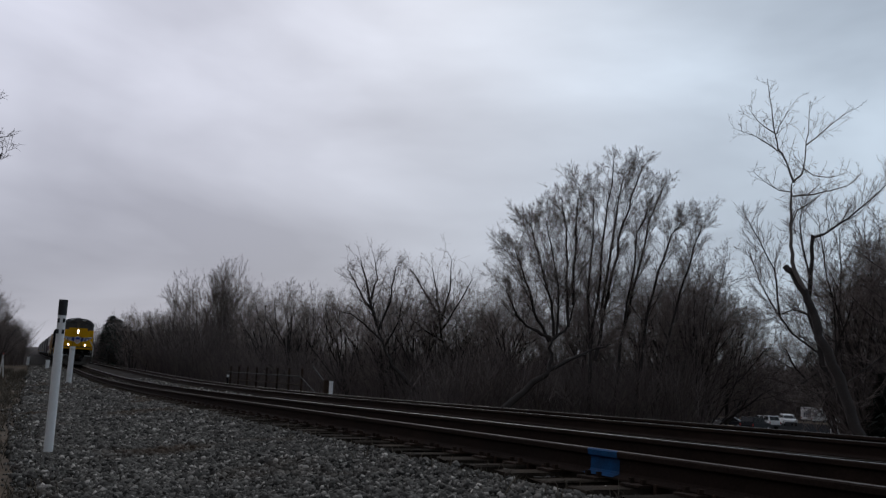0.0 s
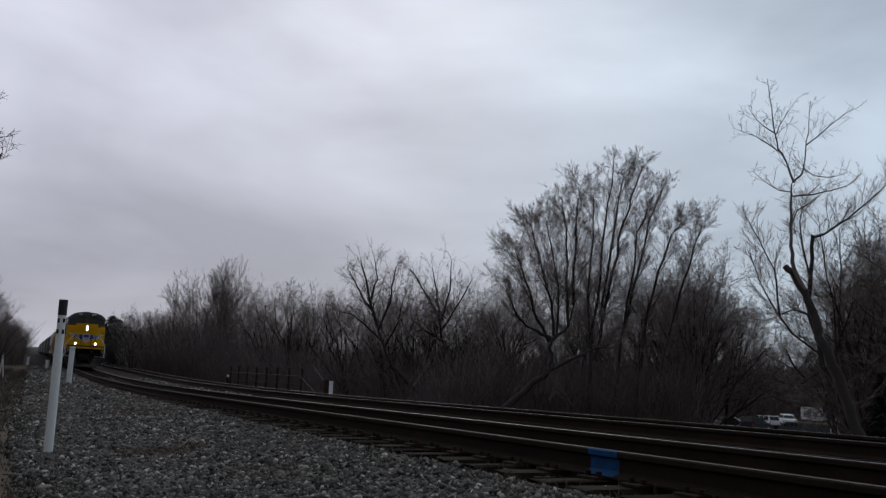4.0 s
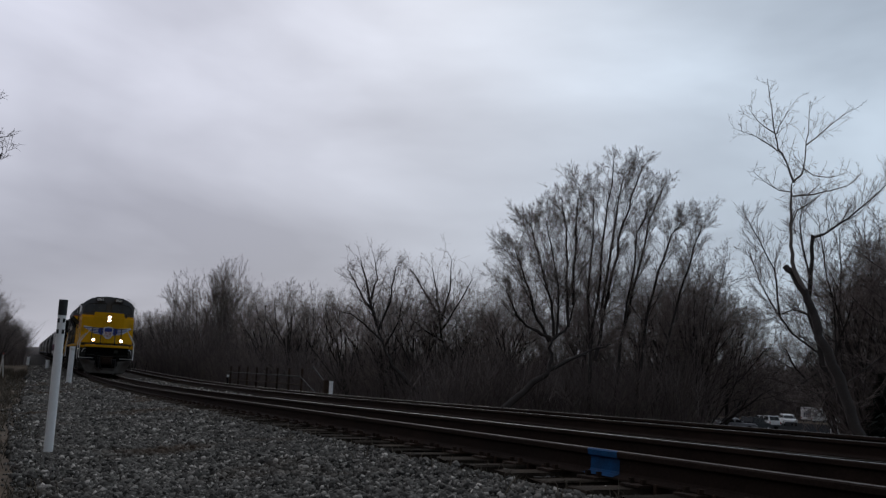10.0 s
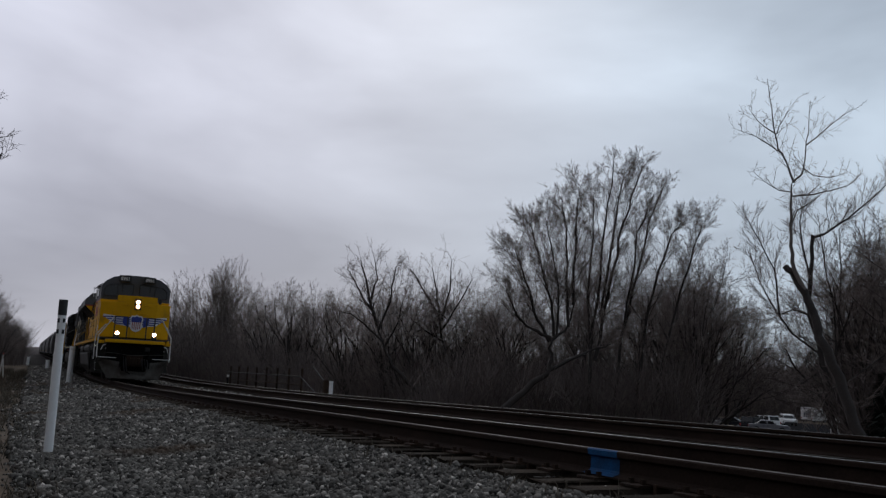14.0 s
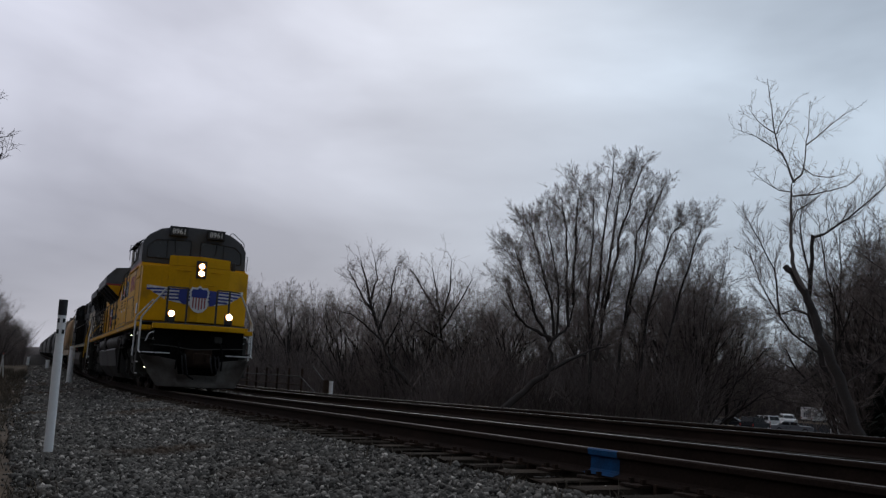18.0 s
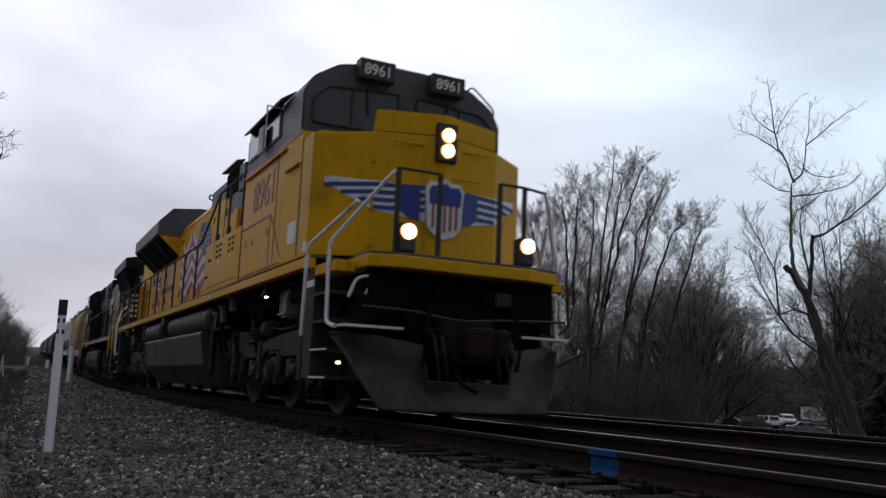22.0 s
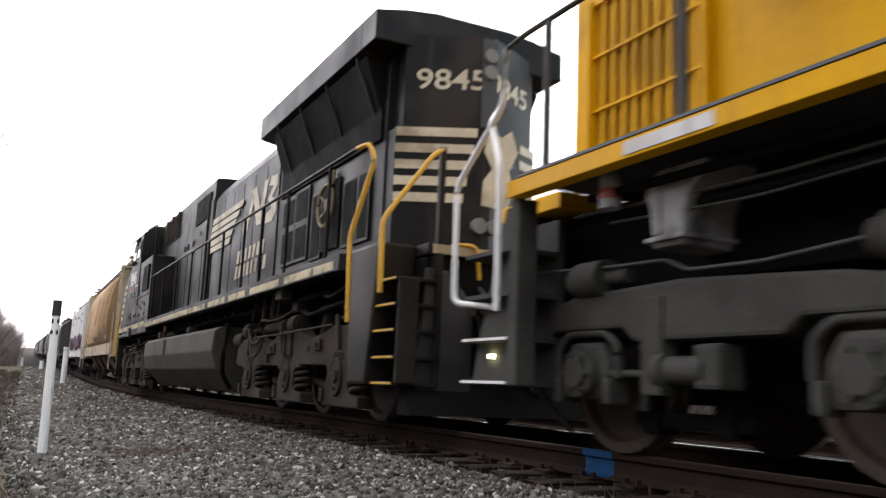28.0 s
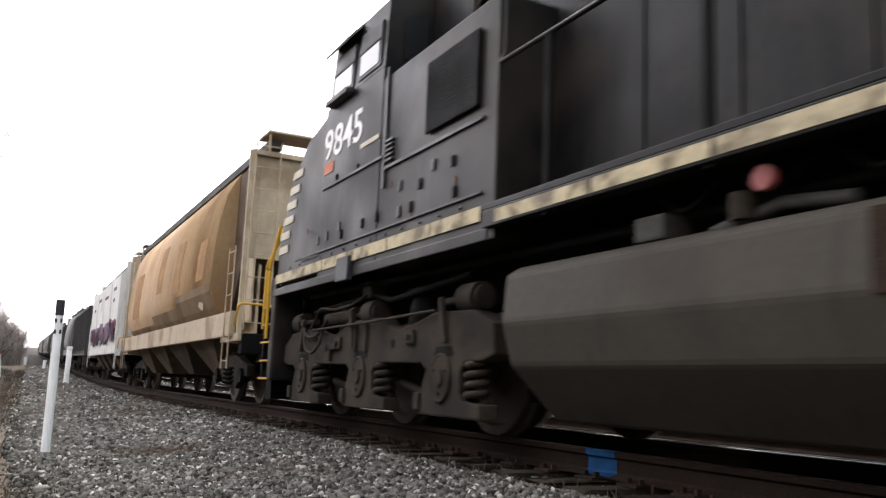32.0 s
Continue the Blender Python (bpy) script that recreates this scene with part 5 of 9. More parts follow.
            part("brake_rod", tube([(x - 0.35, s * 1.12, 0.42), (x + 0.4, s * 1.02, 0.26)], 0.045, 8), T, parent)
            bm = bmesh.new()
            for q in range(4):
                add_disc(bm, (x + 0.1, s * 1.1, 1.0 + 0.065 * q), 0.17 - 0.01 * q, 0.075, "z", 16)
            add_box(bm, x - 0.08, x + 0.28, *yy(0.95, 1.24), 1.24, 1.32, bevel=0.015)
            part("rubber_spring", bm, M["under"], parent)
        for x, e in ((a0 + 0.35, 1), (a2 - 0.35, -1), (axles[1] + 0.1, 1)):
            bm = bmesh.new()
            add_disc(bm, (x, s * 1.24, 1.13), 0.13, 0.26, "x", 18)
            add_disc(bm, (x + e * 0.15, s * 1.24, 1.13), 0.10, 0.06, "x", 16)
            add_disc(bm, (x - e * 0.3, s * 1.24, 1.13), 0.035, 0.4, "x", 8)
            add_box(bm, x - 0.1, x + 0.1, *yy(1.2, 1.28), 0.98, 1.06, bevel=0.01)
            part("brake_cylinder", bm, T, parent, "dusty round brake cylinder")
            part("brake_arm", prism([(x - e * 0.40, 1.14), (x - e * 0.34, 1.16), (x - e * 0.25, 0.76), (x - e * 0.32, 0.76)], *yy(1.35, 1.39), bevel=0.012), T, parent)
        part("brake_rod", tube([(c - 1.45, s * 1.40, 1.00), (c + 0.2, s * 1.405, 1.01), (c + 1.8, s * 1.40, 1.04)], 0.015, 7), T, parent)
        part("brake_pipe", tube(bent([(c - 1.55, s * 1.38, 1.02), (c - 1.2, s * 1.40, 1.25), (c - 0.72, s * 1.40, 1.20), (c - 0.25, s * 1.38, 1.22), (c - 0.12, s * 1.25, 1.34)], 0.1), 0.016, 6), T, parent)
        part("hose", tube(bent([(c - 1.82, s * 1.37, 1.04), (c - 1.70, s * 1.40, 0.80), (c - 1.42, s * 1.41, 0.71), (c - 1.14, s * 1.40, 0.83), (c - 1.18, s * 1.37, 1.0)], 0.12), 0.02, 6), T, parent)
        bm = add_disc(bmesh.new(), (c - 0.85, s * 1.24, 1.13), 0.075, 0.9, "x", 16)
        add_disc(bm, (c - 0.42, s * 1.24, 1.13), 0.10, 0.10, "x", 16)
        add_disc(bm, (c - 1.28, s * 1.24, 1.13), 0.05, 0.16, "x", 12)
        part("slack_cylinder", bm, T, parent)
        part("valve_box", box(c - 0.26, c - 0.02, *yy(1.08, 1.26), 1.30, 1.48, bevel=0.02), G, parent)
        for x in (c - 0.13, c + 0.17):
            part("frame_rib", box(x - 0.025, x + 0.025, *yy(1.33, 1.375), 0.72, 1.03, bevel=0.01), T, parent)
        bm = box(c - 0.92, c - 0.66, *yy(1.34, 1.385), 0.76, 0.83, bevel=0.012)
        add_box(bm, c - 0.92, c - 0.86, *yy(1.34, 1.385), 0.64, 0.80, bevel=0.012)
        part("lever_bracket", bm, T, parent)
        part("cable", tube(bent([(a0 + 0.2, s * 1.2, 1.35), (c + 0.6, s * 1.28, 1.22), (c, s * 1.2, 1.33), (a2, s * 1.22, 1.25)], 0.2), 0.03, 6), M["under"], parent)
        part("hose", tube(bent([(a2 - 0.2, s * 1.36, 1.2), (a2 + 0.2, s * 1.38, 0.92), (a2 + 0.55, s * 1.38, 0.92), (a2 + 0.85, s * 1.36, 1.1)], 0.15), 0.02, 6), T, parent)
        part("sand_pipe", tube(bent([(a2 - 0.75, s * 1.25, 1.3), (a2 - 0.95, s * 1.2, 0.8), (a2 - 0.9, s * 1.0, 0.3), (a2 - 0.62, s * 0.8, 0.12)], 0.15), 0.03, 7), M["under"], parent)
    # added dark filler keeps light out between the wheels
    part("truck_bolster", box(a2 - 0.4, a0 + 0.4, -0.62, 0.62, 0.3, 1.15, bevel=0.05), M["under"], parent)
    wheelsets(parent, axles, LOCO_WHEEL, 0.533)


def car_truck(parent, c, keyed=True, mat="brown_truck"):
    """A two-axle freight truck."""
    for s in (-1, 1):
        y0, y1 = sorted((s * 0.98, s * 1.12))
        out = [(c + 1.15, 0.44), (c + 1.15, 0.62), (c + 0.75, 0.70), (c + 0.38, 0.80), (c - 0.38, 0.80), (c - 0.75, 0.70), (c - 1.15, 0.62), (c - 1.15, 0.44), (c - 0.72, 0.46), (c - 0.42, 0.24), (c + 0.42, 0.24), (c + 0.72, 0.46)]
        part("side_frame", prism(out, y0, y1, bevel=0.02), M[mat], parent)
        for k in (-0.18, 0.0, 0.18):
            bm = bmesh.new()
            coil(bm, c + k, s * 1.12, 0.28, 0.58, 0.075, 0.02, 4)
            part("coil_spring", bm, M["under"], parent)
        for a in (c + 0.88, c - 0.88):
            part("bearing", add_disc(bmesh.new(), (a, s * 1.1, 0.457), 0.12, 0.16, sides=14), M["under"], parent)
    part("bolster", box(c - 0.2, c + 0.2, -1.1, 1.1, 0.45, 0.85, bevel=0.03), M["under"], parent)
    wheelsets(parent, (c + 0.88, c - 0.88), CAR_WHEEL, 0.457, keyed)


def coupler(parent, x, way, z=0.88):
    bm = box(*sorted((x - way * 0.75, x - way * 0.12)), -0.11, 0.11, z - 0.11, z + 0.11, bevel=0.02)
    add_box(bm, *sorted((x - way * 0.22, x + way * 0.02)), -0.2, 0.06, z - 0.16, z + 0.16, bevel=0.04)
    add_box(bm, *sorted((x - way * 0.12, x + way * 0.1)), 0.06, 0.2, z - 0.15, z + 0.15, bevel=0.05)
    part("coupler", bm, M["plate"], parent, "rusty brown knuckle coupler")
    part("air_hose", tube(bent([(x - way * 0.5, -0.45, 1.0), (x - way * 0.1, -0.45, 0.95), (x, -0.38, 0.45), (x + way * 0.1, -0.2, 0.35)], 0.2), 0.024, 7), M["under"], parent, "black rubber hose")


def stripe_on(parent, name, ys, z0, z1, surface, material, off=0.012, label=""):
    """A painted band on a face that runs across the vehicle; surface gives the face's x for each y."""
    bm = bmesh.new()
    lo = [bm.verts.new((surface(y) + off, y, a)) for y, a in zip(ys, z0)]
    hi = [bm.verts.new((surface(y) + off, y, b)) for y, b in zip(ys, z1)]
    for i in range(len(ys) - 1):
        f = bm.faces.new((lo[i], lo[i + 1], hi[i + 1], hi[i]))
    bmesh.ops.recalc_face_normals(bm, faces=bm.faces[:])
    bmesh.ops.solidify(bm, geom=bm.faces[:], thickness=0.004)
    return part(name, bm, material, parent, label)


def decal(parent, name, outline, y, material, label="", thick=0.006, side=-1):
    """A flat painted shape on a side wall; outline: pairs of x and z."""
    return part(name, prism(outline, *sorted((y, y + side * thick))), material, parent, label)
# ---- the leading yellow locomotive ----
def nose_x(y):
    y = abs(y)
    if y < 0.86:
        return -0.12 - 0.26 * y / 0.86
    return -0.38 - 0.47 * (y - 0.86) / 0.64


def lead_loco():
    t = thing("diesel_locomotive", "yellow and grey six-axle diesel locomotive with lit headlights and grimy underframe", "locomotive")
    Y, G, U = M["yellow"], M["loco_grey"], M["under"]

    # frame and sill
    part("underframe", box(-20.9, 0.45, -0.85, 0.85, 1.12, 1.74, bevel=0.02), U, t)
    for s in (-1, 1):
        y0, y1 = sorted((s * 1.44, s * 1.56))
        part("sill", box(-20.62, -0.62, y0, y1, 1.745, 1.865, bevel=0.008), Y, t, "yellow painted side sill")
        part("pipe_run", tube([(-20.0, s * 1.3, 1.66), (-15, s * 1.28, 1.62), (-6.5, s * 1.28, 1.64), (-1.5, s * 1.3, 1.66)], 0.03, 6), U, t)
        part("pipe_run", tube([(-19.5, s * 1.15, 1.52), (-15, s * 1.12, 1.5), (-1.8, s * 1.15, 1.5)], 0.045, 6), U, t)
        # a worn white builder's plate under the sill's edge
        decal(t, "sill_plate", [(-19.33, 1.765), (-18.62, 1.765), (-18.62, 1.845), (-19.33, 1.845)], s * 1.561, M["car_white"], "worn pale tread plate", side=s)
        for x, w in ((-16.9, 0.36), (-12.6, 0.22), (-6.3, 0.26)):
            decal(t, "sill_label", [(x, 1.785), (x + w, 1.785), (x + w, 1.825), (x, 1.825)], s * 1.561, M["car_white"], "small white sill label", side=s)
    part("walkway", box(-20.62, -0.62, -1.50, 1.50, 1.869, 1.898, bevel=0.006), G, t, "grey steel walkway")
    # front platform
    plan = [(0.73, -0.92), (0.73, 0.74), (0.60, 1.2), (0.32, 1.22), (-0.62, 1.14), (-0.62, -1.14), (0.32, -1.26), (0.60, -1.25)]
    part("front_platform", prism(plan, 1.66, 1.80, "z", 0.015), Y, t, "yellow front platform with a dirty edge")
    part("platform_tread", prism([(0.72, -0.91), (0.72, 0.73), (0.59, 1.19), (0.32, 1.21), (-0.62, 1.13), (-0.62, -1.13), (0.32, -1.25), (0.59, -1.24)], 1.803, 1.83, "z"), G, t)
    for s in (-1, 1):
        part("step_landing", box(-0.66, 0.28, sorted((s * 1.27, s * 1.5))[0], sorted((s * 1.27, s * 1.5))[1], 1.62, 1.745, bevel=0.01), Y, t)
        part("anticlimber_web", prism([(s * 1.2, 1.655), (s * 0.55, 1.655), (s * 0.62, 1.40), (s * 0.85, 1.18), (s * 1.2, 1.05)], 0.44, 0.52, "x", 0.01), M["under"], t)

    # nose
    low = [(nose_x(y), y) for y in (-1.5, -0.86, 0, 0.86, 1.5)]
    part("nose", prism([(-1.275, -1.5)] + low + [(-1.275, 1.5)], 1.92, 3.49, "z", 0.02), Y, t, "yellow short nose with a faceted front")
    top = [(nose_x(y), y) for y in (-0.86, 0, 0.86)]
    bm = add_prism(bmesh.new(), [(-1.415, -0.50)] + top + [(-1.415, 0.50)], 3.48, 3.78, "z")
    bmesh.ops.bevel(bm, geom=bm.edges[:], offset=0.02, segments=2, affect="EDGES")
    part("nose_top", bm, Y, t)
    for s in (-1, 1):
        bm = bmesh.new()
        add_prism(bm, [(s * 0.86, 3.48), (s * 1.49, 3.48), (s * 1.40, 3.53), (s * 0.86, 3.57)], -1.415, -0.86, "x")
        part("nose_shoulder", bm, Y, t)
    part("nose_door_seam", box(-1.285, -1.265, -1.508, -1.49, 1.95, 3.5), M["black"], t)
    for z in (2.1, 2.55, 3.15):
        part("hinge", add_disc(bmesh.new(), (nose_x(0.86) + 0.01, -0.87, z), 0.022, 0.12, "z", 8), Y, t)
    # wings and shield as plain shapes
    for s in (-1, 1):
        ys = [s * v for v in (0.22, 0.5, 0.86, 1.1, 1.36)]
        stripe_on(t, "wing_emblem", ys, (2.38, 2.44, 2.50, 2.66, 2.84), (2.82, 2.84, 2.86, 2.89, 2.93), nose_x, M["white"], 0.008, "white wing-shaped emblem")
        for k in range(4):
            tip = 1.36 - 0.17 * k
            z = 2.84 - 0.095 * k
            ys = [s * v for v in (0.24, 0.5, 0.86, tip) if v <= tip]
            stripe_on(t, "wing_stripe", ys, [z - 0.05] * len(ys), [z] * len(ys), nose_x, M["navy"], 0.016, "blue stripe")
        stripe_on(t, "wing_root", [s * v for v in (0.30, 0.42, 0.54)], (2.40, 2.42, 2.52), (2.84, 2.84, 2.80), nose_x, M["navy"], 0.020, "blue patch")
    shield = [(0.0, 2.20), (0.12, 2.24), (0.22, 2.34), (0.235, 2.62), (0.25, 2.80), (0.2, 2.88), (0.08, 2.87), (0.0, 2.93)]
    shield = shield + [(-y, z) for y, z in shield[-2:0:-1]]

    def shield_on(out, k, x0, mat, label):
        bm = add_prism(bmesh.new(), [(y * k, 2.55 + (z - 2.55) * k) for y, z in out], x0, x0 + 0.006, "x")
        part("shield_emblem", bm, mat, t, label)
    shield_on(shield, 1.06, -0.108, M["white"], "white-edged shield emblem")
    shield_on([(y, z) for y, z in shield if z > 2.6] + [(-0.235, 2.62)], 0.9, -0.100, M["navy"], "blue shield top")
    for k in range(5):
        y = -0.16 + 0.08 * k
        part("shield_stripe", box(-0.101, -0.094, y - 0.018, y + 0.018, 2.27 + abs(y) * 0.3, 2.62), M["faded_red"], t)
    # headlights
    part("headlight_housing", box(-0.20, -0.085, -0.14, 0.14, 3.16, 3.66, bevel=0.02), M["black"], t)
    for z in (3.50, 3.30):
        part("headlight", add_disc(bmesh.new(), (-0.070, 0, z), 0.066, 0.03, "x", 24), M["lamp"], t, "round lit headlight")
        part("headlight_ring", add_disc(bmesh.new(), (-0.078, 0, z), 0.092, 0.03, "x", 24), M["lamp_halo"], t, "orange glowing ring added for the lamp's warm halo")
    for s, y in ((-1, -0.83), (1, 0.71)):
        part("ditch_light_box", box(0.54, 0.70, y - 0.105, y + 0.105, 1.84, 2.17, bevel=0.03), M["black"], t)
        part("ditch_light", add_disc(bmesh.new(), (0.715, y, 2.07), 0.068, 0.04, "x", 24), M["lamp"], t, "round lit ditch light")
        part("ditch_light_bowl", add_disc(bmesh.new(), (0.705, y, 2.07), 0.092, 0.03, "x", 24), M["lamp_halo"], t, "orange glowing ring added for the lamp's warm halo")
    # grab irons and small fittings on the nose
    for y, z in ((-0.45, 3.36), (0.45, 3.36), (0.3, 2.98)):
        part("grab_iron", tube([(nose_x(y) + 0.0, y - 0.2, z), (nose_x(y) + 0.05, y - 0.18, z), (nose_x(y) + 0.05, y + 0.18, z), (nose_x(y), y + 0.2, z)], 0.012, 6), Y, t)
    decal(t, "plate", [(-1.72, 2.15), (-1.36, 2.15), (-1.36, 2.44), (-1.72, 2.44)], -1.5, M["white"], "white notice plate")
    decal(t, "plate", [(-1.0, 1.98), (-0.86, 1.98), (-0.86, 2.1), (-1.0, 2.1)], -1.5, M["white"])
    part("horn_bracket", box(-0.8, -0.68, 0.95, 1.07, 3.52, 3.78, bevel=0.03), M["black"], t)

    # cab
    part("cab", box(-4.36, -1.28, -1.5, 1.5, 1.92, 3.62, bevel=0.02), Y, t, "yellow cab side with red numbers")
    up = [(-1.5, 3.625), (-1.5, 4.22), (-1.36, 4.46), (-1.02, 4.68), (-0.45, 4.80), (0.45, 4.80), (1.02, 4.68), (1.36, 4.46), (1.5, 4.22), (1.5, 3.625)]
    bm = add_prism(bmesh.new(), up, -4.36, -1.42, "x")
    bmesh.ops.bevel(bm, geom=bm.edges[:], offset=0.025, segments=2, affect="EDGES")
    part("cab_top", bm, G, t, "grey upper cab and rounded roof")
    for s in (-1, 1):
        decal(t, "red_line", [(-4.36, 3.60), (-1.35, 3.60), (-1.35, 3.66), (-4.36, 3.66)], s * 1.5, M["red"], "thin red stripe", side=s)
        # windshield halves
        ring = [(s * 0.14, 3.80), (s * 1.36, 3.80), (s * 1.36, 4.14), (s * 1.15, 4.33), (s * 0.14, 4.40), (s * 0.14, 3.80)]
        w = part("windshield", tube(bent([(-1.40, y, z) for y, z in ring], 0.06), 0.018, 6), M["black"], t, "dark rubber windshield frame")
        part("pane", prism(ring[:-1], -1.425, -1.412, "x"), M["cab_pane"], w, "windshield pane with reflected sky in its grey colour")
        part("mullion", box(-1.41, -1.385, *sorted((s * 0.80, s * 0.83)), 3.80, 4.38), M["black"], w)
        part("wiper", tube([(-1.38, s * 0.62, 4.42), (-1.375, s * 0.58, 4.02)], 0.014, 6), M["black"], w)
        # number boards
        nb = part("number_board", box(-1.40, -1.22, *sorted((s * 0.28, s * 0.80)), 4.48, 4.76, bevel=0.015), M["black"], t, "black number board with white digits")
        words("8961", 0.215, M["white"], nb, pose(-1.215, s * 0.54, 4.54, 90, 0, 90), stretch=0.95)
        # side windows
        for x0, x1 in ((-4.2, -3.35), (-3.25, -2.4)):
            w = part("side_window", prism([(x0, 3.80), (x1, 3.80), (x1, 4.36), (x0, 4.36)], *sorted((s * 1.495, s * 1.52)), bevel=0.008), M["black"], t)
            part("pane", prism([(x0 + 0.05, 3.84), (x1 - 0.05, 3.84), (x1 - 0.05, 4.32), (x0 + 0.05, 4.32)], *sorted((s * 1.52, s * 1.526))), M["glass"], w)
        bm = bmesh.new()
        add_prism(bm, [(s * 1.42, 4.38), (s * 1.62, 4.24), (s * 1.625, 4.265), (s * 1.40, 4.42)], -4.2, -2.1, "x")
        part("sun_visor", bm, G, t, "sheet metal visor over the cab window")
        part("wind_deflector", box(-3.32, -3.05, *sorted((s * 1.56, s * 1.6)), 3.72, 4.14, bevel=0.01), M["car_white"], t, "pale wind deflector")
        part("mirror_arm", tube([(-2.35, s * 1.5, 4.2), (-2.3, s * 1.75, 4.2), (-2.3, s * 1.75, 3.75)], 0.014, 6), M["white"], t)
        part("door_seam", box(-2.42, -2.40, *sorted((s * 1.49, s * 1.506)), 2.0, 3.55), M["black"], t)
        for x0, x1, z in ((-4.25, -2.0, 3.52), (-1.95, -1.35, 3.18)):
            part("drip_rail", box(x0, x1, *sorted((s * 1.5, s * 1.545)), z, z + 0.03), Y, t)
        # lower hatch under the cab number
        for a, b, c, d in ((-4.3, -2.65, 2.70, 2.725), (-2.66, -2.64, 2.0, 2.72), (-4.3, -2.05, 1.95, 1.97)):
            part("hatch_seam", box(a, b, *sorted((s * 1.49, s * 1.505)), c, d), M["black"], t)
        for x, z in ((-4.02, 2.42), (-3.62, 2.40), (-2.78, 2.44)):
            for k in range(3):
                part("vent_slot", box(x - 0.05, x + 0.05, *sorted((s * 1.49, s * 1.507)), z + 0.035 * k, z + 0.016 + 0.035 * k), M["black"], t)
        part("drain_seam", tube([(-2.60, s * 1.502, 2.70), (-2.05, s * 1.502, 2.05)], 0.008, 5), M["black"], t)
    # cab numbers, loosely hand painted over the old ones
    words("8961", 0.66, M["faded_red"], t, pose(-3.10, -1.503, 2.91, 90, 0, 0), name="cab_number", label="weathered red number on yellow", stretch=0.95)
    part("roof_antenna", box(-2.9, -2.6, -0.25, 0.25, 4.80, 4.90, bevel=0.03), G, t)
    part("roof_grab_rail", tube(bent([(-1.55, 0.95, 4.64), (-1.5, 1.05, 4.80), (-1.5, 1.46, 4.48), (-1.6, 1.42, 4.24)], 0.1), 0.016, 6), M["white"], t)

    # equipment cabinets behind the cab
    for s in (-1, 1):
        y0, y1 = sorted((s * 0.93, s * 1.5))
        part("equipment_cabinet", box(-7.22, -4.37, y0, y1, 1.92, 2.84, bevel=0.02), Y, t, "yellow equipment cabinet with slotted doors")
        for x, z in ((-6.1, 2.50), (-5.15, 2.50)):
            for i in range(3):
                for j in range(2):
                    # proud dark bars; the slots' inner shade is in their colour
                    part("vent_slot", box(x + 0.27 * j - 0.13, x + 0.27 * j - 0.01, *sorted((s * 1.49, s * 1.508)), z + 0.10 * i, z + 0.10 * i + 0.04), M["grille"], t)
        for x, z in ((-6.78, 2.50), (-6.98, 2.20)):
            part("door_latch", box(x - 0.1, x + 0.1, *sorted((s * 1.49, s * 1.51)), z, z + 0.05), M["grille"], t)
        part("cabinet_seam", box(-7.0, -4.6, *sorted((s * 1.49, s * 1.506)), 2.01, 2.02), M["black"], t)
        part("cabinet_seam", box(-4.36, -4.34, *sorted((s * 1.49, s * 1.512)), 1.95, 2.8), M["black"], t)
        for x in (-6.05, -5.1):
            decal(t, "notice", [(x - 0.05, 2.40), (x + 0.10, 2.40), (x + 0.10, 2.45), (x - 0.05, 2.45)], s * 1.5, M["white"], "small white notice", side=s)

    # long hood
    hood = [(-0.95, 1.92), (-0.95, 4.12), (-0.82, 4.30), (-0.5, 4.38), (0.5, 4.38), (0.82, 4.30), (0.95, 4.12), (0.95, 1.92)]
    bm = add_prism(bmesh.new(), hood, -20.45, -9.83, "x")
    part("long_hood", bm, Y, t, "yellow engine hood with many doors")
    low_h = [(-0.93, 1.92), (-0.93, 3.30), (0.93, 3.30), (0.93, 1.92)]
    part("hood_base", add_prism(bmesh.new(), low_h, -9.83, -4.37, "x"), Y, t)
    up_h = [(-0.97, 3.30), (-0.97, 4.44), (-0.80, 4.60), (0.80, 4.60), (0.97, 4.44), (0.97, 3.30)]
    part("filter_house", prism(up_h, -9.83, -4.37, "x", 0.02), G, t, "grey air filter housing")
    for s in (-1, 1):
        # yellow lower walls with a stepped red line under the grey
        decal(t, "yellow_panel", [(-9.82, 3.30), (-8.29, 3.30), (-8.29, 4.07), (-9.82, 4.08)], s * 0.971, Y, side=s)
        decal(t, "yellow_panel", [(-8.27, 2.86), (-4.40, 2.86), (-4.40, 3.60), (-8.27, 3.62)], s * 0.971, Y, side=s)
        decal(t, "red_line", [(-9.82, 4.085), (-8.29, 4.075), (-8.29, 4.135), (-9.82, 4.145)], s * 0.971, M["red"], "red stripe", side=s)
        decal(t, "red_line", [(-8.27, 3.625), (-4.40, 3.605), (-4.40, 3.665), (-8.27, 3.685)], s * 0.971, M["red"], "red stripe", side=s)
        part("panel_seam", box(-8.29, -8.27, *sorted((s * 0.95, s * 0.985)), 2.0, 4.5), M["black"], t)
        g = part("intake_screen", box(-8.24, -6.98, *sorted((s * 0.96, s * 1.0)), 4.04, 4.52, bevel=0.01), M["grille"], t, "black air intake screen")
        part("intake_hood", prism([(s * 0.96, 4.60), (s * 1.12, 4.56), (s * 1.12, 4.53), (s * 0.96, 4.56)], -8.26, -6.95, "x"), G, g)
        for k in range(5):
            part("louvre", box(-8.2, -7.02, *sorted((s * 1.0, s * 1.02)), 4.09 + 0.085 * k, 4.105 + 0.085 * k), M["under"], g)
        part("junction_box", box(-6.62, -6.2, *sorted((s * 0.97, s * 1.12)), 3.86, 4.36, bevel=0.02), G, t, "grey box with a small latch")
        part("latch", box(-6.44, -6.38, *sorted((s * 1.12, s * 1.14)), 4.02, 4.16), M["black"], t)
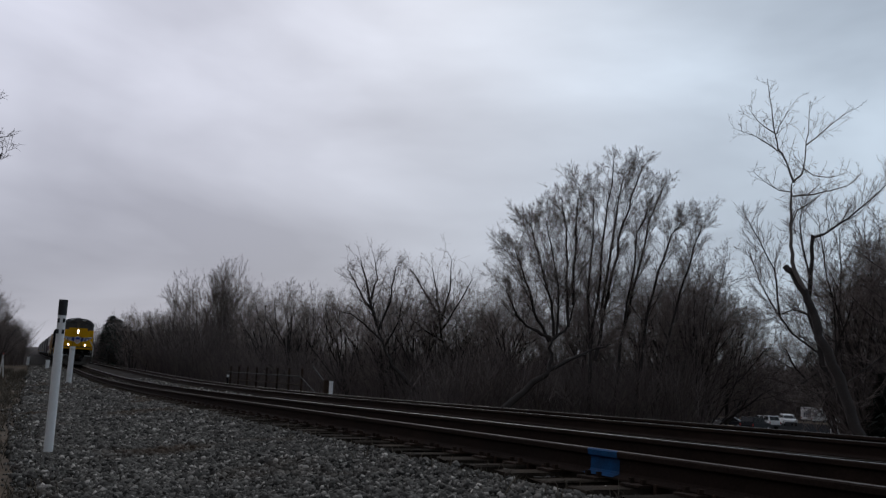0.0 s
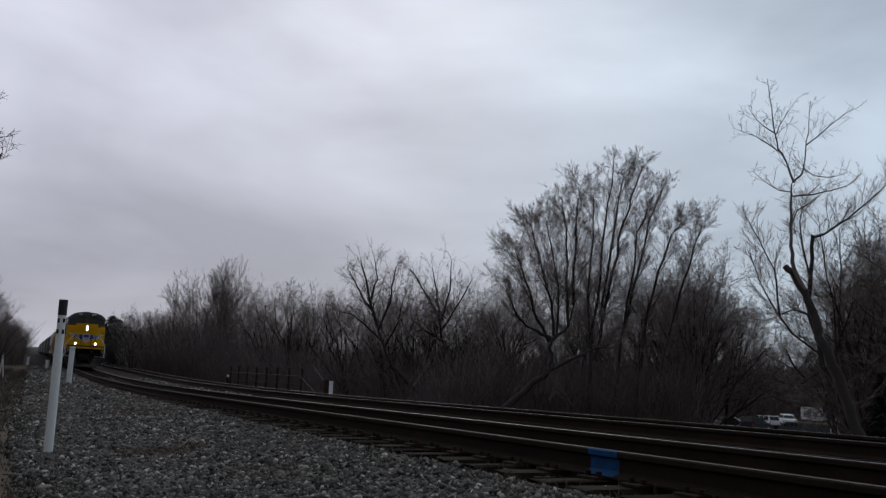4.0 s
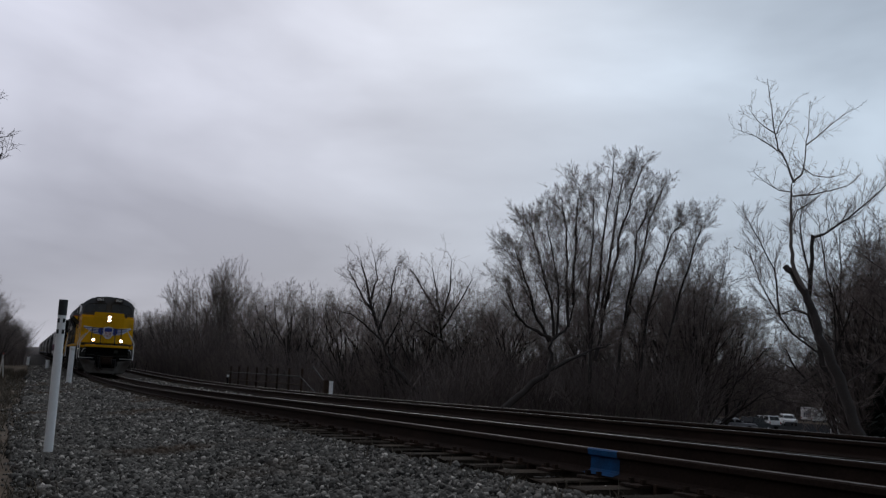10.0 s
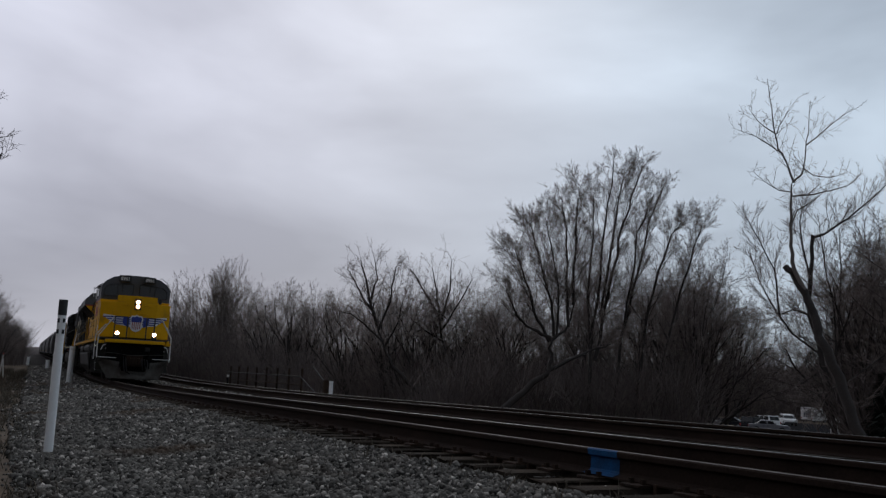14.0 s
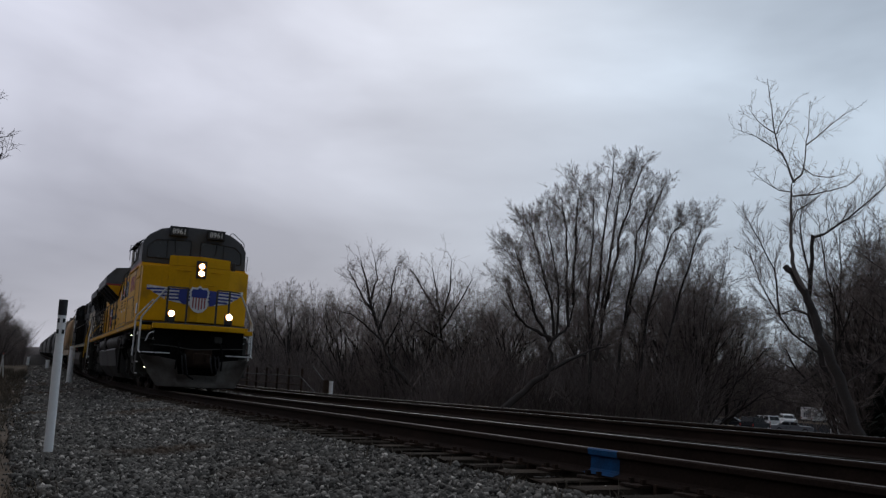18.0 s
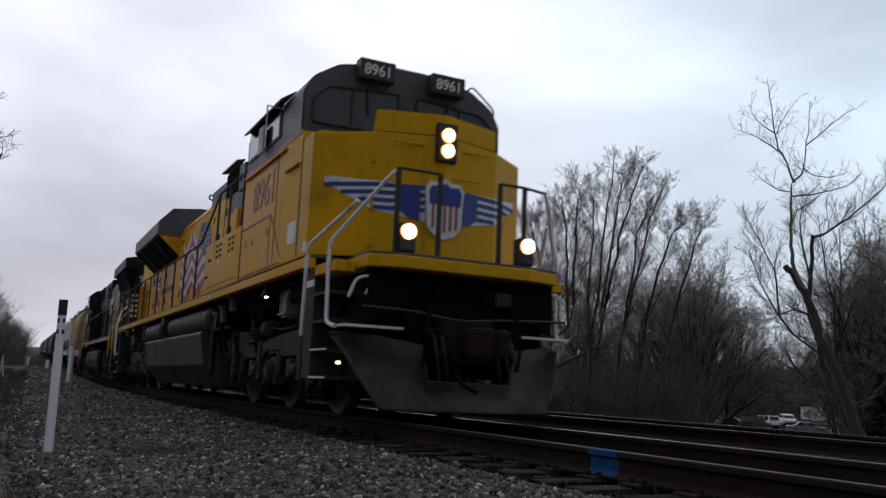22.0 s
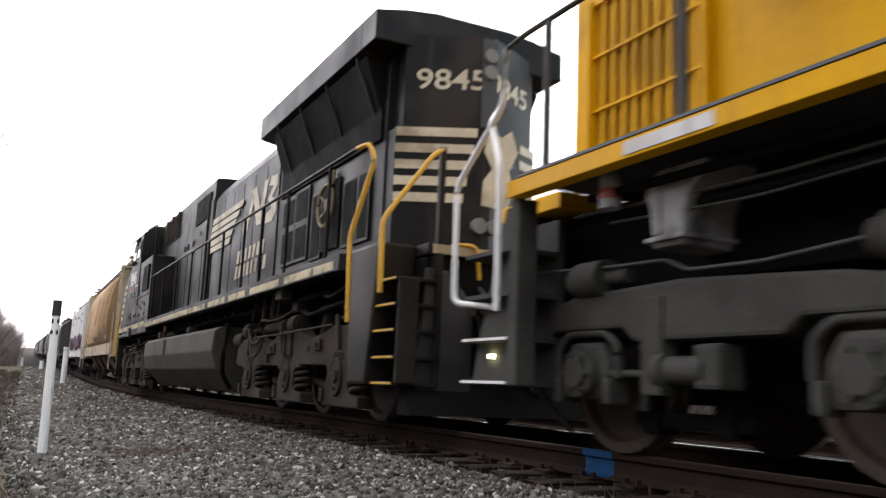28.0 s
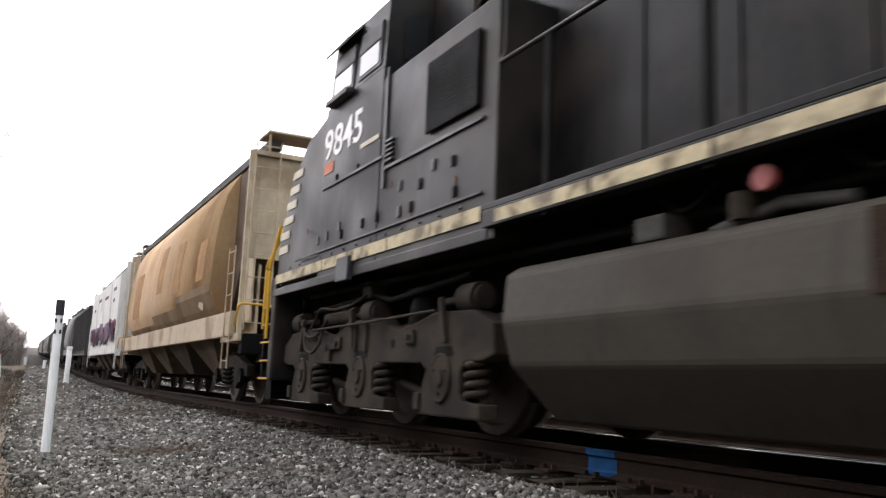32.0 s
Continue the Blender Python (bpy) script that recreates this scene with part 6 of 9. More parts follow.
        part("wall_rib", box(-7.0, -6.75, *sorted((s * 0.97, s * 1.07)), 2.86, 3.60, bevel=0.02), Y, t)
        part("wall_rib", box(-5.9, -5.82, *sorted((s * 0.97, s * 1.02)), 2.86, 4.4, bevel=0.01), G, t)
        part("screen_panel", box(-5.7, -4.6, *sorted((s * 0.965, s * 0.99)), 3.75, 4.36, bevel=0.01), M["grille"], t)
        for x in (-6.4, -5.5, -4.53):
            part("handrail_post", box(x - 0.035, x + 0.035, *sorted((s * 1.465, s * 1.495)), 2.82, 3.72, bevel=0.006), M["frame_grey"], t)
            part("post_foot", box(x - 0.06, x + 0.06, *sorted((s * 1.44, s * 1.50)), 2.84, 2.98, bevel=0.02), M["frame_grey"], t)
        part("horn_loop", tube(bent([(-9.75, s * 0.95, 4.35), (-9.85, s * 1.02, 4.42), (-9.95, s * 1.02, 4.34), (-9.8, s * 0.95, 4.28)], 0.05), 0.02, 6), G, t)
        x = -7.95
        widths = [1.22, 1.2, 1.25, 1.3, 1.05, 1.2, 1.1, 1.1, 0.95]
        for k, w in enumerate(widths):
            if x - w < -19.1:
                break
            top = 4.02 if x > -13.4 else 3.40
            part("hood_door", box(x - w + 0.03, x - 0.03, *sorted((s * 0.945, s * 0.972)), 1.99, top, bevel=0.006), Y, t)
            for zz in (2.35, top - 0.35):
                part("door_latch", box(x - 0.18, x - 0.145, *sorted((s * 0.972, s * 0.995)), zz, zz + 0.15, bevel=0.006), M["frame_grey"], t, "small dark door latch")
            x -= w
        # rear grille; its darker yellow backing paints the shade between the fins
        g = part("rear_grille", box(-20.42, -19.22, *sorted((s * 0.952, s * 0.956)), 2.0, 3.28), M["rail_yellow"], t, "yellow louvred grille")
        for i in range(4):
            part("louvre", box(-20.42, -19.22, *sorted((s * 0.956, s * 1.0)), 2.0 + 0.415 * i, 2.02 + 0.415 * i), Y, g)
        for x in (-20.42, -19.26):
            part("grille_frame", box(x, x + 0.04, *sorted((s * 0.956, s * 1.035)), 2.0, 3.28), Y, g)
        for i in range(10):
            x = -20.33 + 0.115 * i
            part("fin", prism([(x, s * 0.957), (x + 0.02, s * 0.957), (x + 0.085, s * 0.992), (x + 0.065, s * 0.992)], 2.03, 3.26, "z"), Y, g)
        part("grey_panel", box(-18.1, -17.72, *sorted((s * 0.96, s * 0.982)), 3.05, 3.36), G, t)
        # radiator
        wing = [(s * 0.95, 3.46), (s * 1.56, 4.02), (s * 1.56, 4.34), (s * 1.22, 4.72), (s * 0.5, 4.80), (0, 4.80), (0, 3.46)]
        part("radiator_wing", prism(wing, -18.15, -13.62, "x", 0.012), G, t, "flared grey radiator housing")
        part("wing_end_paint", prism([(s * 0.96, 3.47), (s * 1.50, 3.97), (s * 0.96, 3.97)], -13.618, -13.610, "x"), Y, t, "yellow end plate of the radiator housing")
        part("wing_end_line", prism([(s * 0.96, 3.975), (s * 1.52, 3.975), (s * 1.55, 4.04), (s * 0.96, 4.04)], -13.618, -13.610, "x"), M["red"], t)
        part("radiator_screen", prism([(s * 0.975, 3.455), (s * 1.535, 3.975), (s * 1.52, 3.985), (s * 0.96, 3.465)], -18.05, -13.72, "x"), M["grille"], t, "black radiator screen")
        for k in range(3):
            xx = -17.0 + 1.2 * k
            part("screen_rib", tube([(xx, s * 0.98, 3.44), (xx, s * 1.55, 3.97)], 0.025, 6), G, t)
        decal(t, "red_line", [(-13.6, 4.03), (-9.85, 4.03), (-9.85, 4.09), (-13.6, 4.09)], s * 0.952, M["red"], "thin red stripe", side=s)
        decal(t, "red_line", [(-20.65, 3.97), (-18.2, 3.97), (-18.2, 4.05), (-20.65, 4.05)], s * 0.953, M["red"], side=s)
        for i in range(6):
            part("vent_slot", box(-20.5, -19.5, *sorted((s * 0.945, s * 0.962)), 4.12 + 0.055 * i, 4.145 + 0.055 * i), M["black"], t)
    part("rear_hood", prism([(-0.945, 4.0), (-0.945, 4.5), (-0.7, 4.66), (0.7, 4.66), (0.945, 4.5), (0.945, 4.0)], -20.66, -18.16, "x", 0.012), G, t, "grey raised end of the hood")
    part("rear_hood_base", box(-20.66, -20.452, -0.95, 0.95, 1.92, 3.998, bevel=0.01), Y, t)
    part("exhaust_stack", box(-12.6, -11.5, -0.35, 0.35, 4.38, 4.55, bevel=0.03), M["under"], t)
    # brake wheel
    bm = bmesh.new()
    add_tube(bm, [(-18.52 + 0.29 * cos(k * pi / 12), -1.09, 2.92 + 0.29 * sin(k * pi / 12)) for k in range(25)], 0.025, 6, cap=False)
    for k in range(4):
        add_tube(bm, [(-18.52, -1.03, 2.92), (-18.52 + 0.29 * cos(k * pi / 2 + 0.4), -1.09, 2.92 + 0.29 * sin(k * pi / 2 + 0.4))], 0.018, 6)
    add_disc(bm, (-18.52, -1.03, 2.92), 0.07, 0.12, sides=10)
    part("brake_wheel", bm, M["rail_yellow"], t, "yellow hand brake wheel")

    # flag painted on the hood
    def flag_wave(x):
        return (0.16 if x < -11.1 else 0.10) * sin(2 * pi * (x + 11.82) / 1.45)
    for k in range(8):
        n, lower = 34, []
        right = -9.47 if k < 6 else -11.05
        for i in range(n + 1):
            x = -13.08 + (right + 13.08) * i / n
            lower.append((x, 2.30 + 0.172 * k + flag_wave(x + 0.05 * k)))
        upper = [(x, 2.30 + 0.172 * (k + 1) + flag_wave(x + 0.05 * (k + 1))) for x, z in lower]
        bm = add_prism(bmesh.new(), lower + upper[::-1], -0.9785, -0.9735, "y")
        part("flag_stripe", bm, M["flag_red"] if k % 2 == 0 else M["flag_white"], t, "waving red stripe of a painted flag" if k % 2 == 0 else "waving white stripe of a painted flag")
    part("flag_field", prism([(-11.18, 3.40), (-10.8, 3.36), (-10.38, 3.22), (-9.95, 3.10), (-9.53, 2.96), (-9.58, 3.5), (-9.77, 3.80), (-10.3, 3.86), (-10.81, 3.93), (-10.98, 3.7)], -0.983, -0.974, bevel=0), M["flag_blue"], t, "faded blue field of the painted flag")
    for i in range(6):
        for j in range(4):
            x = -10.85 + 0.22 * i + 0.02 * j
            z = 3.46 - 0.27 * (x + 10.9) + 0.125 * j + 0.03 * (i % 2)
            if z > 3.78:
                continue
            part("star", add_disc(bmesh.new(), (x, -0.986, z), 0.035, 0.004, "y", 5), M["flag_white"], t)
    for s in (-1, 1):
        part("walkway_edge", box(-20.5, -4.40, *sorted((s * 1.50, s * 1.566)), 1.868, 1.886), M["loco_grey"], t, "thin grey edge of the walkway")
    # shield on the side, and lettering
    sh = [(-16.78, 2.28), (-16.56, 2.36), (-16.40, 2.58), (-16.38, 2.85), (-16.34, 3.06), (-16.46, 3.16), (-16.62, 3.12), (-16.78, 3.20)]
    sh = sh + [(-33.56 - x, z) for x, z in sh[-2:0:-1]]
    decal(t, "shield_emblem", sh, -0.975, M["white"], "shield emblem in white, red and blue")
    decal(t, "shield_top", [(x, z) for x, z in sh if z > 2.8] + [], -0.982, M["navy"], "blue shield top")
    for z, w in ((3.0, 0.20), (2.875, 0.25)):
        decal(t, "shield_mark", [(-16.78 - w, z - 0.03), (-16.78 + w, z - 0.015), (-16.78 + w, z + 0.055), (-16.78 - w, z + 0.04)], -0.988, M["white"], "white bar on the shield")
    for k in range(5):
        x = -17.06 + 0.14 * k
        zb = 2.34 + 1.1 * (x + 16.78) ** 2
        part("shield_stripe", box(x - 0.03, x + 0.03, -0.99, -0.98, zb, 2.82), M["faded_red"], t)
    words("BUILDING AMERICA", 0.24, M["loco_grey"], t, pose(-15.05, -0.974, 2.64, 90, 0, 0), name="lettering", label="small grey slogan", stretch=1.0)

    # handrails
    for s in (-1, 1):
        xs = (-8.0, -9.32, -10.6, -11.9, -13.15, -14.35, -15.5, -16.55, -17.5, -18.9, -20.2)
        for x in xs:
            part("handrail_post", box(x - 0.035, x + 0.035, *sorted((s * 1.50, s * 1.53)), 1.78, 2.95, bevel=0.006), M["frame_grey"], t)
        bar([(-4.42, s * 1.48, 3.72), (-6.35, s * 1.48, 3.72), (-6.7, s * 1.49, 3.52), (-7.63, s * 1.515, 2.98), (-8.0, s * 1.515, 2.95), (-20.5, s * 1.515, 2.95), (-20.75, s * 1.515, 2.93)], 0.02, M["frame_grey"], t)
        # end grab rails in white
        bar([(-0.50, s * 1.60, 0.92), (-0.47, s * 1.60, 1.91), (-0.42, s * 1.59, 1.99), (0.26, s * 1.27, 2.44)], 0.024, M["white"], t, label="white painted grab rail")
        bar([(0.37, s * 1.50, 1.0), (0.13, s * 1.52, 1.05), (0.08, s * 1.52, 1.95), (0.57, s * 1.06, 2.66), (0.63, s * 0.98, 2.76)], 0.024, M["white"], t, label="white painted grab rail")
        bar([(-20.65, s * 1.60, 0.94), (-20.66, s * 1.60, 2.0), (-20.98, s * 1.5, 2.42), (-21.2, s * 1.3, 2.62)], 0.024, M["white"], t, label="white painted grab rail")
        bar([(-20.95, s * 1.40, 1.0), (-21.38, s * 1.55, 1.05), (-21.38, s * 1.56, 1.98), (-20.78, s * 1.515, 2.5), (-20.76, s * 1.515, 2.93)], 0.024, M["white"], t, label="white painted grab rail")
        posts = (0.43, 0.95) if s < 0 else (0.36, 0.70)
        for y in posts:
            part("handrail_post", box(0.605, 0.645, *sorted((s * y - 0.026, s * y + 0.026)), 1.8, 2.79, bevel=0.006), M["frame_grey"], t)
        bar([(0.63, s * 0.99, 2.76), (0.63, s * posts[1], 2.79), (0.63, s * posts[0], 2.79)], 0.018, M["frame_grey"], t)
        bar([(0.44, s * 1.39, 1.32), (0.48, s * 1.32, 1.54), (0.50, s * 1.12, 1.57), (0.48, s * 1.21, 1.36)], 0.018, M["white"], t, name="uncoupling_lever", label="white bent lever")
        # steps
        for x0, x1, xi, w in ((-0.74, -0.42, 0.14, 1), (-20.66, -20.54, -21.3, -1)):
            part("step_panel", box(x0, x1, *sorted((s * (1.10 if w > 0 else 1.34), s * 1.50)), 0.43, 1.745, bevel=0.012), M["frame_grey"], t, "dark grey step well panel")
            a, b = sorted((x1 if w > 0 else x0, xi))
            part("step_back", box(a, b, *sorted((s * 1.02, s * 1.08)), 0.43, 1.66), M["frame_grey"], t)
            for z in (0.43, 0.74, 1.06, 1.38):
                tr = part("step_tread", box(a, b, *sorted((s * 1.06, s * 1.50)), z, z + 0.035, bevel=0.004), M["frame_grey"], t)
                if z < 0.8:
                    part("step_edge", box(a, b, *sorted((s * 1.503, s * 1.510)), z + 0.008, z + 0.028), M["white"], tr, "white painted step edge")
            if w < 0:
                part("step_lamp", add_disc(bmesh.new(), (-21.02, s * 1.41, 0.64), 0.02, 0.03, "z", 10), M["small_lamp"], t, "small lit step lamp")
                part("step_riser", prism([(-20.66, 0.44), (-21.33, 0.44), (-21.24, 0.80), (-20.98, 1.45), (-20.90, 1.74), (-20.66, 1.74)], *sorted((s * 1.34, s * 1.39)), "y", 0.01), M["frame_grey"], t, "grey slanting step riser")
            if w > 0:
                part("step_lamp", add_disc(bmesh.new(), (-0.02, s * 1.3, 0.62), 0.02, 0.03, "z", 10), M["small_lamp"], t, "small lit step lamp")
        part("corner_plate", box(-0.74, -0.42, *sorted((s * 1.502, s * 1.51)), 1.50, 1.58), M["white"], t)

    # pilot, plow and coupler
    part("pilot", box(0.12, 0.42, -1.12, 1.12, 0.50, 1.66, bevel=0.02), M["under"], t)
    bm = bmesh.new()
    cols = [(-1.46, 0.06, 0.86, 0.96), (-1.28, 0.26, 0.48, 0.94), (-1.07, 0.42, 0.13, 0.92), (-0.60, 0.61, 0.12, 0.84), (-0.52, 0.63, 0.12, 0.46), (0.48, 0.64, 0.12, 0.45),
            (0.56, 0.62, 0.12, 0.84), (1.02, 0.44, 0.13, 0.90), (1.24, 0.26, 0.48, 0.93), (1.42, 0.06, 0.86, 0.96)]
    ring = []
    for y, x, z0, z1 in cols:
        ring.append([bm.verts.new((x + 0.10 - 0.16 * sin(pi * k / 4) + 0.04 * (4 - k), y, z0 + (z1 - z0) * k / 4)) for k in range(5)])
    for a, b in zip(ring, ring[1:]):
        for k in range(4):
            f = bm.faces.new((a[k], a[k + 1], b[k + 1], b[k]))
            f.smooth = True
    bmesh.ops.recalc_face_normals(bm, faces=bm.faces[:])
    bmesh.ops.solidify(bm, geom=bm.faces[:], thickness=0.03)
    part("snow_plow", bm, M["plow"], t, "dusty grey steel snow plow")
    for s in (-1, 1):
        part("plow_step", box(0.30, 0.52, *sorted((s * 0.75, s * 1.45)), 1.0, 1.03), M["white"], t)
        part("hose_bracket", tube(bent([(0.45, s * 0.55, 1.35), (0.75, s * 0.55, 1.3), (0.8, s * 0.6, 0.9), (0.72, s * 0.6, 0.6)], 0.15), 0.022, 6), M["under"], t)
        part("cable_socket", add_disc(bmesh.new(), (0.45, s * 0.3, 1.45), 0.08, 0.1, "x", 10), M["under"], t)
    for s, y in ((-1, -0.62), (1, 0.58)):
        part("draft_gear_plate", box(0.42, 0.58, *sorted((y, y + s * 0.12)), 0.62, 1.30, bevel=0.02), M["under"], t)
    part("striker_plate", box(0.42, 0.60, -0.36, 0.36, 0.66, 1.16, bevel=0.04), M["plate"], t, "rusty coupler pocket")
    part("cut_lever", tube(bent([(0.62, -1.3, 1.22), (0.70, -0.7, 1.20), (0.74, -0.2, 1.12), (0.74, 0.5, 1.18), (0.62, 1.3, 1.22)], 0.2), 0.016, 6), M["frame_grey"], t)
    for k, y in enumerate((-0.46, -0.36, 0.30, 0.42, 0.52)):
        part("air_hose", tube(bent([(0.44, y, 1.06 - 0.03 * k), (0.66, y, 1.0), (0.74, y + 0.03, 0.70), (0.70, y + 0.08, 0.44 + 0.04 * k)], 0.14), 0.02, 6), M["black"], t, "black rubber hose")
    part("jumper_receptacle", box(0.42, 0.53, 0.40, 0.62, 1.34, 1.52, bevel=0.03), M["frame_grey"], t)
    coupler(t, 1.15, 1)
    coupler(t, -22.15, -1)
    part("rear_pilot", box(-21.3, -21.0, -1.1, 1.1, 0.45, 1.74, bevel=0.02), M["under"], t)
    part("rear_plate", box(-21.45, -20.62, -1.1, 1.1, 1.745, 1.87, bevel=0.01), Y, t)

    # tanks
    tank = [(-1.30, 1.25), (-1.47, 1.235), (-1.50, 1.19), (-1.405, 0.62), (-1.08, 0.22), (1.08, 0.22), (1.405, 0.62), (1.50, 1.19), (1.47, 1.235), (1.30, 1.25)]
    part("fuel_tank", prism(tank, -14.46, -7.06, "x", 0.02), M["tank_grey"], t, "dusty grey fuel tank with sloped lower sides")
    for s in (-1, 1):
        part("tank_strap", box(-11.40, -11.34, *sorted((s * 1.44, s * 1.51)), 1.18, 1.30), M["tank_grey"], t)
        for x0, x1 in ((-11.1, -6.72), (-14.7, -12.3)):
            bm = bmesh.new()
            add_tube(bm, [(x0, s * 1.25, 1.47), (x0 + 0.06, s * 1.25, 1.47), (x0 + 0.16, s * 1.25, 1.47), (x1 - 0.16, s * 1.25, 1.47), (x1 - 0.06, s * 1.25, 1.47), (x1, s * 1.25, 1.47)], 0.24, 24)
            for v in bm.verts:
                if v.co.x < x0 + 0.03 or v.co.x > x1 - 0.03:
                    v.co.y, v.co.z = s * 1.25 + (v.co.y - s * 1.25) * 0.72, 1.47 + (v.co.z - 1.47) * 0.72
            part("air_reservoir", bm, M["tank_grey"], t, "long round air reservoir")
        decal(t, "label_plate", [(-7.44, 1.52), (-7.30, 1.52), (-7.30, 1.60), (-7.44, 1.60)], s * 1.49, M["car_grey"], side=s)
        decal(t, "label_plate", [(-14.32, 1.53), (-14.18, 1.53), (-14.18, 1.61), (-14.32, 1.61)], s * 1.488, M["white"], "small white label", side=s)
        sb = part("sill_box", box(-12.02, -11.56, *sorted((s * 1.32, s * 1.50)), 1.56, 1.742, bevel=0.015), M["tank_grey"], t, "grey box with small marks under the sill")
        part("red_mark", box(-11.78, -11.66, *sorted((s * 1.498, s * 1.505)), 1.63, 1.70), M["faded_red"], sb)
        part("dark_mark", box(-11.94, -11.86, *sorted((s * 1.498, s * 1.505)), 1.62, 1.66), M["black"], sb)
        for x, z, w in ((-14.38, 2.28, 0.12), (-14.42, 3.09, 0.14), (-15.90, 3.25, 0.12)):
            decal(t, "notice", [(x, z), (x + w, z), (x + w, z + 0.05), (x, z + 0.05)], s * 0.974, M["white"], "small white notice", side=s)
        part("drain_valve", tube(bent([(-11.5, s * 1.3, 1.6), (-11.55, s * 1.45, 1.4), (-11.4, s * 1.45, 1.2)], 0.08), 0.03, 7), M["under"], t)
        # filters, valves and conduit between tank and trucks
        for x, z, r, h in ((-6.35, 1.38, 0.09, 0.34), (-5.95, 1.50, 0.08, 0.28), (-5.2, 1.62, 0.10, 0.22), (-15.4, 1.52, 0.12, 0.42), (-15.75, 1.50, 0.10, 0.36)):
            bm = bmesh.new()
            add_disc(bm, (x, s * 1.34, z), r * 0.8, h, "z", 14)
            add_disc(bm, (x, s * 1.34, z + h * 0.42), r * 1.3, 0.05, "z", 14)
            part("air_filter", bm, M["tank_grey"] if x < -10 else M["car_grey"], t)
        for x0, x1, z, r in ((-6.6, -1.0, 1.64, 0.013), (-6.0, -1.6, 1.58, 0.010), (-20.3, -15.0, 1.60, 0.013), (-19.9, -16.2, 1.50, 0.010)):
            part("conduit", tube(bent([(x0, s * 1.2, z), ((x0 * 2 + x1) / 3, s * 1.22, z - 0.05), ((x0 + 2 * x1) / 3, s * 1.18, z + 0.02), (x1, s * 1.2, z - 0.03)], 0.2), r, 6), M["frame_grey"], t)
        fl = part("hanging_flask", tube([(-19.78, s * 1.3, 1.80), (-19.78, s * 1.3, 1.56)], 0.07, 14), M["pale_duct"], t, "small pale canister with a red band")
        part("red_band", tube([(-19.78, s * 1.3, 1.62), (-19.78, s * 1.3, 1.69)], 0.073, 14), M["faded_red"], fl)
        part("strut", tube([(-4.9, s * 1.2, 1.74), (-4.35, s * 1.15, 1.24)], 0.04, 6), M["under"], t)
        for x in (-6.35, -5.95, -5.2):
            part("valve_cap", add_disc(bmesh.new(), (x + 0.02, s * 1.40, 1.22), 0.07, 0.05, "z", 10), M["frame_grey"], t)
            part("hose", tube(bent([(x, s * 1.34, 1.3), (x + 0.05, s * 1.3, 1.05), (x - 0.12, s * 1.2, 0.86)], 0.1), 0.022, 6), M["under"], t)
        cb = part("control_box", box(-15.72, -15.24, *sorted((s * 1.1, s * 1.36)), 1.30, 1.74, bevel=0.03), M["frame_grey"], t)
        part("box_flange", box(-15.78, -15.18, *sorted((s * 1.1, s * 1.40)), 1.66, 1.70, bevel=0.01), M["tank_grey"], cb)
        for x, z in ((-15.86, 1.60), (-15.86, 1.44), (-15.62, 1.40)):
            part("valve_cap", add_disc(bmesh.new(), (x, s * 1.33, z), 0.055, 0.12, "z", 12), M["pale_duct"], cb)
        part("conduit", tube(bent([(-6.5, s * 1.36, 1.6), (-6.45, s * 1.4, 1.2), (-6.4, s * 1.4, 0.6), (-6.55, s * 1.35, 0.4)], 0.1), 0.035, 7), M["frame_grey"], t)
        part("conduit", tube(bent([(-6.1, s * 1.36, 1.6), (-6.2, s * 1.4, 1.25), (-6.25, s * 1.4, 0.5)], 0.1), 0.03, 7), M["under"], t)
        for x in (-2.78, -19.52):
            # a duct that narrows as it comes down from the sill, with a flange and a rib
            bm = prism([(x + 0.14, 1.742), (x + 0.02, 1.68), (x, 1.58), (x + 0.05, 1.52), (x + 0.08, 1.26), (x + 0.33, 1.26), (x + 0.35, 1.48), (x + 0.40, 1.58), (x + 0.48, 1.65), (x + 0.52, 1.742)], *sorted((s * 0.8, s * 1.25)), "y", 0.03)
            add_box(bm, x + 0.04, x + 0.37, *sorted((s * 0.8, s * 1.275)), 1.30, 1.33, bevel=0.008)
            add_box(bm, x + 0.10, x + 0.16, *sorted((s * 1.0, s * 1.27)), 1.34, 1.70, bevel=0.01)
            part("blower_duct", bm, M["pale_duct"], t, "pale grey curved air duct")
        lamp = part("truck_lamp", tube([(-2.8, s * 1.44, 1.74), (-2.8, s * 1.44, 1.66), (-2.8, s * 1.44, 1.655)], 0.045, 12), M["frame_grey"], t, "bell-shaped lamp under the sill")
        part("shade", tube([(-2.8, s * 1.44, 1.665), (-2.8, s * 1.44, 1.565)], 0.04, 16, r_end=0.085), M["frame_grey"], lamp)
        part("bulb", add_disc(bmesh.new(), (-2.8, s * 1.44, 1.557), 0.024, 0.03, "z", 14), M["small_lamp"], lamp, "small lit bulb")
    steel_truck(t, (-1.29, -3.37, -5.52))
    steel_truck(t, (-16.0, -18.15, -20.24), turned=True)
    return t


lead = lead_loco()
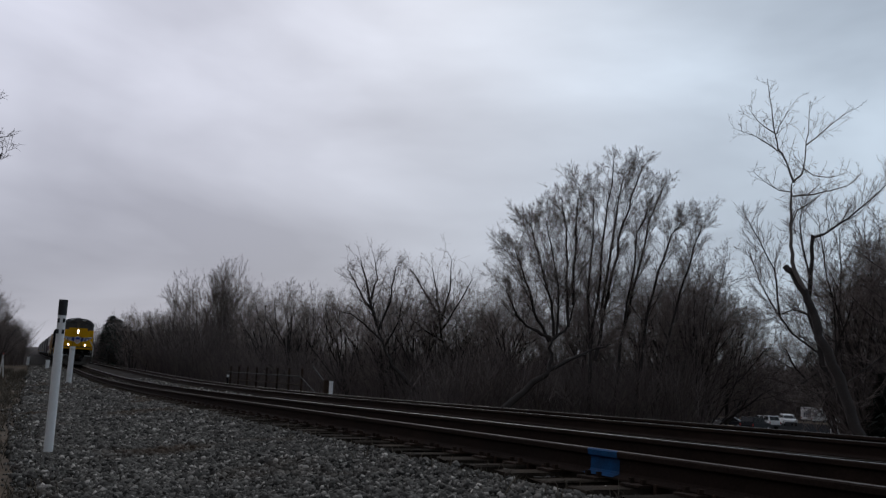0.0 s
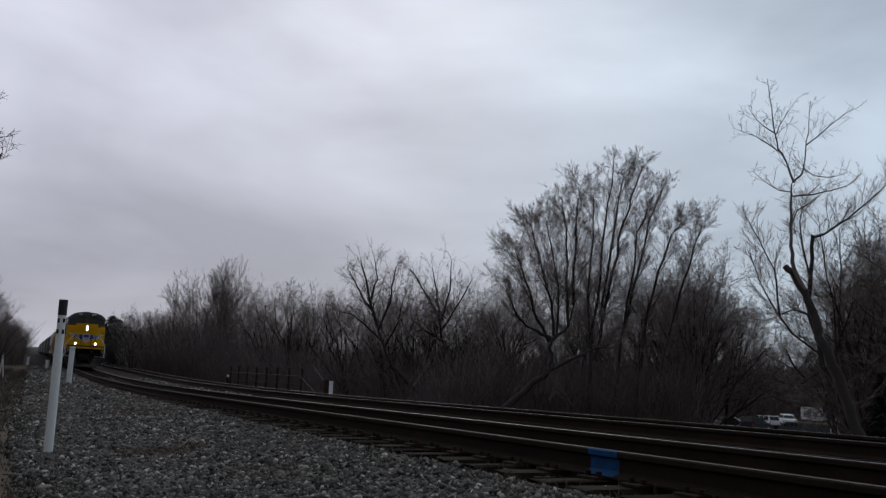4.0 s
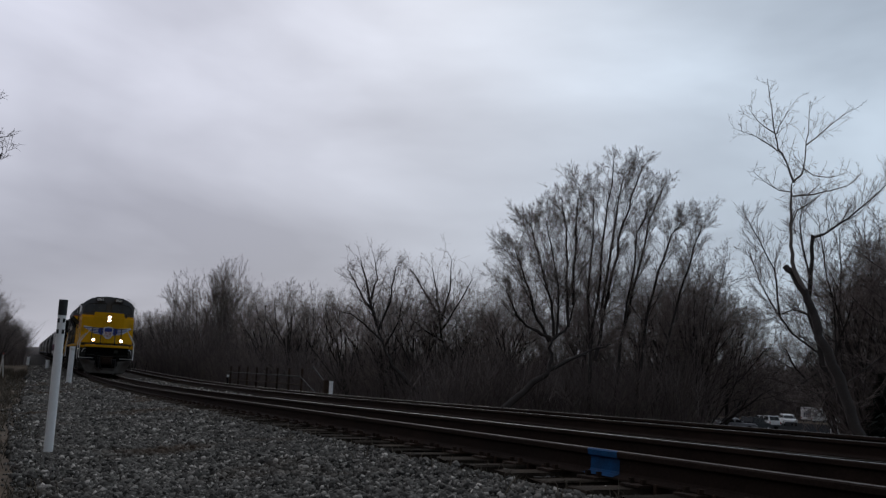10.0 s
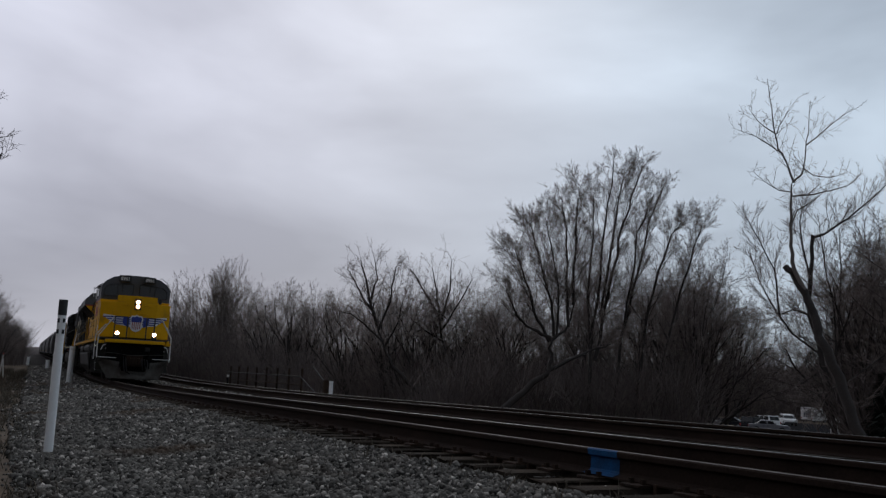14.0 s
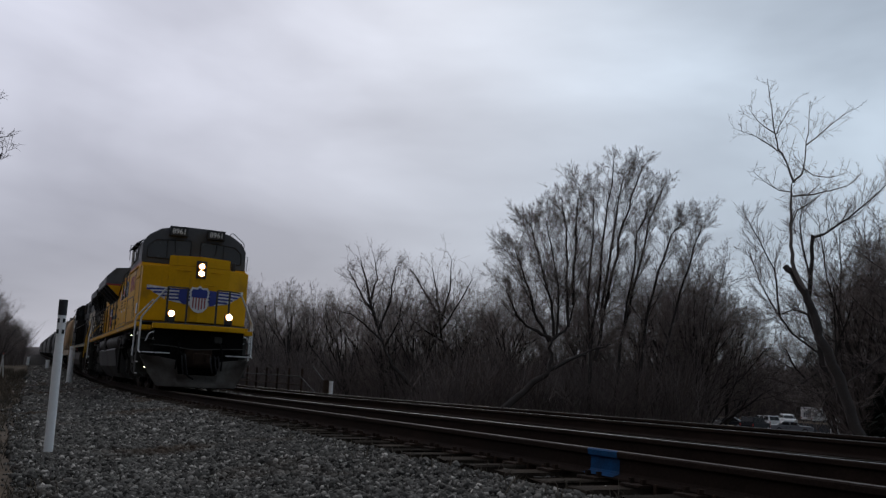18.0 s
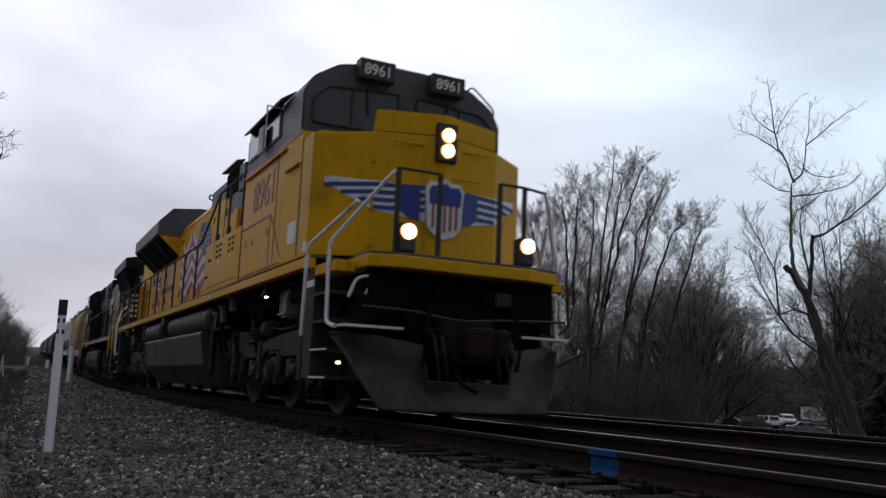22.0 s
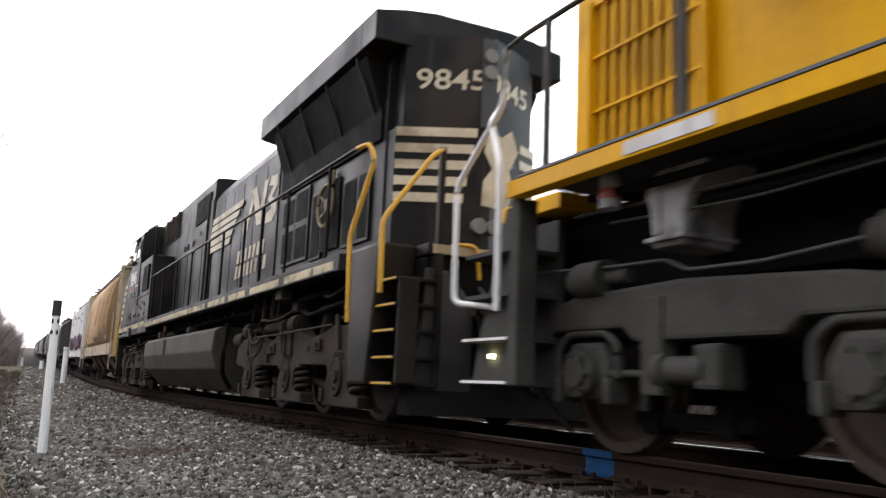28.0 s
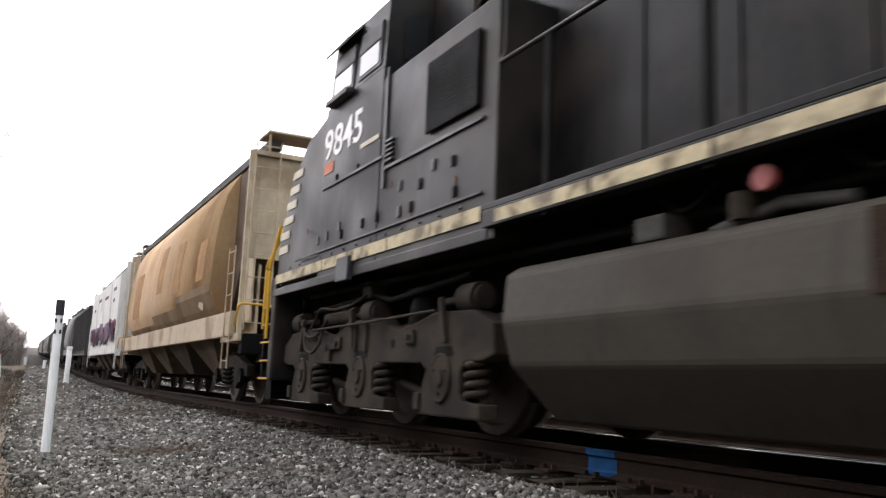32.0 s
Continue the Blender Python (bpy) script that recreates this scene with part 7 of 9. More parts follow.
# ---- the black locomotive coupled behind, running long hood first ----
def second_loco():
    t = thing("diesel_locomotive", "black six-axle diesel locomotive with cream stripes, running backwards", "locomotive")
    B, U, C, RY = M["loco_black"], M["under"], M["cream"], M["rail_yellow"]
    part("underframe", box(-44.3, -22.9, -0.85, 0.85, 1.12, 1.60, bevel=0.02), U, t)
    rng = random.Random(9)
    for s in (-1, 1):
        y0, y1 = sorted((s * 1.42, s * 1.55))
        part("sill", box(-38.2, -24.0, y0, y1, 1.585, 1.72, bevel=0.008), B, t)
        x = -38.0
        while x < -24.6:
            w = rng.uniform(0.8, 1.5)
            x1 = min(x + w, -24.15)
            decal(t, "sill_stripe", [(x, 1.605), (x1, 1.605), (x1, 1.70), (x, 1.70)], s * 1.551, M["sill_cream"], "worn yellowed reflective stripe", side=s)
            x = x1 + rng.choice((0.04, 0.04, 0.25))
        part("pipe_run", tube([(-43.0, s * 1.25, 1.45), (-37, s * 1.2, 1.42), (-25.0, s * 1.25, 1.46)], 0.035, 6), U, t)
        for k in range(12):
            x = -36.5 + 0.62 * k
            part("cable", tube(bent([(x, s * 1.3, 1.55), (x + 0.2, s * 1.32, 1.40), (x + 0.45, s * 1.3, 1.55)], 0.1), 0.018, 5), U, t)
    part("walkway", box(-38.2, -24.0, -1.545, 1.545, 1.722, 1.77, bevel=0.006), B, t)

    # hoods
    def hood(x0, x1, half, top, name="long_hood", label="", drop=0.30):
        prof = [(-half, 1.77), (-half, top - drop), (-half + drop * 0.4, top - drop * 0.27), (-half + 0.4, top), (half - 0.4, top), (half - drop * 0.4, top - drop * 0.27), (half, top - drop), (half, 1.77)]
        return part(name, prism(prof, x0, x1, "x", 0.012), B, t, label)
    hood(-33.52, -24.32, 0.95, 4.42, label="black engine hood with cream emblems")
    hood(-40.39, -33.54, 0.97, 4.66, name="equipment_hood", label="taller black equipment hood", drop=0.08)
    for s in (-1, 1):
        x = -33.3
        for k in range(6):
            part("hood_door", box(x + 0.02, x + 0.76, *sorted((s * 0.945, s * 0.968)), 1.84, 4.0, bevel=0.006), B, t)
            x += 0.78
        x = -37.85
        for k in range(5):
            part("hood_panel", box(x + 0.02, x + 0.82, *sorted((s * 0.965, s * 0.985)), 1.84, 3.35 if k < 4 else 4.2, bevel=0.006), B, t)
            x += 0.86
        for x0, x1, z0, z1 in ((-28.18, -27.66, 2.72, 3.10), (-28.18, -27.66, 2.16, 2.62), (-27.52, -27.02, 2.72, 3.14), (-27.52, -27.02, 2.16, 2.62), (-26.75, -26.42, 2.1, 2.95), (-25.5, -25.1, 2.12, 2.9), (-25.0, -24.72, 2.12, 2.9)):
            fr = part("vent_frame", box(x0 - 0.06, x1 + 0.06, *sorted((s * 0.95, s * 0.985)), z0 - 0.05, z1 + 0.05, bevel=0.008), B, t)
            part("vent_screen", box(x0, x1, *sorted((s * 0.985, s * 0.992)), z0, z1), M["grille"], fr, "dark mesh screen")
        # screened sides below the radiator
        g = part("radiator_screen", box(-28.4, -24.4, *sorted((s * 0.95, s * 0.99)), 3.22, 3.62, bevel=0.01), M["grille"], t, "dark screen under the radiator overhang")
        for k in range(4):
            part("brace", tube([(-27.9 + 1.1 * k, s * 0.95, 3.48), (-27.95 + 1.1 * k, s * 1.25, 4.24)], 0.018, 6), B, g)
        # small windows and intakes near the cab
        for x0, x1 in ((-39.34, -38.58), (-38.42, -37.70)):
            f = part("intake_frame", box(x0 - 0.07, x1 + 0.07, *sorted((s * 0.965, s * 0.995)), 3.90, 4.585, bevel=0.01), M["frame_grey"], t, "grey frame round rusty intake louvres")
            part("intake_backing", box(x0, x1, *sorted((s * 0.996, s * 1.0)), 3.96, 4.54), M["grille"], f)
            for k in range(8):
                z = 3.975 + 0.07 * k
                part("louvre", prism([(s * 1.0, z + 0.045), (s * 1.035, z), (s * 1.04, z + 0.01), (s * 1.005, z + 0.055)], x0, x1, "x"), M["rust_slat"], f, "rusty louvre slat")
            for x in (x0 - 0.05, x1 + 0.035):
                part("frame_stile", box(x, x + 0.015, *sorted((s * 0.995, s * 1.045)), 3.90, 4.585), M["frame_grey"], f)
        part("filter_screen", box(-35.4, -33.88, *sorted((s * 0.97, s * 1.0)), 3.84, 4.40, bevel=0.01), M["grille"], t, "dark intake screen")
        part("drain_pipe", tube([(-33.98, s * 1.0, 1.86), (-33.98, s * 1.0, 4.2)], 0.026, 8), M["frame_grey"], t, "grey vertical pipe")
        for z in (2.1, 2.6, 3.1, 3.6):
            part("pipe_clamp", box(-34.03, -33.93, *sorted((s * 0.97, s * 1.03)), z, z + 0.035, bevel=0.005), B, t)
        for x in (-36.6, -36.2, -35.6):
            part("latch", box(x, x + 0.08, *sorted((s * 0.98, s * 1.0)), 3.4, 3.52), M["plate"], t)
        for x, z in ((-35.4, 3.45), (-35.35, 3.2), (-34.8, 3.55)):
            decal(t, "warning_sticker", [(x, z), (x + 0.1, z), (x + 0.1, z + 0.1), (x, z + 0.1)], s * 0.99, M["plate"], side=s)
        part("lift_eye", add_disc(bmesh.new(), (-36.7, s * 0.8, 4.70), 0.07, 0.05, "y", 10), B, t)
    part("exhaust_hatch", box(-33.4, -31.6, -0.5, 0.5, 4.42, 4.62, bevel=0.03), U, t)
    # radiator overhang
    for s in (-1, 1):
        wing = [(s * 1.0, 4.22), (s * 1.27, 4.27), (s * 1.27, 4.62), (s * 0.9, 4.70), (s * 0.5, 4.75), (0, 4.76), (0, 4.22)]
        part("radiator_wing", prism(wing, -28.9, -24.45, "x", 0.012), B, t, "overhanging black radiator housing")
        core = [(s * 0.93, 3.42), (s * 1.20, 4.215), (0, 4.215), (0, 3.42)]
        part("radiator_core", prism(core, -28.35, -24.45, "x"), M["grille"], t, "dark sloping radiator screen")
    # the housing's overhanging front lip
    part("radiator_lip", prism([(-1.27, 4.27), (1.27, 4.27), (1.27, 4.62), (0.9, 4.70), (0.5, 4.75), (-0.5, 4.75), (-0.9, 4.70), (-1.27, 4.62)], -24.447, -24.02, "x", 0.012), B, t)
    # end of the long hood
    end_x = -24.30
    bm = add_prism(bmesh.new(), [(-24.45, -0.93), (-24.10, -0.93), (-23.62, -0.06), (-23.62, 0.06), (-24.10, 0.93), (-24.45, 0.93)], 1.77, 3.3, "z")
    add_prism(bm, [(-24.45, -0.86), (-24.06, -0.86), (-23.62, -0.06), (-23.62, 0.06), (-24.06, 0.86), (-24.45, 0.86)], 3.3, 4.42, "z")
    part("hood_end", bm, B, t)
    words("9845", 0.335, C, t, pose(-23.80, -0.39, 3.77, 90, 0, 61), name="road_number", label="cream road number", stretch=1.24)
    words("9845", 0.335, C, t, pose(-23.80, 0.39, 3.77, 90, 0, 119), name="road_number", label="cream road number", stretch=1.24)

    def end_face(y):
        return -23.62 if abs(y) <= 0.06 else -23.62 - 0.48 * (abs(y) - 0.06) / 0.87
    for k in range(5):
        z = 3.20 - 0.19 * k
        stripe_on(t, "hood_stripe", [-0.93, -0.12 - 0.03 * k], [z] * 2, [z + 0.105] * 2, end_face, C, 0.012, "cream stripe")
        stripe_on(t, "hood_stripe", [0.62, 0.93], [z] * 2, [z + 0.105] * 2, end_face, C, 0.012, "cream stripe")
    head = [(0.0, 2.42), (0.42, 2.40), (0.50, 2.62), (0.44, 2.86), (0.58, 3.10), (0.46, 3.34), (0.30, 3.24), (0.10, 3.30), (0.02, 3.05), (0.16, 2.86), (0.02, 2.70)]
    part("emblem", add_prism(bmesh.new(), [(y * 0.8 - 0.06, z) for y, z in head], -23.612, -23.605, "x"), C, t, "cream emblem shape")
    for y in (-0.28, 0.10):
        part("dead_headlight", add_disc(bmesh.new(), (-23.60, y * 0.5 + 0.05, 2.18), 0.09, 0.06, "x", 16), M["car_grey"], t, "unlit headlight")
    bar([(-23.8, 0.3, 2.5), (-23.7, 0.32, 2.9), (-23.85, 0.5, 3.0)], 0.015, M["black"], t, name="grab_iron")
    part("end_platform", box(-24.0, -22.76, -1.1, 1.1, 1.66, 1.77, bevel=0.01), B, t)
    part("platform_edge", box(-22.757, -22.74, -1.05, 1.05, 1.67, 1.76), C, t, "cream platform edge")

    # emblem shapes on the hood side: bars and blocks in place of lettering
    for k in range(5):
        z = 2.98 + 0.147 * k
        x0, x1 = -33.70 + 0.055 * k, (-31.86, -31.70, -31.48, -31.26, -30.95)[k]
        decal(t, "emblem_bar", [(x0, z), (x1, z), (x1 + 0.07, z + 0.03), (x1 + 0.12, z + 0.115), (x0 + 0.04, z + 0.115)], -0.990, C, "weathered cream stripe")
    for pts in ([(-30.75, 2.98), (-30.45, 2.98), (-30.05, 3.62), (-30.12, 3.86), (-30.45, 3.30), (-30.75, 3.20)],
                [(-30.28, 3.90), (-29.95, 3.90), (-29.62, 3.30), (-29.42, 3.90), (-29.18, 3.90), (-29.50, 2.95), (-29.80, 2.95), (-30.0, 3.42)],
                [(-29.25, 2.90), (-28.85, 2.86), (-28.62, 3.05), (-28.66, 3.28), (-28.92, 3.42), (-28.62, 3.62), (-28.66, 3.86), (-29.02, 3.90), (-29.12, 3.72), (-28.86, 3.66), (-29.15, 3.42), (-28.90, 3.16), (-29.2, 3.10)]):
        decal(t, "emblem", [(x - 0.08, 2.99 + (z - 2.9) * 0.76) for x, z in pts], -0.972, C, "cream emblem shape")
    for z, x0, n in ((2.495, -31.12, 7), (2.215, -31.20, 8)):
        for k in range(n):
            x = x0 + 0.274 * k
            decal(t, "lettering_bar", [(x, z), (x + 0.15, z), (x + 0.19, z + 0.225), (x + 0.04, z + 0.225)], -0.972, C, "cream lettering as a plain bar")
    # brake wheel
    bm = bmesh.new()
    add_tube(bm, [(-26.02 + 0.28 * cos(k * pi / 12), -1.06, 2.70 + 0.28 * sin(k * pi / 12)) for k in range(25)], 0.025, 6, cap=False)
    for k in range(5):
        add_tube(bm, [(-26.02, -1.0, 2.70), (-26.02 + 0.28 * cos(k * pi * 0.4), -1.06, 2.70 + 0.28 * sin(k * pi * 0.4))], 0.018, 6)
    add_disc(bm, (-26.02, -1.0, 2.72), 0.08, 0.1, sides=12)
    part("brake_wheel", bm, M["worn_wheel"], t, "worn hand brake wheel")
    # flat dark sheet paints the shade of the brake wheel's recess
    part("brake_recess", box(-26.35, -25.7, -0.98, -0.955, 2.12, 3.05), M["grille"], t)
    part("brake_chain_box", box(-26.04, -25.90, -1.02, -0.975, 2.98, 3.18, bevel=0.02), M["worn_wheel"], t, "small dirty yellow fitting")

    # cab
    part("cab_rear", box(-40.395, -38.1, -1.497, 1.497, 1.50, 3.47, bevel=0.015), B, t, "lower black cab wall behind the windows")
    part("cab", box(-42.15, -40.4, -1.5, 1.5, 1.50, 3.62, bevel=0.02), B, t, "black cab wall with white numbers")
    up = [(-1.5, 3.615), (-1.47, 4.36), (-1.2, 4.58), (-0.5, 4.68), (0.5, 4.68), (1.2, 4.58), (1.47, 4.36), (1.5, 3.615)]
    bm = add_prism(bmesh.new(), up, -42.05, -40.4, "x")
    for v in bm.verts:
        if v.co.x < -42 and v.co.z > 4:
            v.co.x += 0.06
    part("cab_top", bm, B, t)
    # nose
    bm = add_prism(bmesh.new(), [(-42.15, 1.60), (-43.95, 1.60), (-43.90, 2.2), (-43.45, 3.05), (-42.9, 3.45), (-42.15, 3.62)], -1.47, 1.47, "y")
    bmesh.ops.bevel(bm, geom=bm.edges[:], offset=0.05, segments=2, affect="EDGES")
    part("nose", bm, B, t, "sloping black nose with cream stripes")
    part("lower_skirt", box(-44.0, -38.2, -1.505, 1.505, 1.50, 1.60, bevel=0.01), B, t)
    for s in (-1, 1):
        for k in range(6):
            z = 2.06 + 0.19 * k
            xf = -43.93 + max(0, z - 2.2) * 0.53
            decal(t, "nose_stripe", [(xf + 0.06, z), (xf + 0.48, z), (xf + 0.48, z + 0.10), (xf + 0.10, z + 0.10)], s * 1.475, C, "cream stripe", side=s)
        x = -43.8
        while x < -38.4:
            x1 = min(x + 0.9, -38.3)
            decal(t, "cab_stripe", [(x, 1.66), (x1, 1.66), (x1, 1.78), (x, 1.78)], s * 1.508, M["sill_cream"], "worn yellowed stripe", side=s)
            x = x1 + 0.03
        for x0, x1 in ((-41.95, -41.27), (-41.13, -40.50)):
            w = part("side_window", prism([(x0, 3.66), (x1, 3.66), (x1, 4.16), (x0 + 0.06, 4.18)], *sorted((s * 1.43, s * 1.512)), bevel=0.01), M["black"], t, "half-open dark cab window")
            part("pane", prism([(x0 + 0.06, 3.70), (x1 - 0.05, 3.70), (x1 - 0.05, 3.95), (x0 + 0.08, 3.95)], *sorted((s * 1.512, s * 1.518))), M["glass"], w, "cab window glass")
            part("window_rail", box(x0 + 0.03, x1 - 0.02, *sorted((s * 1.512, s * 1.524)), 3.94, 3.96), M["frame_grey"], w)
        part("rear_window", box(-40.398, -40.385, *sorted((s * 1.04, s * 1.30)), 3.72, 4.22), M["glass"], t, "dark rear cab window")
        bm = bmesh.new()
        add_prism(bm, [(s * 1.44, 4.37), (s * 1.60, 4.19), (s * 1.61, 4.215), (s * 1.44, 4.40)], -42.02, -41.15, "x")
        part("sun_visor", bm, M["car_grey"], t, "pale sheet metal visor")
        part("armrest_ledge", box(-41.95, -41.25, *sorted((s * 1.5, s * 1.6)), 3.58, 3.64, bevel=0.01), M["black"], t)
        part("filter_panel", box(-39.3, -38.36, *sorted((s * 1.5, s * 1.54)), 2.60, 3.26, bevel=0.015), M["grille"], t, "dark filter panel")
        for a, b, c, d in ((-42.1, -40.3, 2.62, 2.65), (-40.25, -38.3, 2.48, 2.51), (-40.28, -40.24, 2.3, 3.55), (-43.0, -38.3, 1.88, 1.90)):
            part("seam_strip", box(a, b, *sorted((s * 1.5, s * 1.52)), c, d), M["black"], t)
        for x, z in ((-39.9, 2.2), (-39.2, 2.25), (-39.9, 1.95), (-41.5, 2.05), (-41.9, 2.0), (-42.2, 1.98)):
            part("vent_slot", box(x, x + 0.06, *sorted((s * 1.5, s * 1.512)), z, z + 0.1), M["black"], t)
        for k in range(5):
            part("vent_slot", box(-40.2, -40.05, *sorted((s * 1.5, s * 1.53)), 2.55 + 0.05 * k, 2.57 + 0.05 * k), M["black"], t)
        for x, z in ((-39.42, 2.18), (-38.79, 2.25), (-39.60, 2.0), (-41.39, 2.0), (-40.78, 2.03), (-40.40, 2.04), (-38.75, 1.98), (-41.65, 2.68), (-41.0, 2.66)):
            # small plates whose dark colour is the shade of holes in the wall
            part("cover_plate", box(x - 0.028, x + 0.028, *sorted((s * 1.5, s * 1.514)), z - 0.05, z + 0.05, bevel=0.006), M["grille"], t)
        for x, z, w, h in ((-39.60, 1.92, 0.03, 0.05), (-38.76, 2.07, 0.035, 0.05), (-41.36, 1.92, 0.03, 0.04), (-40.1, 2.30, 0.03, 0.05), (-42.6, 2.2, 0.04, 0.05)):
            decal(t, "rust_spot", [(x - w, z), (x + w * 0.6, z - h * 0.6), (x + w, z + h * 0.5), (x - w * 0.3, z + h)], s * 1.5015, M["rust_slat"], "rusty spot", thick=0.003, side=s)
        for k in range(13):
            part("bolt", add_disc(bmesh.new(), (-43.2 + 0.38 * k, s * 1.508, 1.82), 0.014, 0.014, sides=6), M["black"], t)
        part("cab_ladder_box", box(-41.35, -41.0, *sorted((s * 1.5, s * 1.56)), 1.46, 1.72, bevel=0.01), M["black"], t)
    words("9845", 0.51, M["white"], t, pose(-41.52, -1.503, 2.98, 90, 0, 0), name="cab_number", label="white road number", stretch=1.2)
    decal(t, "small_lettering", [(-40.95, 2.86), (-40.45, 2.86), (-40.45, 2.91), (-40.95, 2.91)], -1.502, M["cream"])
    decal(t, "sticker", [(-42.15 + 0.05, 2.80), (-41.8, 2.80), (-41.8, 2.93), (-42.1, 2.93)], -1.502, M["sticker_orange"], "orange sticker")

    # handrails
    for s in (-1, 1):
        for x in (-24.55, -26.15, -27.4, -28.42, -29.88, -31.02, -32.6, -34.2, -35.89, -37.39):
            part("handrail_post", box(x - 0.035, x + 0.035, *sorted((s * 1.50, s * 1.53)), 1.56, 2.86, bevel=0.006), U, t)
        bar([(-23.72, s * 1.515, 2.86), (-24.5, s * 1.515, 2.86), (-38.05, s * 1.515, 2.86), (-38.07, s * 1.46, 2.95), (-38.07, s * 1.46, 4.25), (-40.2, s * 1.40, 4.42)], 0.02, M["loco_black"], t)
        bar([(-23.44, s * 1.62, 1.00), (-23.57, s * 1.60, 1.88), (-23.32, s * 1.47, 2.66), (-23.42, s * 1.50, 2.84), (-23.72, s * 1.515, 2.86)], 0.026, RY, t, label="yellow painted grab rail")
        bar([(-22.75, s * 1.58, 1.24), (-22.80, s * 1.57, 1.94), (-22.84, s * 1.05, 2.66), (-22.86, s * 0.93, 2.74)], 0.026, RY, t, label="yellow painted grab rail")
        part("handrail_post", box(-22.9, -22.84, *sorted((s * 0.9, s * 0.96)), 1.7, 2.76), M["loco_black"], t)
        bar([(-22.95, s * 0.85, 1.5), (-22.8, s * 0.85, 1.78), (-22.7, s * 0.6, 1.78), (-22.72, s * 0.55, 1.45)], 0.02, RY, t, name="uncoupling_lever", label="yellow lever")
        for x0, x1, xi in ((-23.70, -23.14, -22.66), (-44.0, -43.8, -44.5)):
            panel = [(x0, 0.40), (x1 - 0.08, 0.40), (x1 + 0.14, 1.77), (x0 - 0.06, 1.77)] if xi > x0 else [(x0, 0.40), (x1, 0.40), (x1, 1.77), (x0, 1.77)]
            part("step_panel", prism(panel, *sorted((s * 1.10, s * 1.50)), "y", 0.03), M["loco_black"], t, "black step well panel")
            part("step_cheek", box(*sorted((xi, xi + 0.04)), *sorted((s * 1.24, s * 1.44)), 0.42, 1.40, bevel=0.012), M["loco_black"], t)
            a, b = sorted((x1 if xi > x0 else x0, xi))
            part("step_back", box(a, b, *sorted((s * 0.98, s * 1.04)), 0.40, 1.66), M["loco_black"], t)
            for z in (0.40, 0.64, 0.89, 1.13, 1.37):
                tr = part("step_tread", box(a, b, *sorted((s * 1.02, s * 1.46)), z, z + 0.035, bevel=0.004), M["loco_black"], t)
                part("step_edge", box(a, b, *sorted((s * 1.462, s * 1.470)), z + 0.008, z + 0.028), RY, tr, "yellow step edge")
        bar([(-44.05, s * 1.52, 0.95), (-44.1, s * 1.52, 1.9), (-43.95, s * 1.45, 2.5)], 0.024, RY, t, label="yellow painted grab rail")
        bar([(-44.5, s * 1.45, 1.1), (-44.5, s * 1.45, 2.0), (-44.1, s * 1.3, 2.6)], 0.024, RY, t, label="yellow painted grab rail")
    # plow ends, couplers
    for x, w in ((-22.8, 1), (-44.45, -1)):
        part("pilot", box(*sorted((x, x - w * 0.3)), -1.1, 1.1, 0.45, 1.64, bevel=0.02), M["under"], t)
        bm = bmesh.new()
        add_prism(bm, [(x - w * 0.05, 0.14), (x + w * 0.22, 0.14), (x + w * 0.02, 0.52), (x - w * 0.05, 0.52)], -1.3, 1.3, "y")
        part("plow", bm, M["under"], t)
    for s in (-1, 1):
        part("end_gusset", prism([(s * 1.20, 0.30), (s * 0.62, 0.24), (s * 0.62, 1.20), (s * 0.90, 1.50), (s * 1.12, 1.52)], -22.78, -22.70, "x", 0.012), M["black"], t, "grimy pilot plate")
        part("draft_box", box(-22.78, -22.55, *sorted((s * 0.22, s * 0.36)), 0.60, 1.20, bevel=0.03), M["brown_truck"], t)
        for k in range(2):
            y = s * (0.46 + 0.16 * k)
            part("air_hose", tube(bent([(-22.78, y, 1.15 - 0.05 * k), (-22.58, y, 1.12 - 0.05 * k), (-22.50, y - s * 0.03, 0.75), (-22.54, y - s * 0.08, 0.42 + 0.03 * k)], 0.12), 0.019, 6), M["under"], t, "black rubber hose")
            part("hose_valve", box(-22.80, -22.68, *sorted((y - 0.03, y + 0.03)), 1.12 - 0.05 * k, 1.24 - 0.05 * k, bevel=0.012), M["brown_truck"], t)
    part("end_door", box(-23.625, -23.605, -0.10, 0.10, 3.32, 4.38, bevel=0.006), M["black"], t, "dark strip with the rear headlights")
    for z in (4.18, 3.98):
        part("rear_headlight", add_disc(bmesh.new(), (-23.60, 0, z), 0.085, 0.05, "x", 18), M["car_grey"], t, "unlit headlight")
    coupler(t, -22.25, 1)
    coupler(t, -45.25, -1)
    for y in (-0.5, 0.4):
        part("jumper_cable", tube(bent([(-23.0, y, 1.5), (-22.7, y, 1.3), (-22.2, y + 0.1, 0.95), (-21.6, y, 1.2), (-21.3, y, 1.5)], 0.3), 0.03, 6), M["black"], t)
    # tank
    tank = [(-1.40, 1.27), (-1.50, 1.20), (-1.53, 0.86), (-1.44, 0.56), (-1.05, 0.18), (1.05, 0.18), (1.44, 0.56), (1.53, 0.86), (1.50, 1.20), (1.40, 1.27)]
    part("fuel_tank", prism(tank, -37.9, -30.05, "x", 0.03), M["tank_brown"], t, "dusty grey fuel tank with a sloped underside")
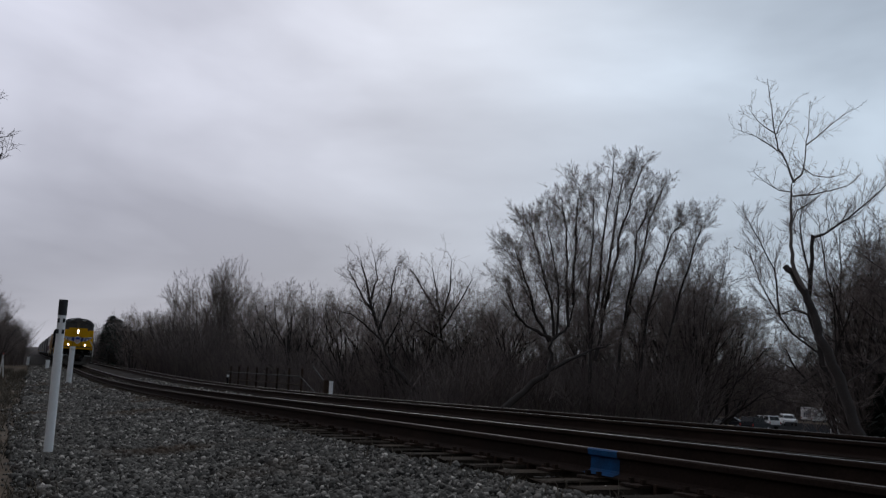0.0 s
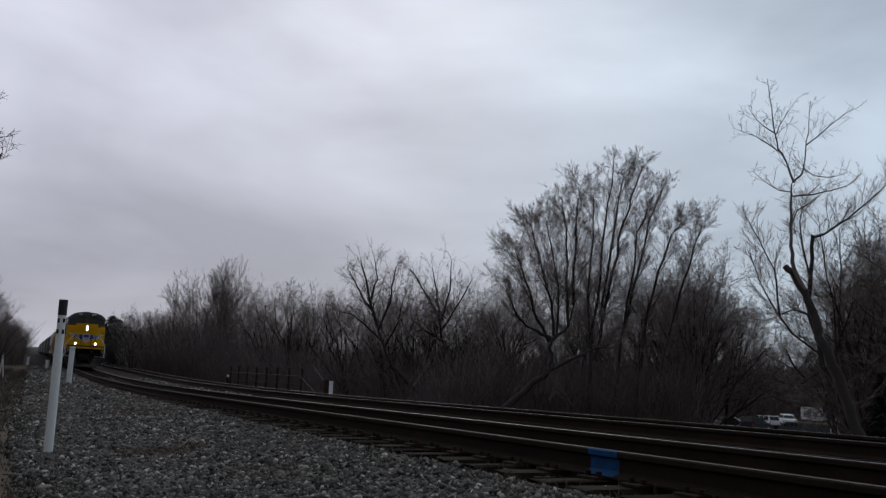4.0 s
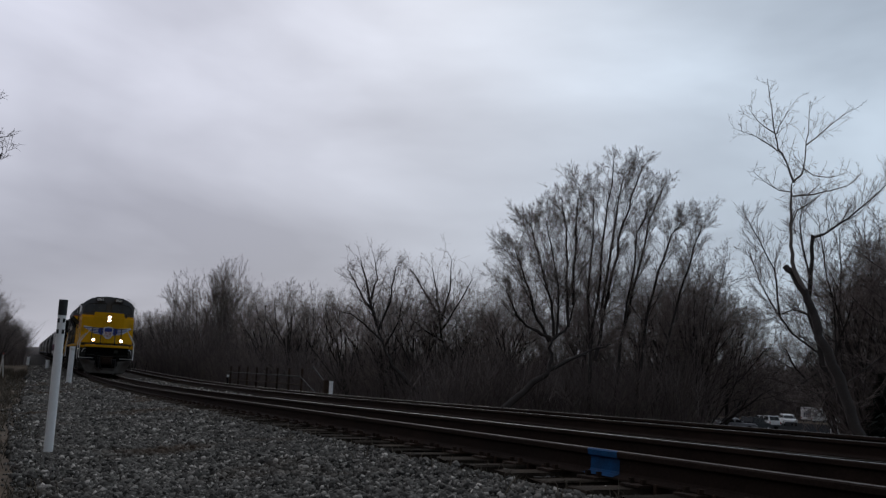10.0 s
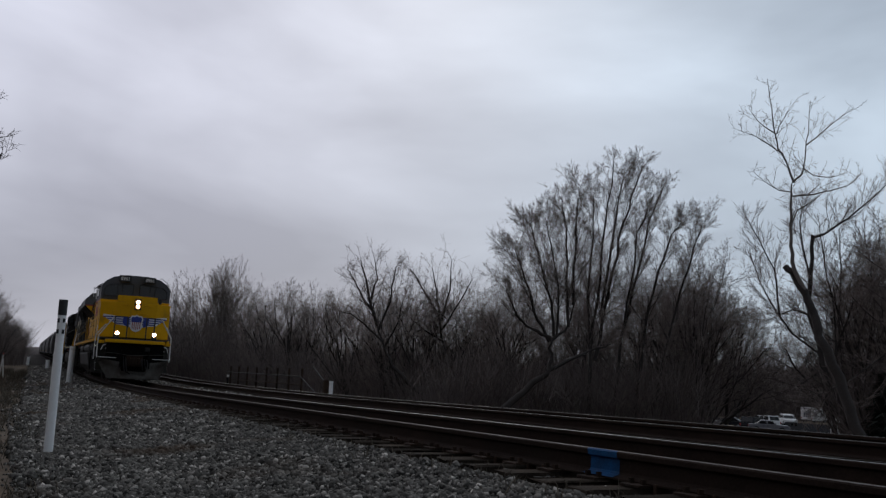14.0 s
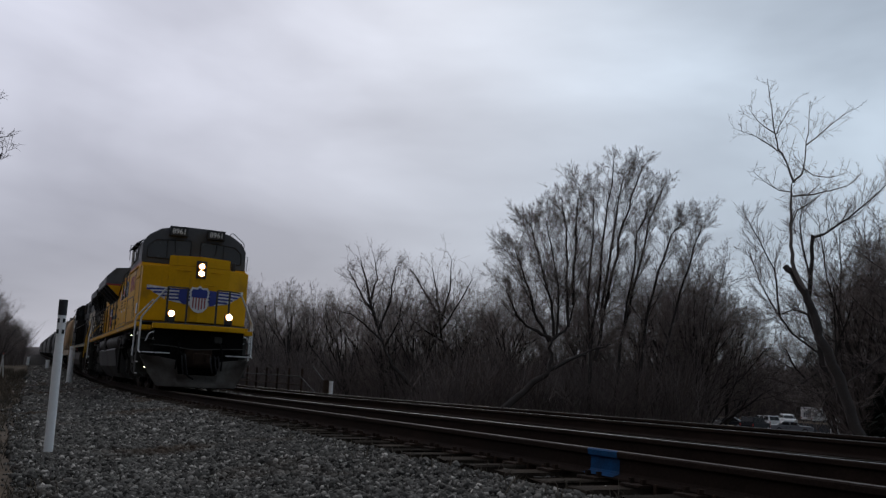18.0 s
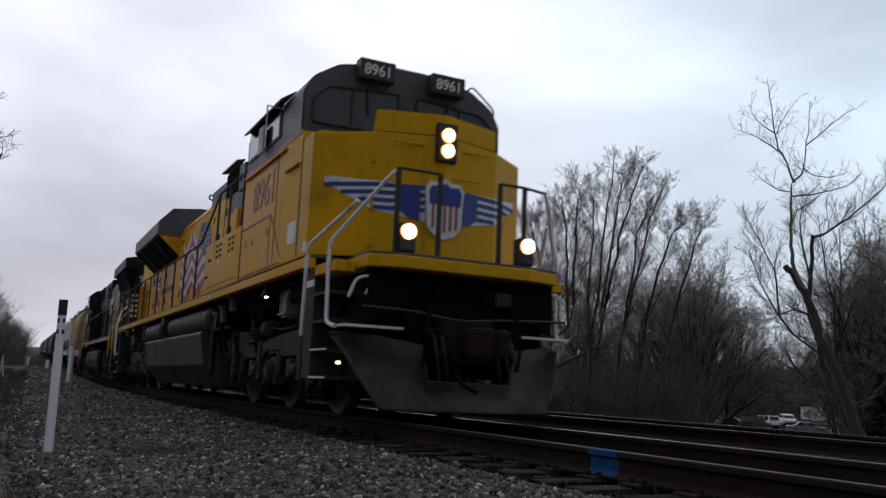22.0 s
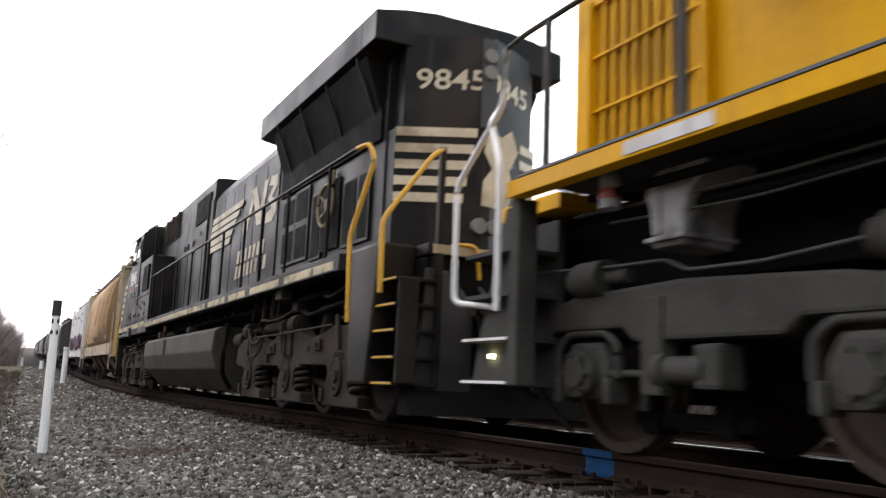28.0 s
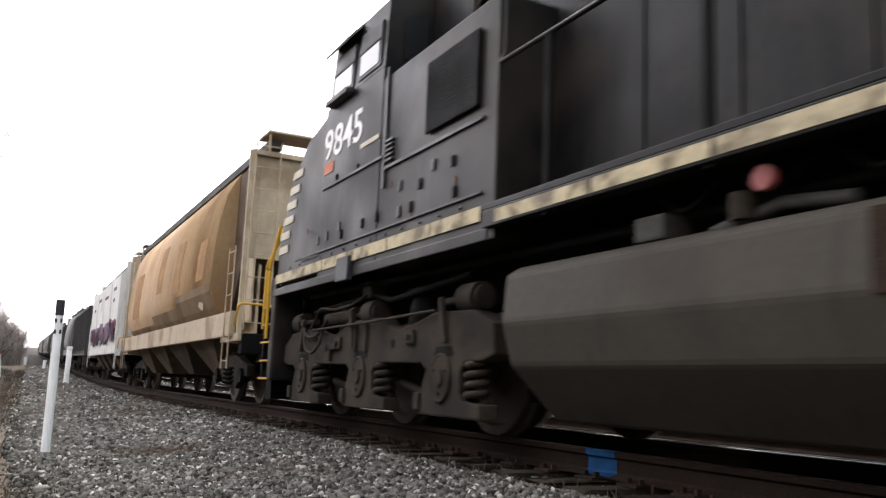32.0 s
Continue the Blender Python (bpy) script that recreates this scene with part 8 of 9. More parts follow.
    for s in (-1, 1):
        decal(t, "fuel_gauge", [(-34.98, 0.84), (-34.82, 0.84), (-34.82, 1.20), (-34.98, 1.20)], s * 1.531, M["plate"], "dull red gauge strip", side=s)
        part("filler_cap", add_disc(bmesh.new(), (-35.8, s * 1.38, 1.36), 0.07, 0.14, "z", 12), M["brown_truck"], t, "reddish brown filler cap")
        part("filler_flag", add_disc(bmesh.new(), (-35.62, s * 1.42, 1.47), 0.065, 0.05, "y", 14), M["faded_red"], t, "faded red round tag")
        part("filler_pipe", tube([(-36.0, s * 1.38, 1.25), (-35.6, s * 1.3, 1.36), (-35.2, s * 1.3, 1.32)], 0.04, 7), M["frame_grey"], t)
        part("valve_box", box(-36.6, -36.35, *sorted((s * 1.2, s * 1.42)), 1.27, 1.42, bevel=0.02), M["frame_grey"], t)
        part("valve_box", box(-33.0, -32.8, *sorted((s * 1.25, s * 1.42)), 1.27, 1.38, bevel=0.02), M["frame_grey"], t)
        part("air_tank", tube([(-29.42, s * 1.2, 1.02), (-29.36, s * 1.2, 1.02), (-28.95, s * 1.2, 1.02)], 0.125, 14), M["brown_truck"], t)
        part("hose", tube(bent([(-30.0, s * 1.3, 1.3), (-29.6, s * 1.42, 0.9), (-29.75, s * 1.4, 0.5), (-29.9, s * 1.2, 0.25)], 0.2), 0.04, 8), M["under"], t, "thick black hose")
        for x in (-28.2, -26.9):
            part("support_strut", tube([(x, s * 1.3, 1.58), (x - 0.05, s * 1.32, 1.28)], 0.022, 7), M["brown_truck"], t)
    for s in (-1, 1):
        part("sill_box", box(-26.66, -26.38, *sorted((s * 1.30, s * 1.46)), 1.46, 1.582, bevel=0.015), M["frame_grey"], t)
        for x in (-27.65, -27.2):
            part("pipe_hanger", box(x - 0.018, x + 0.018, *sorted((s * 1.30, s * 1.35)), 1.27, 1.582, bevel=0.006), M["brown_truck"], t)
        part("cable", tube(bent([(-25.6, s * 1.2, 1.52), (-25.0, s * 1.28, 1.38), (-24.4, s * 1.25, 1.50), (-23.9, s * 1.2, 1.54)], 0.2), 0.022, 6), M["brown_truck"], t)
    pedestal_truck(t, (-24.40, -26.30, -28.18))
    pedestal_truck(t, (-39.15, -41.02, -42.92))
    return t


second = second_loco()
# ---- freight cars; each is built round its own middle ----
def ladder(t, x, y, z0, z1, mat, across="x", n=7):
    d = 0.2
    bm = bmesh.new()
    for k in (-d, d):
        p = (k, 0) if across == "x" else (0, k)
        add_tube(bm, [(x + p[0], y + p[1], z0), (x + p[0], y + p[1], z1)], 0.013, 5)
    for i in range(n):
        z = z0 + 0.12 + (z1 - z0 - 0.2) * i / (n - 1)
        p = (d, 0) if across == "x" else (0, d)
        add_tube(bm, [(x - p[0], y - p[1], z), (x + p[0], y + p[1], z)], 0.009, 5)
    return part("ladder", bm, mat, t)


def covered_hopper(label, skin, trim, ribs=False, group="", keyed=True):
    """A covered hopper: bulging side shells, sloped ends on a frame, outlet chutes, a roof walk and end ladders."""
    t = thing("covered_hopper", label, "freight car", group)
    L = 7.45
    E = 5.3
    if ribs:
        side = [(-1.50, 1.30), (-1.52, 3.72), (-1.40, 3.88), (-0.6, 4.02), (0.6, 4.02), (1.40, 3.88), (1.52, 3.72), (1.50, 1.30)]
        bm = add_prism(bmesh.new(), side, -L + 0.9, L - 0.9, "x")
    else:
        half = [(1.28, 1.36), (1.46, 1.58), (1.58, 1.88), (1.60, 2.1), (1.58, 2.6), (1.52, 3.15), (1.42, 3.62), (1.22, 4.0), (0.5, 4.16)]
        side = [(-y, z) for y, z in half] + half[::-1]
        bm = bmesh.new()
        k = len(side)
        rings = []
        for e in (-1, 0, 1):
            rings.append([bm.verts.new((e * 5.8, y, z)) for y, z in side])
        for a, b in zip(rings, rings[1:]):
            for q in range(k):
                f = bm.faces.new((a[q], a[(q + 1) % k], b[(q + 1) % k], b[q]))
                f.smooth = True
        for r, turn in ((rings[0], 1), (rings[-1], -1)):
            mid = bm.verts.new((r[0].co.x * 0.97, 0, 2.6))
            for q in range(k):
                bm.faces.new((r[q], r[(q + 1) % k], mid))
    bmesh.ops.recalc_face_normals(bm, faces=bm.faces[:])
    part("body", bm, skin, t, "weathered curved body shell")
    # flat-sided hopper ends with sloping floors
    for e in (-1, 1):
        w = 1.36 if ribs else 1.22
        x0, x1 = (E - 0.02 if not ribs else L - 0.92), L - 0.12
        bm = add_prism(bmesh.new(), [(e * x0, 1.36), (e * x0, 3.98), (e * x1, 3.98), (e * x1, 3.86), (e * (x0 + 0.46), 1.36)], -w, w, "y")
        # on smooth-sided cars the overhang's shade is in this end's colour
        part("slope_end", bm, trim if ribs else M["car_grime_shade"], t, "flat end of the body over the sloping floor, grimy and shade-dark on smooth-sided cars")
        if not ribs:
            part("shear_plate", prism([(e * 5.9, 1.10), (e * (L - 0.2), 1.10), (e * (L - 0.2), 3.7)], -0.55, -0.52), trim, t, "upright plate under the sloping floor")
            part("end_panel", box(*sorted((e * 7.32, e * 7.36)), -1.36, 1.36, 2.30, 3.98, bevel=0.01), trim, t, "pale panel across the car's end")
            for s in (-1, 1):
                part("end_side_plate", prism([(e * 6.35, 1.30), (e * (L - 0.08), 1.30), (e * (L - 0.08), 4.0), (e * 7.2, 4.0), (e * 7.0, 3.1)], *sorted((s * 1.23, s * 1.26))), trim, t, "pale side plate of the car's end")
        for s in (-1, 1):
            part("end_gusset", prism([(e * (x1 - 1.2), 1.12), (e * x1, 1.12), (e * x1, 2.2), (e * (x1 - 0.3), 2.3)], *sorted((s * (w - 0.1), s * (w - 0.06)))), trim, t)
    for s in (-1, 1):
        part("side_sill", box(-L + 0.3, L - 0.3, *sorted((s * 1.42, s * 1.50)), 1.06, 1.36 if ribs else 1.46, bevel=0.015), trim, t)
        if ribs:
            for i in range(5):
                x = -L + 0.95 + i * (2 * L - 1.9) / 4
                part("side_rib", box(x - 0.03, x + 0.03, *sorted((s * 1.505, s * 1.535)), 1.36, 3.7, bevel=0.008), skin, t)
            for x, z, w in ((4.6, 3.3, 0.5), (4.5, 2.9, 0.3), (1.2, 3.2, 0.8), (-2.2, 3.3, 0.6), (-4.8, 3.0, 0.4)):
                decal(t, "stencil_mark", [(x - w, z), (x + w, z), (x + w, z + 0.12), (x - w, z + 0.12)], s * 1.52, M["car_black"], "dark worn stencil bar", side=s)
        for i, x in enumerate((-4.0, -1.35, 1.35, 4.0)):
            bm = bmesh.new()
            add_prism(bm, [(x - 1.15, 1.10), (x + 1.15, 1.10), (x + 0.30, 0.46), (x - 0.30, 0.46)], *sorted((s * 0.35, s * 1.36)), "y")
            for v in bm.verts:
                if v.co.z < 0.6:
                    v.co.y = s * (0.25 if abs(v.co.y) < 0.8 else 0.95)
            # chute colour includes the shade below the body
            part("outlet_chute", bm, M["car_grime_shade"], t, "sloped outlet chute with grime and shade in its colour")
    for e in (-1, 1):
        x = e * (L - 0.02)
        bm = bmesh.new()
        for y in (-1.42, 1.42):
            add_box(bm, min(x, x - e * 0.07), max(x, x - e * 0.07), y - 0.035, y + 0.035, 1.1, 4.05)
        for y in (-0.55, 0.55):
            add_tube(bm, [(x - e * 0.1, y, 1.15), (x - e * 1.1, y * 0.8, 2.6)], 0.05, 6)
        add_box(bm, min(x, x - e * 0.12), max(x, x - e * 0.12), -1.4, 1.4, 3.98, 4.06)
        part("end_frame", bm, trim, t, "end posts and top plate")
        part("end_platform", box(*sorted((e * (L - 1.2), e * (L + 0.05))), -1.45, 1.45, 0.98, 1.10, bevel=0.01), trim, t)
        part("end_beam", box(*sorted((e * (L - 0.1), e * (L + 0.12))), -1.4, 1.4, 0.78, 1.10, bevel=0.02), M["under"], t)
        ladder(t, x + e * 0.06, -1.18, 1.15, 4.2, trim, "y", 9)
        ladder(t, x - e * 0.45, -1.52, 0.55, 2.5, trim, "x", 6)
        ladder(t, x - e * 0.45, 1.52, 0.55, 2.5, trim, "x", 6)
        part("roof_canopy", box(*sorted((e * (L - 0.62), e * (L + 0.05))), -1.2, 1.2, 4.36, 4.40, bevel=0.008), trim, t)
        bm = bmesh.new()
        for y in (-1.15, 1.15):
            add_tube(bm, [(e * (L - 0.05), y, 4.0), (e * (L - 0.05), y, 4.38)], 0.022, 6)
        part("canopy_post", bm, trim, t)
        bar([(e * (L - 0.02), -1.5, 1.2), (e * (L + 0.15), -1.5, 1.55), (e * (L + 0.15), -0.9, 1.55), (e * (L - 0.02), -0.9, 1.2)], 0.018, M["rail_yellow"], t, name="crossover_rail")
        coupler(t, e * (L + 0.72), e)
        part("brake_gear", box(*sorted((e * (L - 1.1), e * (L - 0.55))), -0.95, -0.45, 1.12, 1.62, bevel=0.05), M["under"], t)
    bm = box(-L + 0.1, L - 0.1, -0.32, 0.32, 4.27, 4.31)
    for i in range(12):
        x = -L + 0.4 + i * (2 * L - 0.8) / 11
        add_box(bm, x - 0.03, x + 0.03, -0.4, 0.4, 4.08, 4.27)
    part("roof_walk", bm, M["frame_grey"], t)
    for s in (-1, 1):
        bm = bmesh.new()
        add_box(bm, -L + 0.1, L - 0.1, *sorted((s * 0.92, s * 1.14)), 4.14, 4.28)
        for i in range(9):
            x = -L + 0.3 + i * (2 * L - 0.6) / 8
            add_tube(bm, [(x, s * 1.08, 3.9), (x, s * 1.08, 4.2)], 0.025, 5)
        part("roof_rail", bm, M["frame_grey"], t)
    part("center_sill", box(-L + 0.2, L - 0.2, -0.2, 0.2, 0.75, 1.1), M["under"], t)
    for c in (-5.75, 5.75):
        car_truck(t, c, keyed)
    return t


def open_hopper(label, skin, group="", keyed=True):
    """An open-top hopper with ribbed sides."""
    t = thing("open_hopper", label, "freight car", group)
    L = 7.4
    for s in (-1, 1):
        part("side_wall", box(-L, L, *sorted((s * 1.44, s * 1.50)), 1.35, 3.45, bevel=0.01), skin, t)
        part("top_rail", box(-L, L, *sorted((s * 1.40, s * 1.58)), 3.45, 3.60, bevel=0.02), skin, t)
        part("side_sill", box(-L, L, *sorted((s * 1.42, s * 1.56)), 1.10, 1.35, bevel=0.015), skin, t)
        for i in range(11):
            x = -L + 0.2 + i * (2 * L - 0.4) / 10
            part("side_post", box(x - 0.07, x + 0.07, *sorted((s * 1.5, s * 1.6)), 1.2, 3.45, bevel=0.015), skin, t)
        for x in (-3.6, -1.2, 1.2, 3.6):
            bm = bmesh.new()
            add_prism(bm, [(x - 1.0, 1.10), (x + 1.0, 1.10), (x + 0.3, 0.5), (x - 0.3, 0.5)], *sorted((s * 0.4, s * 1.3)), "y")
            part("outlet_chute", bm, M["under"], t)
    for e in (-1, 1):
        bm = bmesh.new()
        add_prism(bm, [(e * L, 3.4), (e * (L - 0.06), 3.4), (e * (L - 2.2), 1.5), (e * (L - 2.15), 1.42)], -1.44, 1.44, "y")
        part("slope_sheet", bm, skin, t)
        part("end_rail", box(*sorted((e * (L - 0.1), e * L)), -1.5, 1.5, 3.42, 3.6, bevel=0.02), skin, t)
        part("end_beam", box(*sorted((e * (L - 0.1), e * (L + 0.12))), -1.4, 1.4, 0.8, 1.2, bevel=0.02), M["under"], t)
        for y in (-1.2, -0.4, 0.4, 1.2):
            part("end_post", tube([(e * (L - 0.05), y, 1.15), (e * (L - 0.05), y, 3.45)], 0.05, 6), skin, t)
        ladder(t, e * (L - 0.4), -1.56, 0.6, 3.5, skin, "x", 8)
        coupler(t, e * (L + 0.75), e)
    part("floor", box(-5.2, 5.2, -1.4, 1.4, 1.1, 1.5), M["under"], t)
    for c in (-5.75, 5.75):
        car_truck(t, c, keyed)
    return t


tan_car = covered_hopper("tan covered hopper car streaked with rust behind the locomotives", M["tan"], M["tan_pale"], group="freight cars")
white_car = covered_hopper("faded white covered hopper car with purple spray paint", M["car_white"], M["car_white"], ribs=True, group="freight cars")
black_car = open_hopper("sooty black open-top hopper car", M["car_black"], group="freight cars")
grey_car = covered_hopper("faded grey covered hopper car", M["car_grey"], M["car_grey"], group="freight cars", keyed=False)


def weathered_panels():
    """Repainted and rusted plates that follow the curve of the tan car's shell."""
    half = [(1.28, 1.36), (1.46, 1.58), (1.58, 1.88), (1.60, 2.1), (1.58, 2.6), (1.52, 3.15), (1.42, 3.62), (1.22, 4.0)]

    def bulge(z):
        for (ya, za), (yb, zb) in zip(half, half[1:]):
            if za <= z <= zb:
                return ya + (yb - ya) * (z - za) / (zb - za)
        return half[-1][0]
    plates = [(2.3, 5.7, 1.46, 2.02, "tan_brown"), (-1.2, 2.25, 1.44, 1.80, "tan_brown"), (-5.6, -1.25, 1.44, 1.62, "tan_brown"), (4.4, 5.1, 2.15, 2.9, "tan_rust"), (1.8, 2.6, 2.1, 3.2, "tan_rust"), (-4.6, -3.4, 1.9, 3.1, "tan_rust"), (-0.6, 0.2, 2.3, 3.4, "tan_rust")]
    for x0, x1, z0, z1, mat in plates:
        n = 8
        zs = [z0 + (z1 - z0) * k / n for k in range(n + 1)]
        outer = [(-bulge(z) - 0.008, z) for z in zs]
        inner = [(-bulge(z) + 0.02, z) for z in zs]
        part("repainted_plate" if mat == "tan_brown" else "rusted_plate", add_prism(bmesh.new(), outer + inner[::-1], x0, x1, "x"), M[mat], tan_car, "browned plate" if mat == "tan_brown" else "rust-stained plate")
    for k in range(3):
        x = 4.6 - 0.02 * k
        part("stencil_mark", box(x + 0.16 * k, x + 0.16 * k + 0.10, -bulge(1.75) - 0.014, -bulge(1.75), 1.66 - 0.03 * k, 1.78 - 0.03 * k), M["tan_pale"], tan_car, "pale worn stencil bar")


weathered_panels()


def spray():
    """Loops of spray paint along the lower half of the white car."""
    rng = random.Random(6)
    for k in range(16):
        x = 5.9 - 0.72 * k
        w, h = rng.uniform(0.2, 0.36), rng.uniform(0.4, 0.75)
        pts = [(x + w * cos(a * 0.7 + k), -1.568, 1.85 + 0.12 * sin(k) + h * 0.5 * sin(a + 0.5 * k)) for a in [i * 0.5 for i in range(14)]]
        part("spray_letter", tube(pts, 0.036, 5), M["graffiti"] if k % 3 else M["graffiti_red"], white_car, "looping purple spray paint")
    for k in range(5):
        x = 5.2 - 2.4 * k
        part("spray_patch", box(x - 0.7, x + 0.7, -1.565, -1.562, 1.5, 2.2), M["graffiti"], white_car)


spray()
# the place of each car's middle, behind the leading locomotive's headlights
CARS = [(tan_car, -53.35), (white_car, -69.55), (black_car, -85.9), (grey_car, -102.2)]


def string_of_cars():
    rng = random.Random(14)
    order = [black_car, grey_car, grey_car, black_car, grey_car, grey_car, grey_car, black_car, grey_car, grey_car, grey_car, grey_car, black_car, grey_car]
    for i, c in enumerate(order):
        CARS.append((copy_thing(c, pose(0, 0, 0)), -118.4 - 16.25 * i))


string_of_cars()
# ---- posts, railing and small things beside the track ----
def marker_posts():
    t = thing("marker_post", "tall white tubular marker post with a black cap", "marker post", "marker posts", pose(-10.15, -4.133, -0.47) @ pose(0, 0, 0, 0.5, 0.0, 0))
    part("lower_tube", tube([(0, 0, 0), (0, 0, 1.04)], 0.047, 18), M["post"], t)
    part("collar", tube([(0, 0, 1.03), (0, 0, 1.05)], 0.050, 18), M["post"], t)
    part("upper_tube", tube([(0, 0, 1.04), (0, 0, 1.47)], 0.043, 18), M["post"], t)
    part("cap", tube([(0, 0, 1.465), (0, 0, 1.60), (0, 0, 1.625), (0, 0, 1.635)], 0.046, 18), M["black"], t, "rounded black cap")
    for z in (1.29, 1.41):
        for a in (-0.85, 0.55):
            part("printed_mark", box(0.0425 * cos(a) - 0.012, 0.0425 * cos(a) + 0.012, 0.0425 * sin(a) - 0.012, 0.0425 * sin(a) + 0.012, z - 0.025, z + 0.02, bevel=0.003), M["black"], t, "small dark printed mark")
    t = thing("white_post", "plain thick white post beside the ballast", "post", "marker posts", pose(-45, -1.82, -0.26) @ pose(0, 0, 0, 0, 1.5, 0))
    part("tube", tube([(0, 0, 0), (0, 0, 1.78)], 0.125, 18), M["post"], t)
    part("cap", tube([(0, 0, 1.77), (0, 0, 1.86), (0, 0, 1.88)], 0.13, 18), M["post"], t)
    t = thing("white_post", "short white post far along the line", "post", "marker posts", pose(-115, -2.2, ground_z(-115, -2.2) - 0.1))
    part("tube", tube([(0, 0, 0), (0, 0, 1.0)], 0.17, 14), M["post"], t)
    part("cap", tube([(0, 0, 0.99), (0, 0, 1.06)], 0.18, 14), M["post"], t)
    t = thing("white_post", "squat thick white post at the foot of the ballast", "post", "marker posts", pose(-88, -1.1, ground_z(-88, -1.1) - 0.1))
    part("tube", tube([(0, 0, 0), (0, 0, 0.86)], 0.17, 14), M["post"], t)
    part("cap", tube([(0, 0, 0.85), (0, 0, 0.93)], 0.185, 14), M["post"], t)
    for x, y, lean, h in ((-60, -4.9, -4, 1.55), (-61, -4.65, 6, 1.15)):
        t = thing("thin_stake", "thin pale survey stake leaning in the dirt", "stake", "stakes", pose(x, y, ground_z(x, y) - 0.15) @ pose(0, 0, 0, lean, 2, 0))
        part("stake", tube([(0, 0, 0), (0, 0, h)], 0.035, 8), M["car_white"], t)
        part("tip", tube([(0, 0, h), (0, 0, h + 0.12)], 0.04, 8), M["faded_red"] if h > 1.3 else M["car_white"], t)


marker_posts()


M["dull_pipe"] = paint("dull_galvanised_pipe", (0.055, 0.052, 0.05), 0.8, spec=0.15, var=0.25, fine=40)


def far_railing():
    t = thing("culvert_railing", "rusty steel railing with pale top rail beyond the far track", "railing")
    y = 7.9
    for k in range(8):
        x = -53.5 + 2.05 * k
        part("post", box(x - 0.045, x + 0.045, y - 0.045, y + 0.045, -0.5, 0.92 + line_z(x), bevel=0.01), M["plate"], t)
    part("top_rail", tube([(-54.0, y - 0.07, 0.80), (-46, y - 0.07, 0.71), (-39.2, y - 0.07, 0.63), (-36.8, y - 0.07, -0.1)], 0.026, 8), M["dull_pipe"], t, "pale grey pipe rail")
    part("lower_rail", tube([(-54.0, y - 0.07, 0.36), (-46, y - 0.07, 0.29), (-39.2, y - 0.07, 0.23)], 0.024, 8), M["plate"], t)
    part("kerb", box(-54.5, -35.5, y - 0.25, y + 0.25, -0.7, -0.12, bevel=0.03), M["ballast_bed"], t)
    t = thing("signpost_brace", "leaning pale bar on a short dark post", "barrier")
    part("bar", tube([(-38.2, 8.1, 1.1), (-36.0, 8.0, 0.35)], 0.035, 8), M["dull_pipe"], t)
    part("post", box(-36.1, -35.9, 7.9, 8.1, -0.6, 0.5, bevel=0.02), M["plate"], t)
    t = thing("white_post", "short yellowed white post beyond the far track", "post", "marker posts", pose(-33.9, 7.5, -0.6))
    part("tube", tube([(0, 0, 0), (0, 0, 1.0)], 0.08, 14), M["post"], t)
    part("cap", tube([(0, 0, 0.99), (0, 0, 1.06)], 0.088, 14), M["post"], t)
    t = thing("white_post", "small white marker among the railing posts", "post", "marker posts", pose(-52.0, 7.4, -0.5))
    part("tube", tube([(0, 0, 0), (0, 0, 1.0)], 0.05, 10), M["under"], t)
    part("cap", tube([(0, 0, 0.98), (0, 0, 1.12)], 0.075, 10), M["post"], t)


far_railing()


def weeds():
    """Dry grass stems and weeds along the shoulder and between the tie ends."""
    rng = random.Random(17)
    lines = []
    tufts = [(-5 - 75 * rng.random() ** 1.4, rng.uniform(-10.5, -4.3)) for _ in range(700)]
    for i in range(15000):
        if i < 250:
            x, u, h = rng.uniform(-16, -3), rng.gauss(-1.45, 0.18), rng.uniform(0.03, 0.12)
        else:
            tx, tu = rng.choice(tufts)
            x, u, h = tx + rng.gauss(0, 0.25), min(-4.2, tu + rng.gauss(0, 0.2)), rng.uniform(0.04, 0.16) * (1 + max(0, -tx - 15) / 40)
        p = on_line(x, u, 0)
        z = (-0.25 + line_z(x)) if i < 250 else ground_z(p.x, p.y) - 0.05
        a, l = rng.uniform(0, 2 * pi), rng.uniform(0.2, 1.0)
        q = (p.x + cos(a) * l * h * 0.5, p.y + sin(a) * l * h * 0.5, z + h * 0.7)
        e = (p.x + cos(a) * l * h, p.y + sin(a) * l * h, z + h * 0.95)
        lines.append((0, [(p.x, p.y, z - 0.02), q, e], [0.004 + 0.0002 * abs(x), 0.003 + 0.0001 * abs(x), 0.0012]))
    tagged(new("dry_grass", branch_mesh("dry_grass", lines, 3, M["straw"])), "dead brown grass stems among the stones", "grass", kind="stuff")


M["straw"] = paint("dead_grass", (0.07, 0.056, 0.038), 0.95, var=0.3, scale=2, fine=20, bump=0.0, island=0.5)
weeds()
# ---- the car park below the line ----
LOT_Z = -3.3


def lot():
    bm = prism([(70, LOT_Z - 0.9), (152, LOT_Z - 1.3), (152, LOT_Z - 0.46), (118, LOT_Z), (70, LOT_Z)], -138, -52, "x")
    tagged(part("parking_lot", bm, M["asphalt"]), "dark damp asphalt car park below the tracks", "car park", kind="structure")


lot()
M["car_glass"] = paint("car_window_glass", (0.008, 0.009, 0.01), 0.3, spec=0.3, var=0.05, bump=0.0)
M["tyre"] = paint("tyre_rubber", (0.015, 0.015, 0.016), 0.85, var=0.2)
M["silver"] = paint("silver_car_paint", (0.2, 0.205, 0.22), 0.35, metal=0.4, var=0.05)
M["dark_car"] = paint("dark_car_paint", (0.010, 0.011, 0.014), 0.5, spec=0.2, var=0.1)


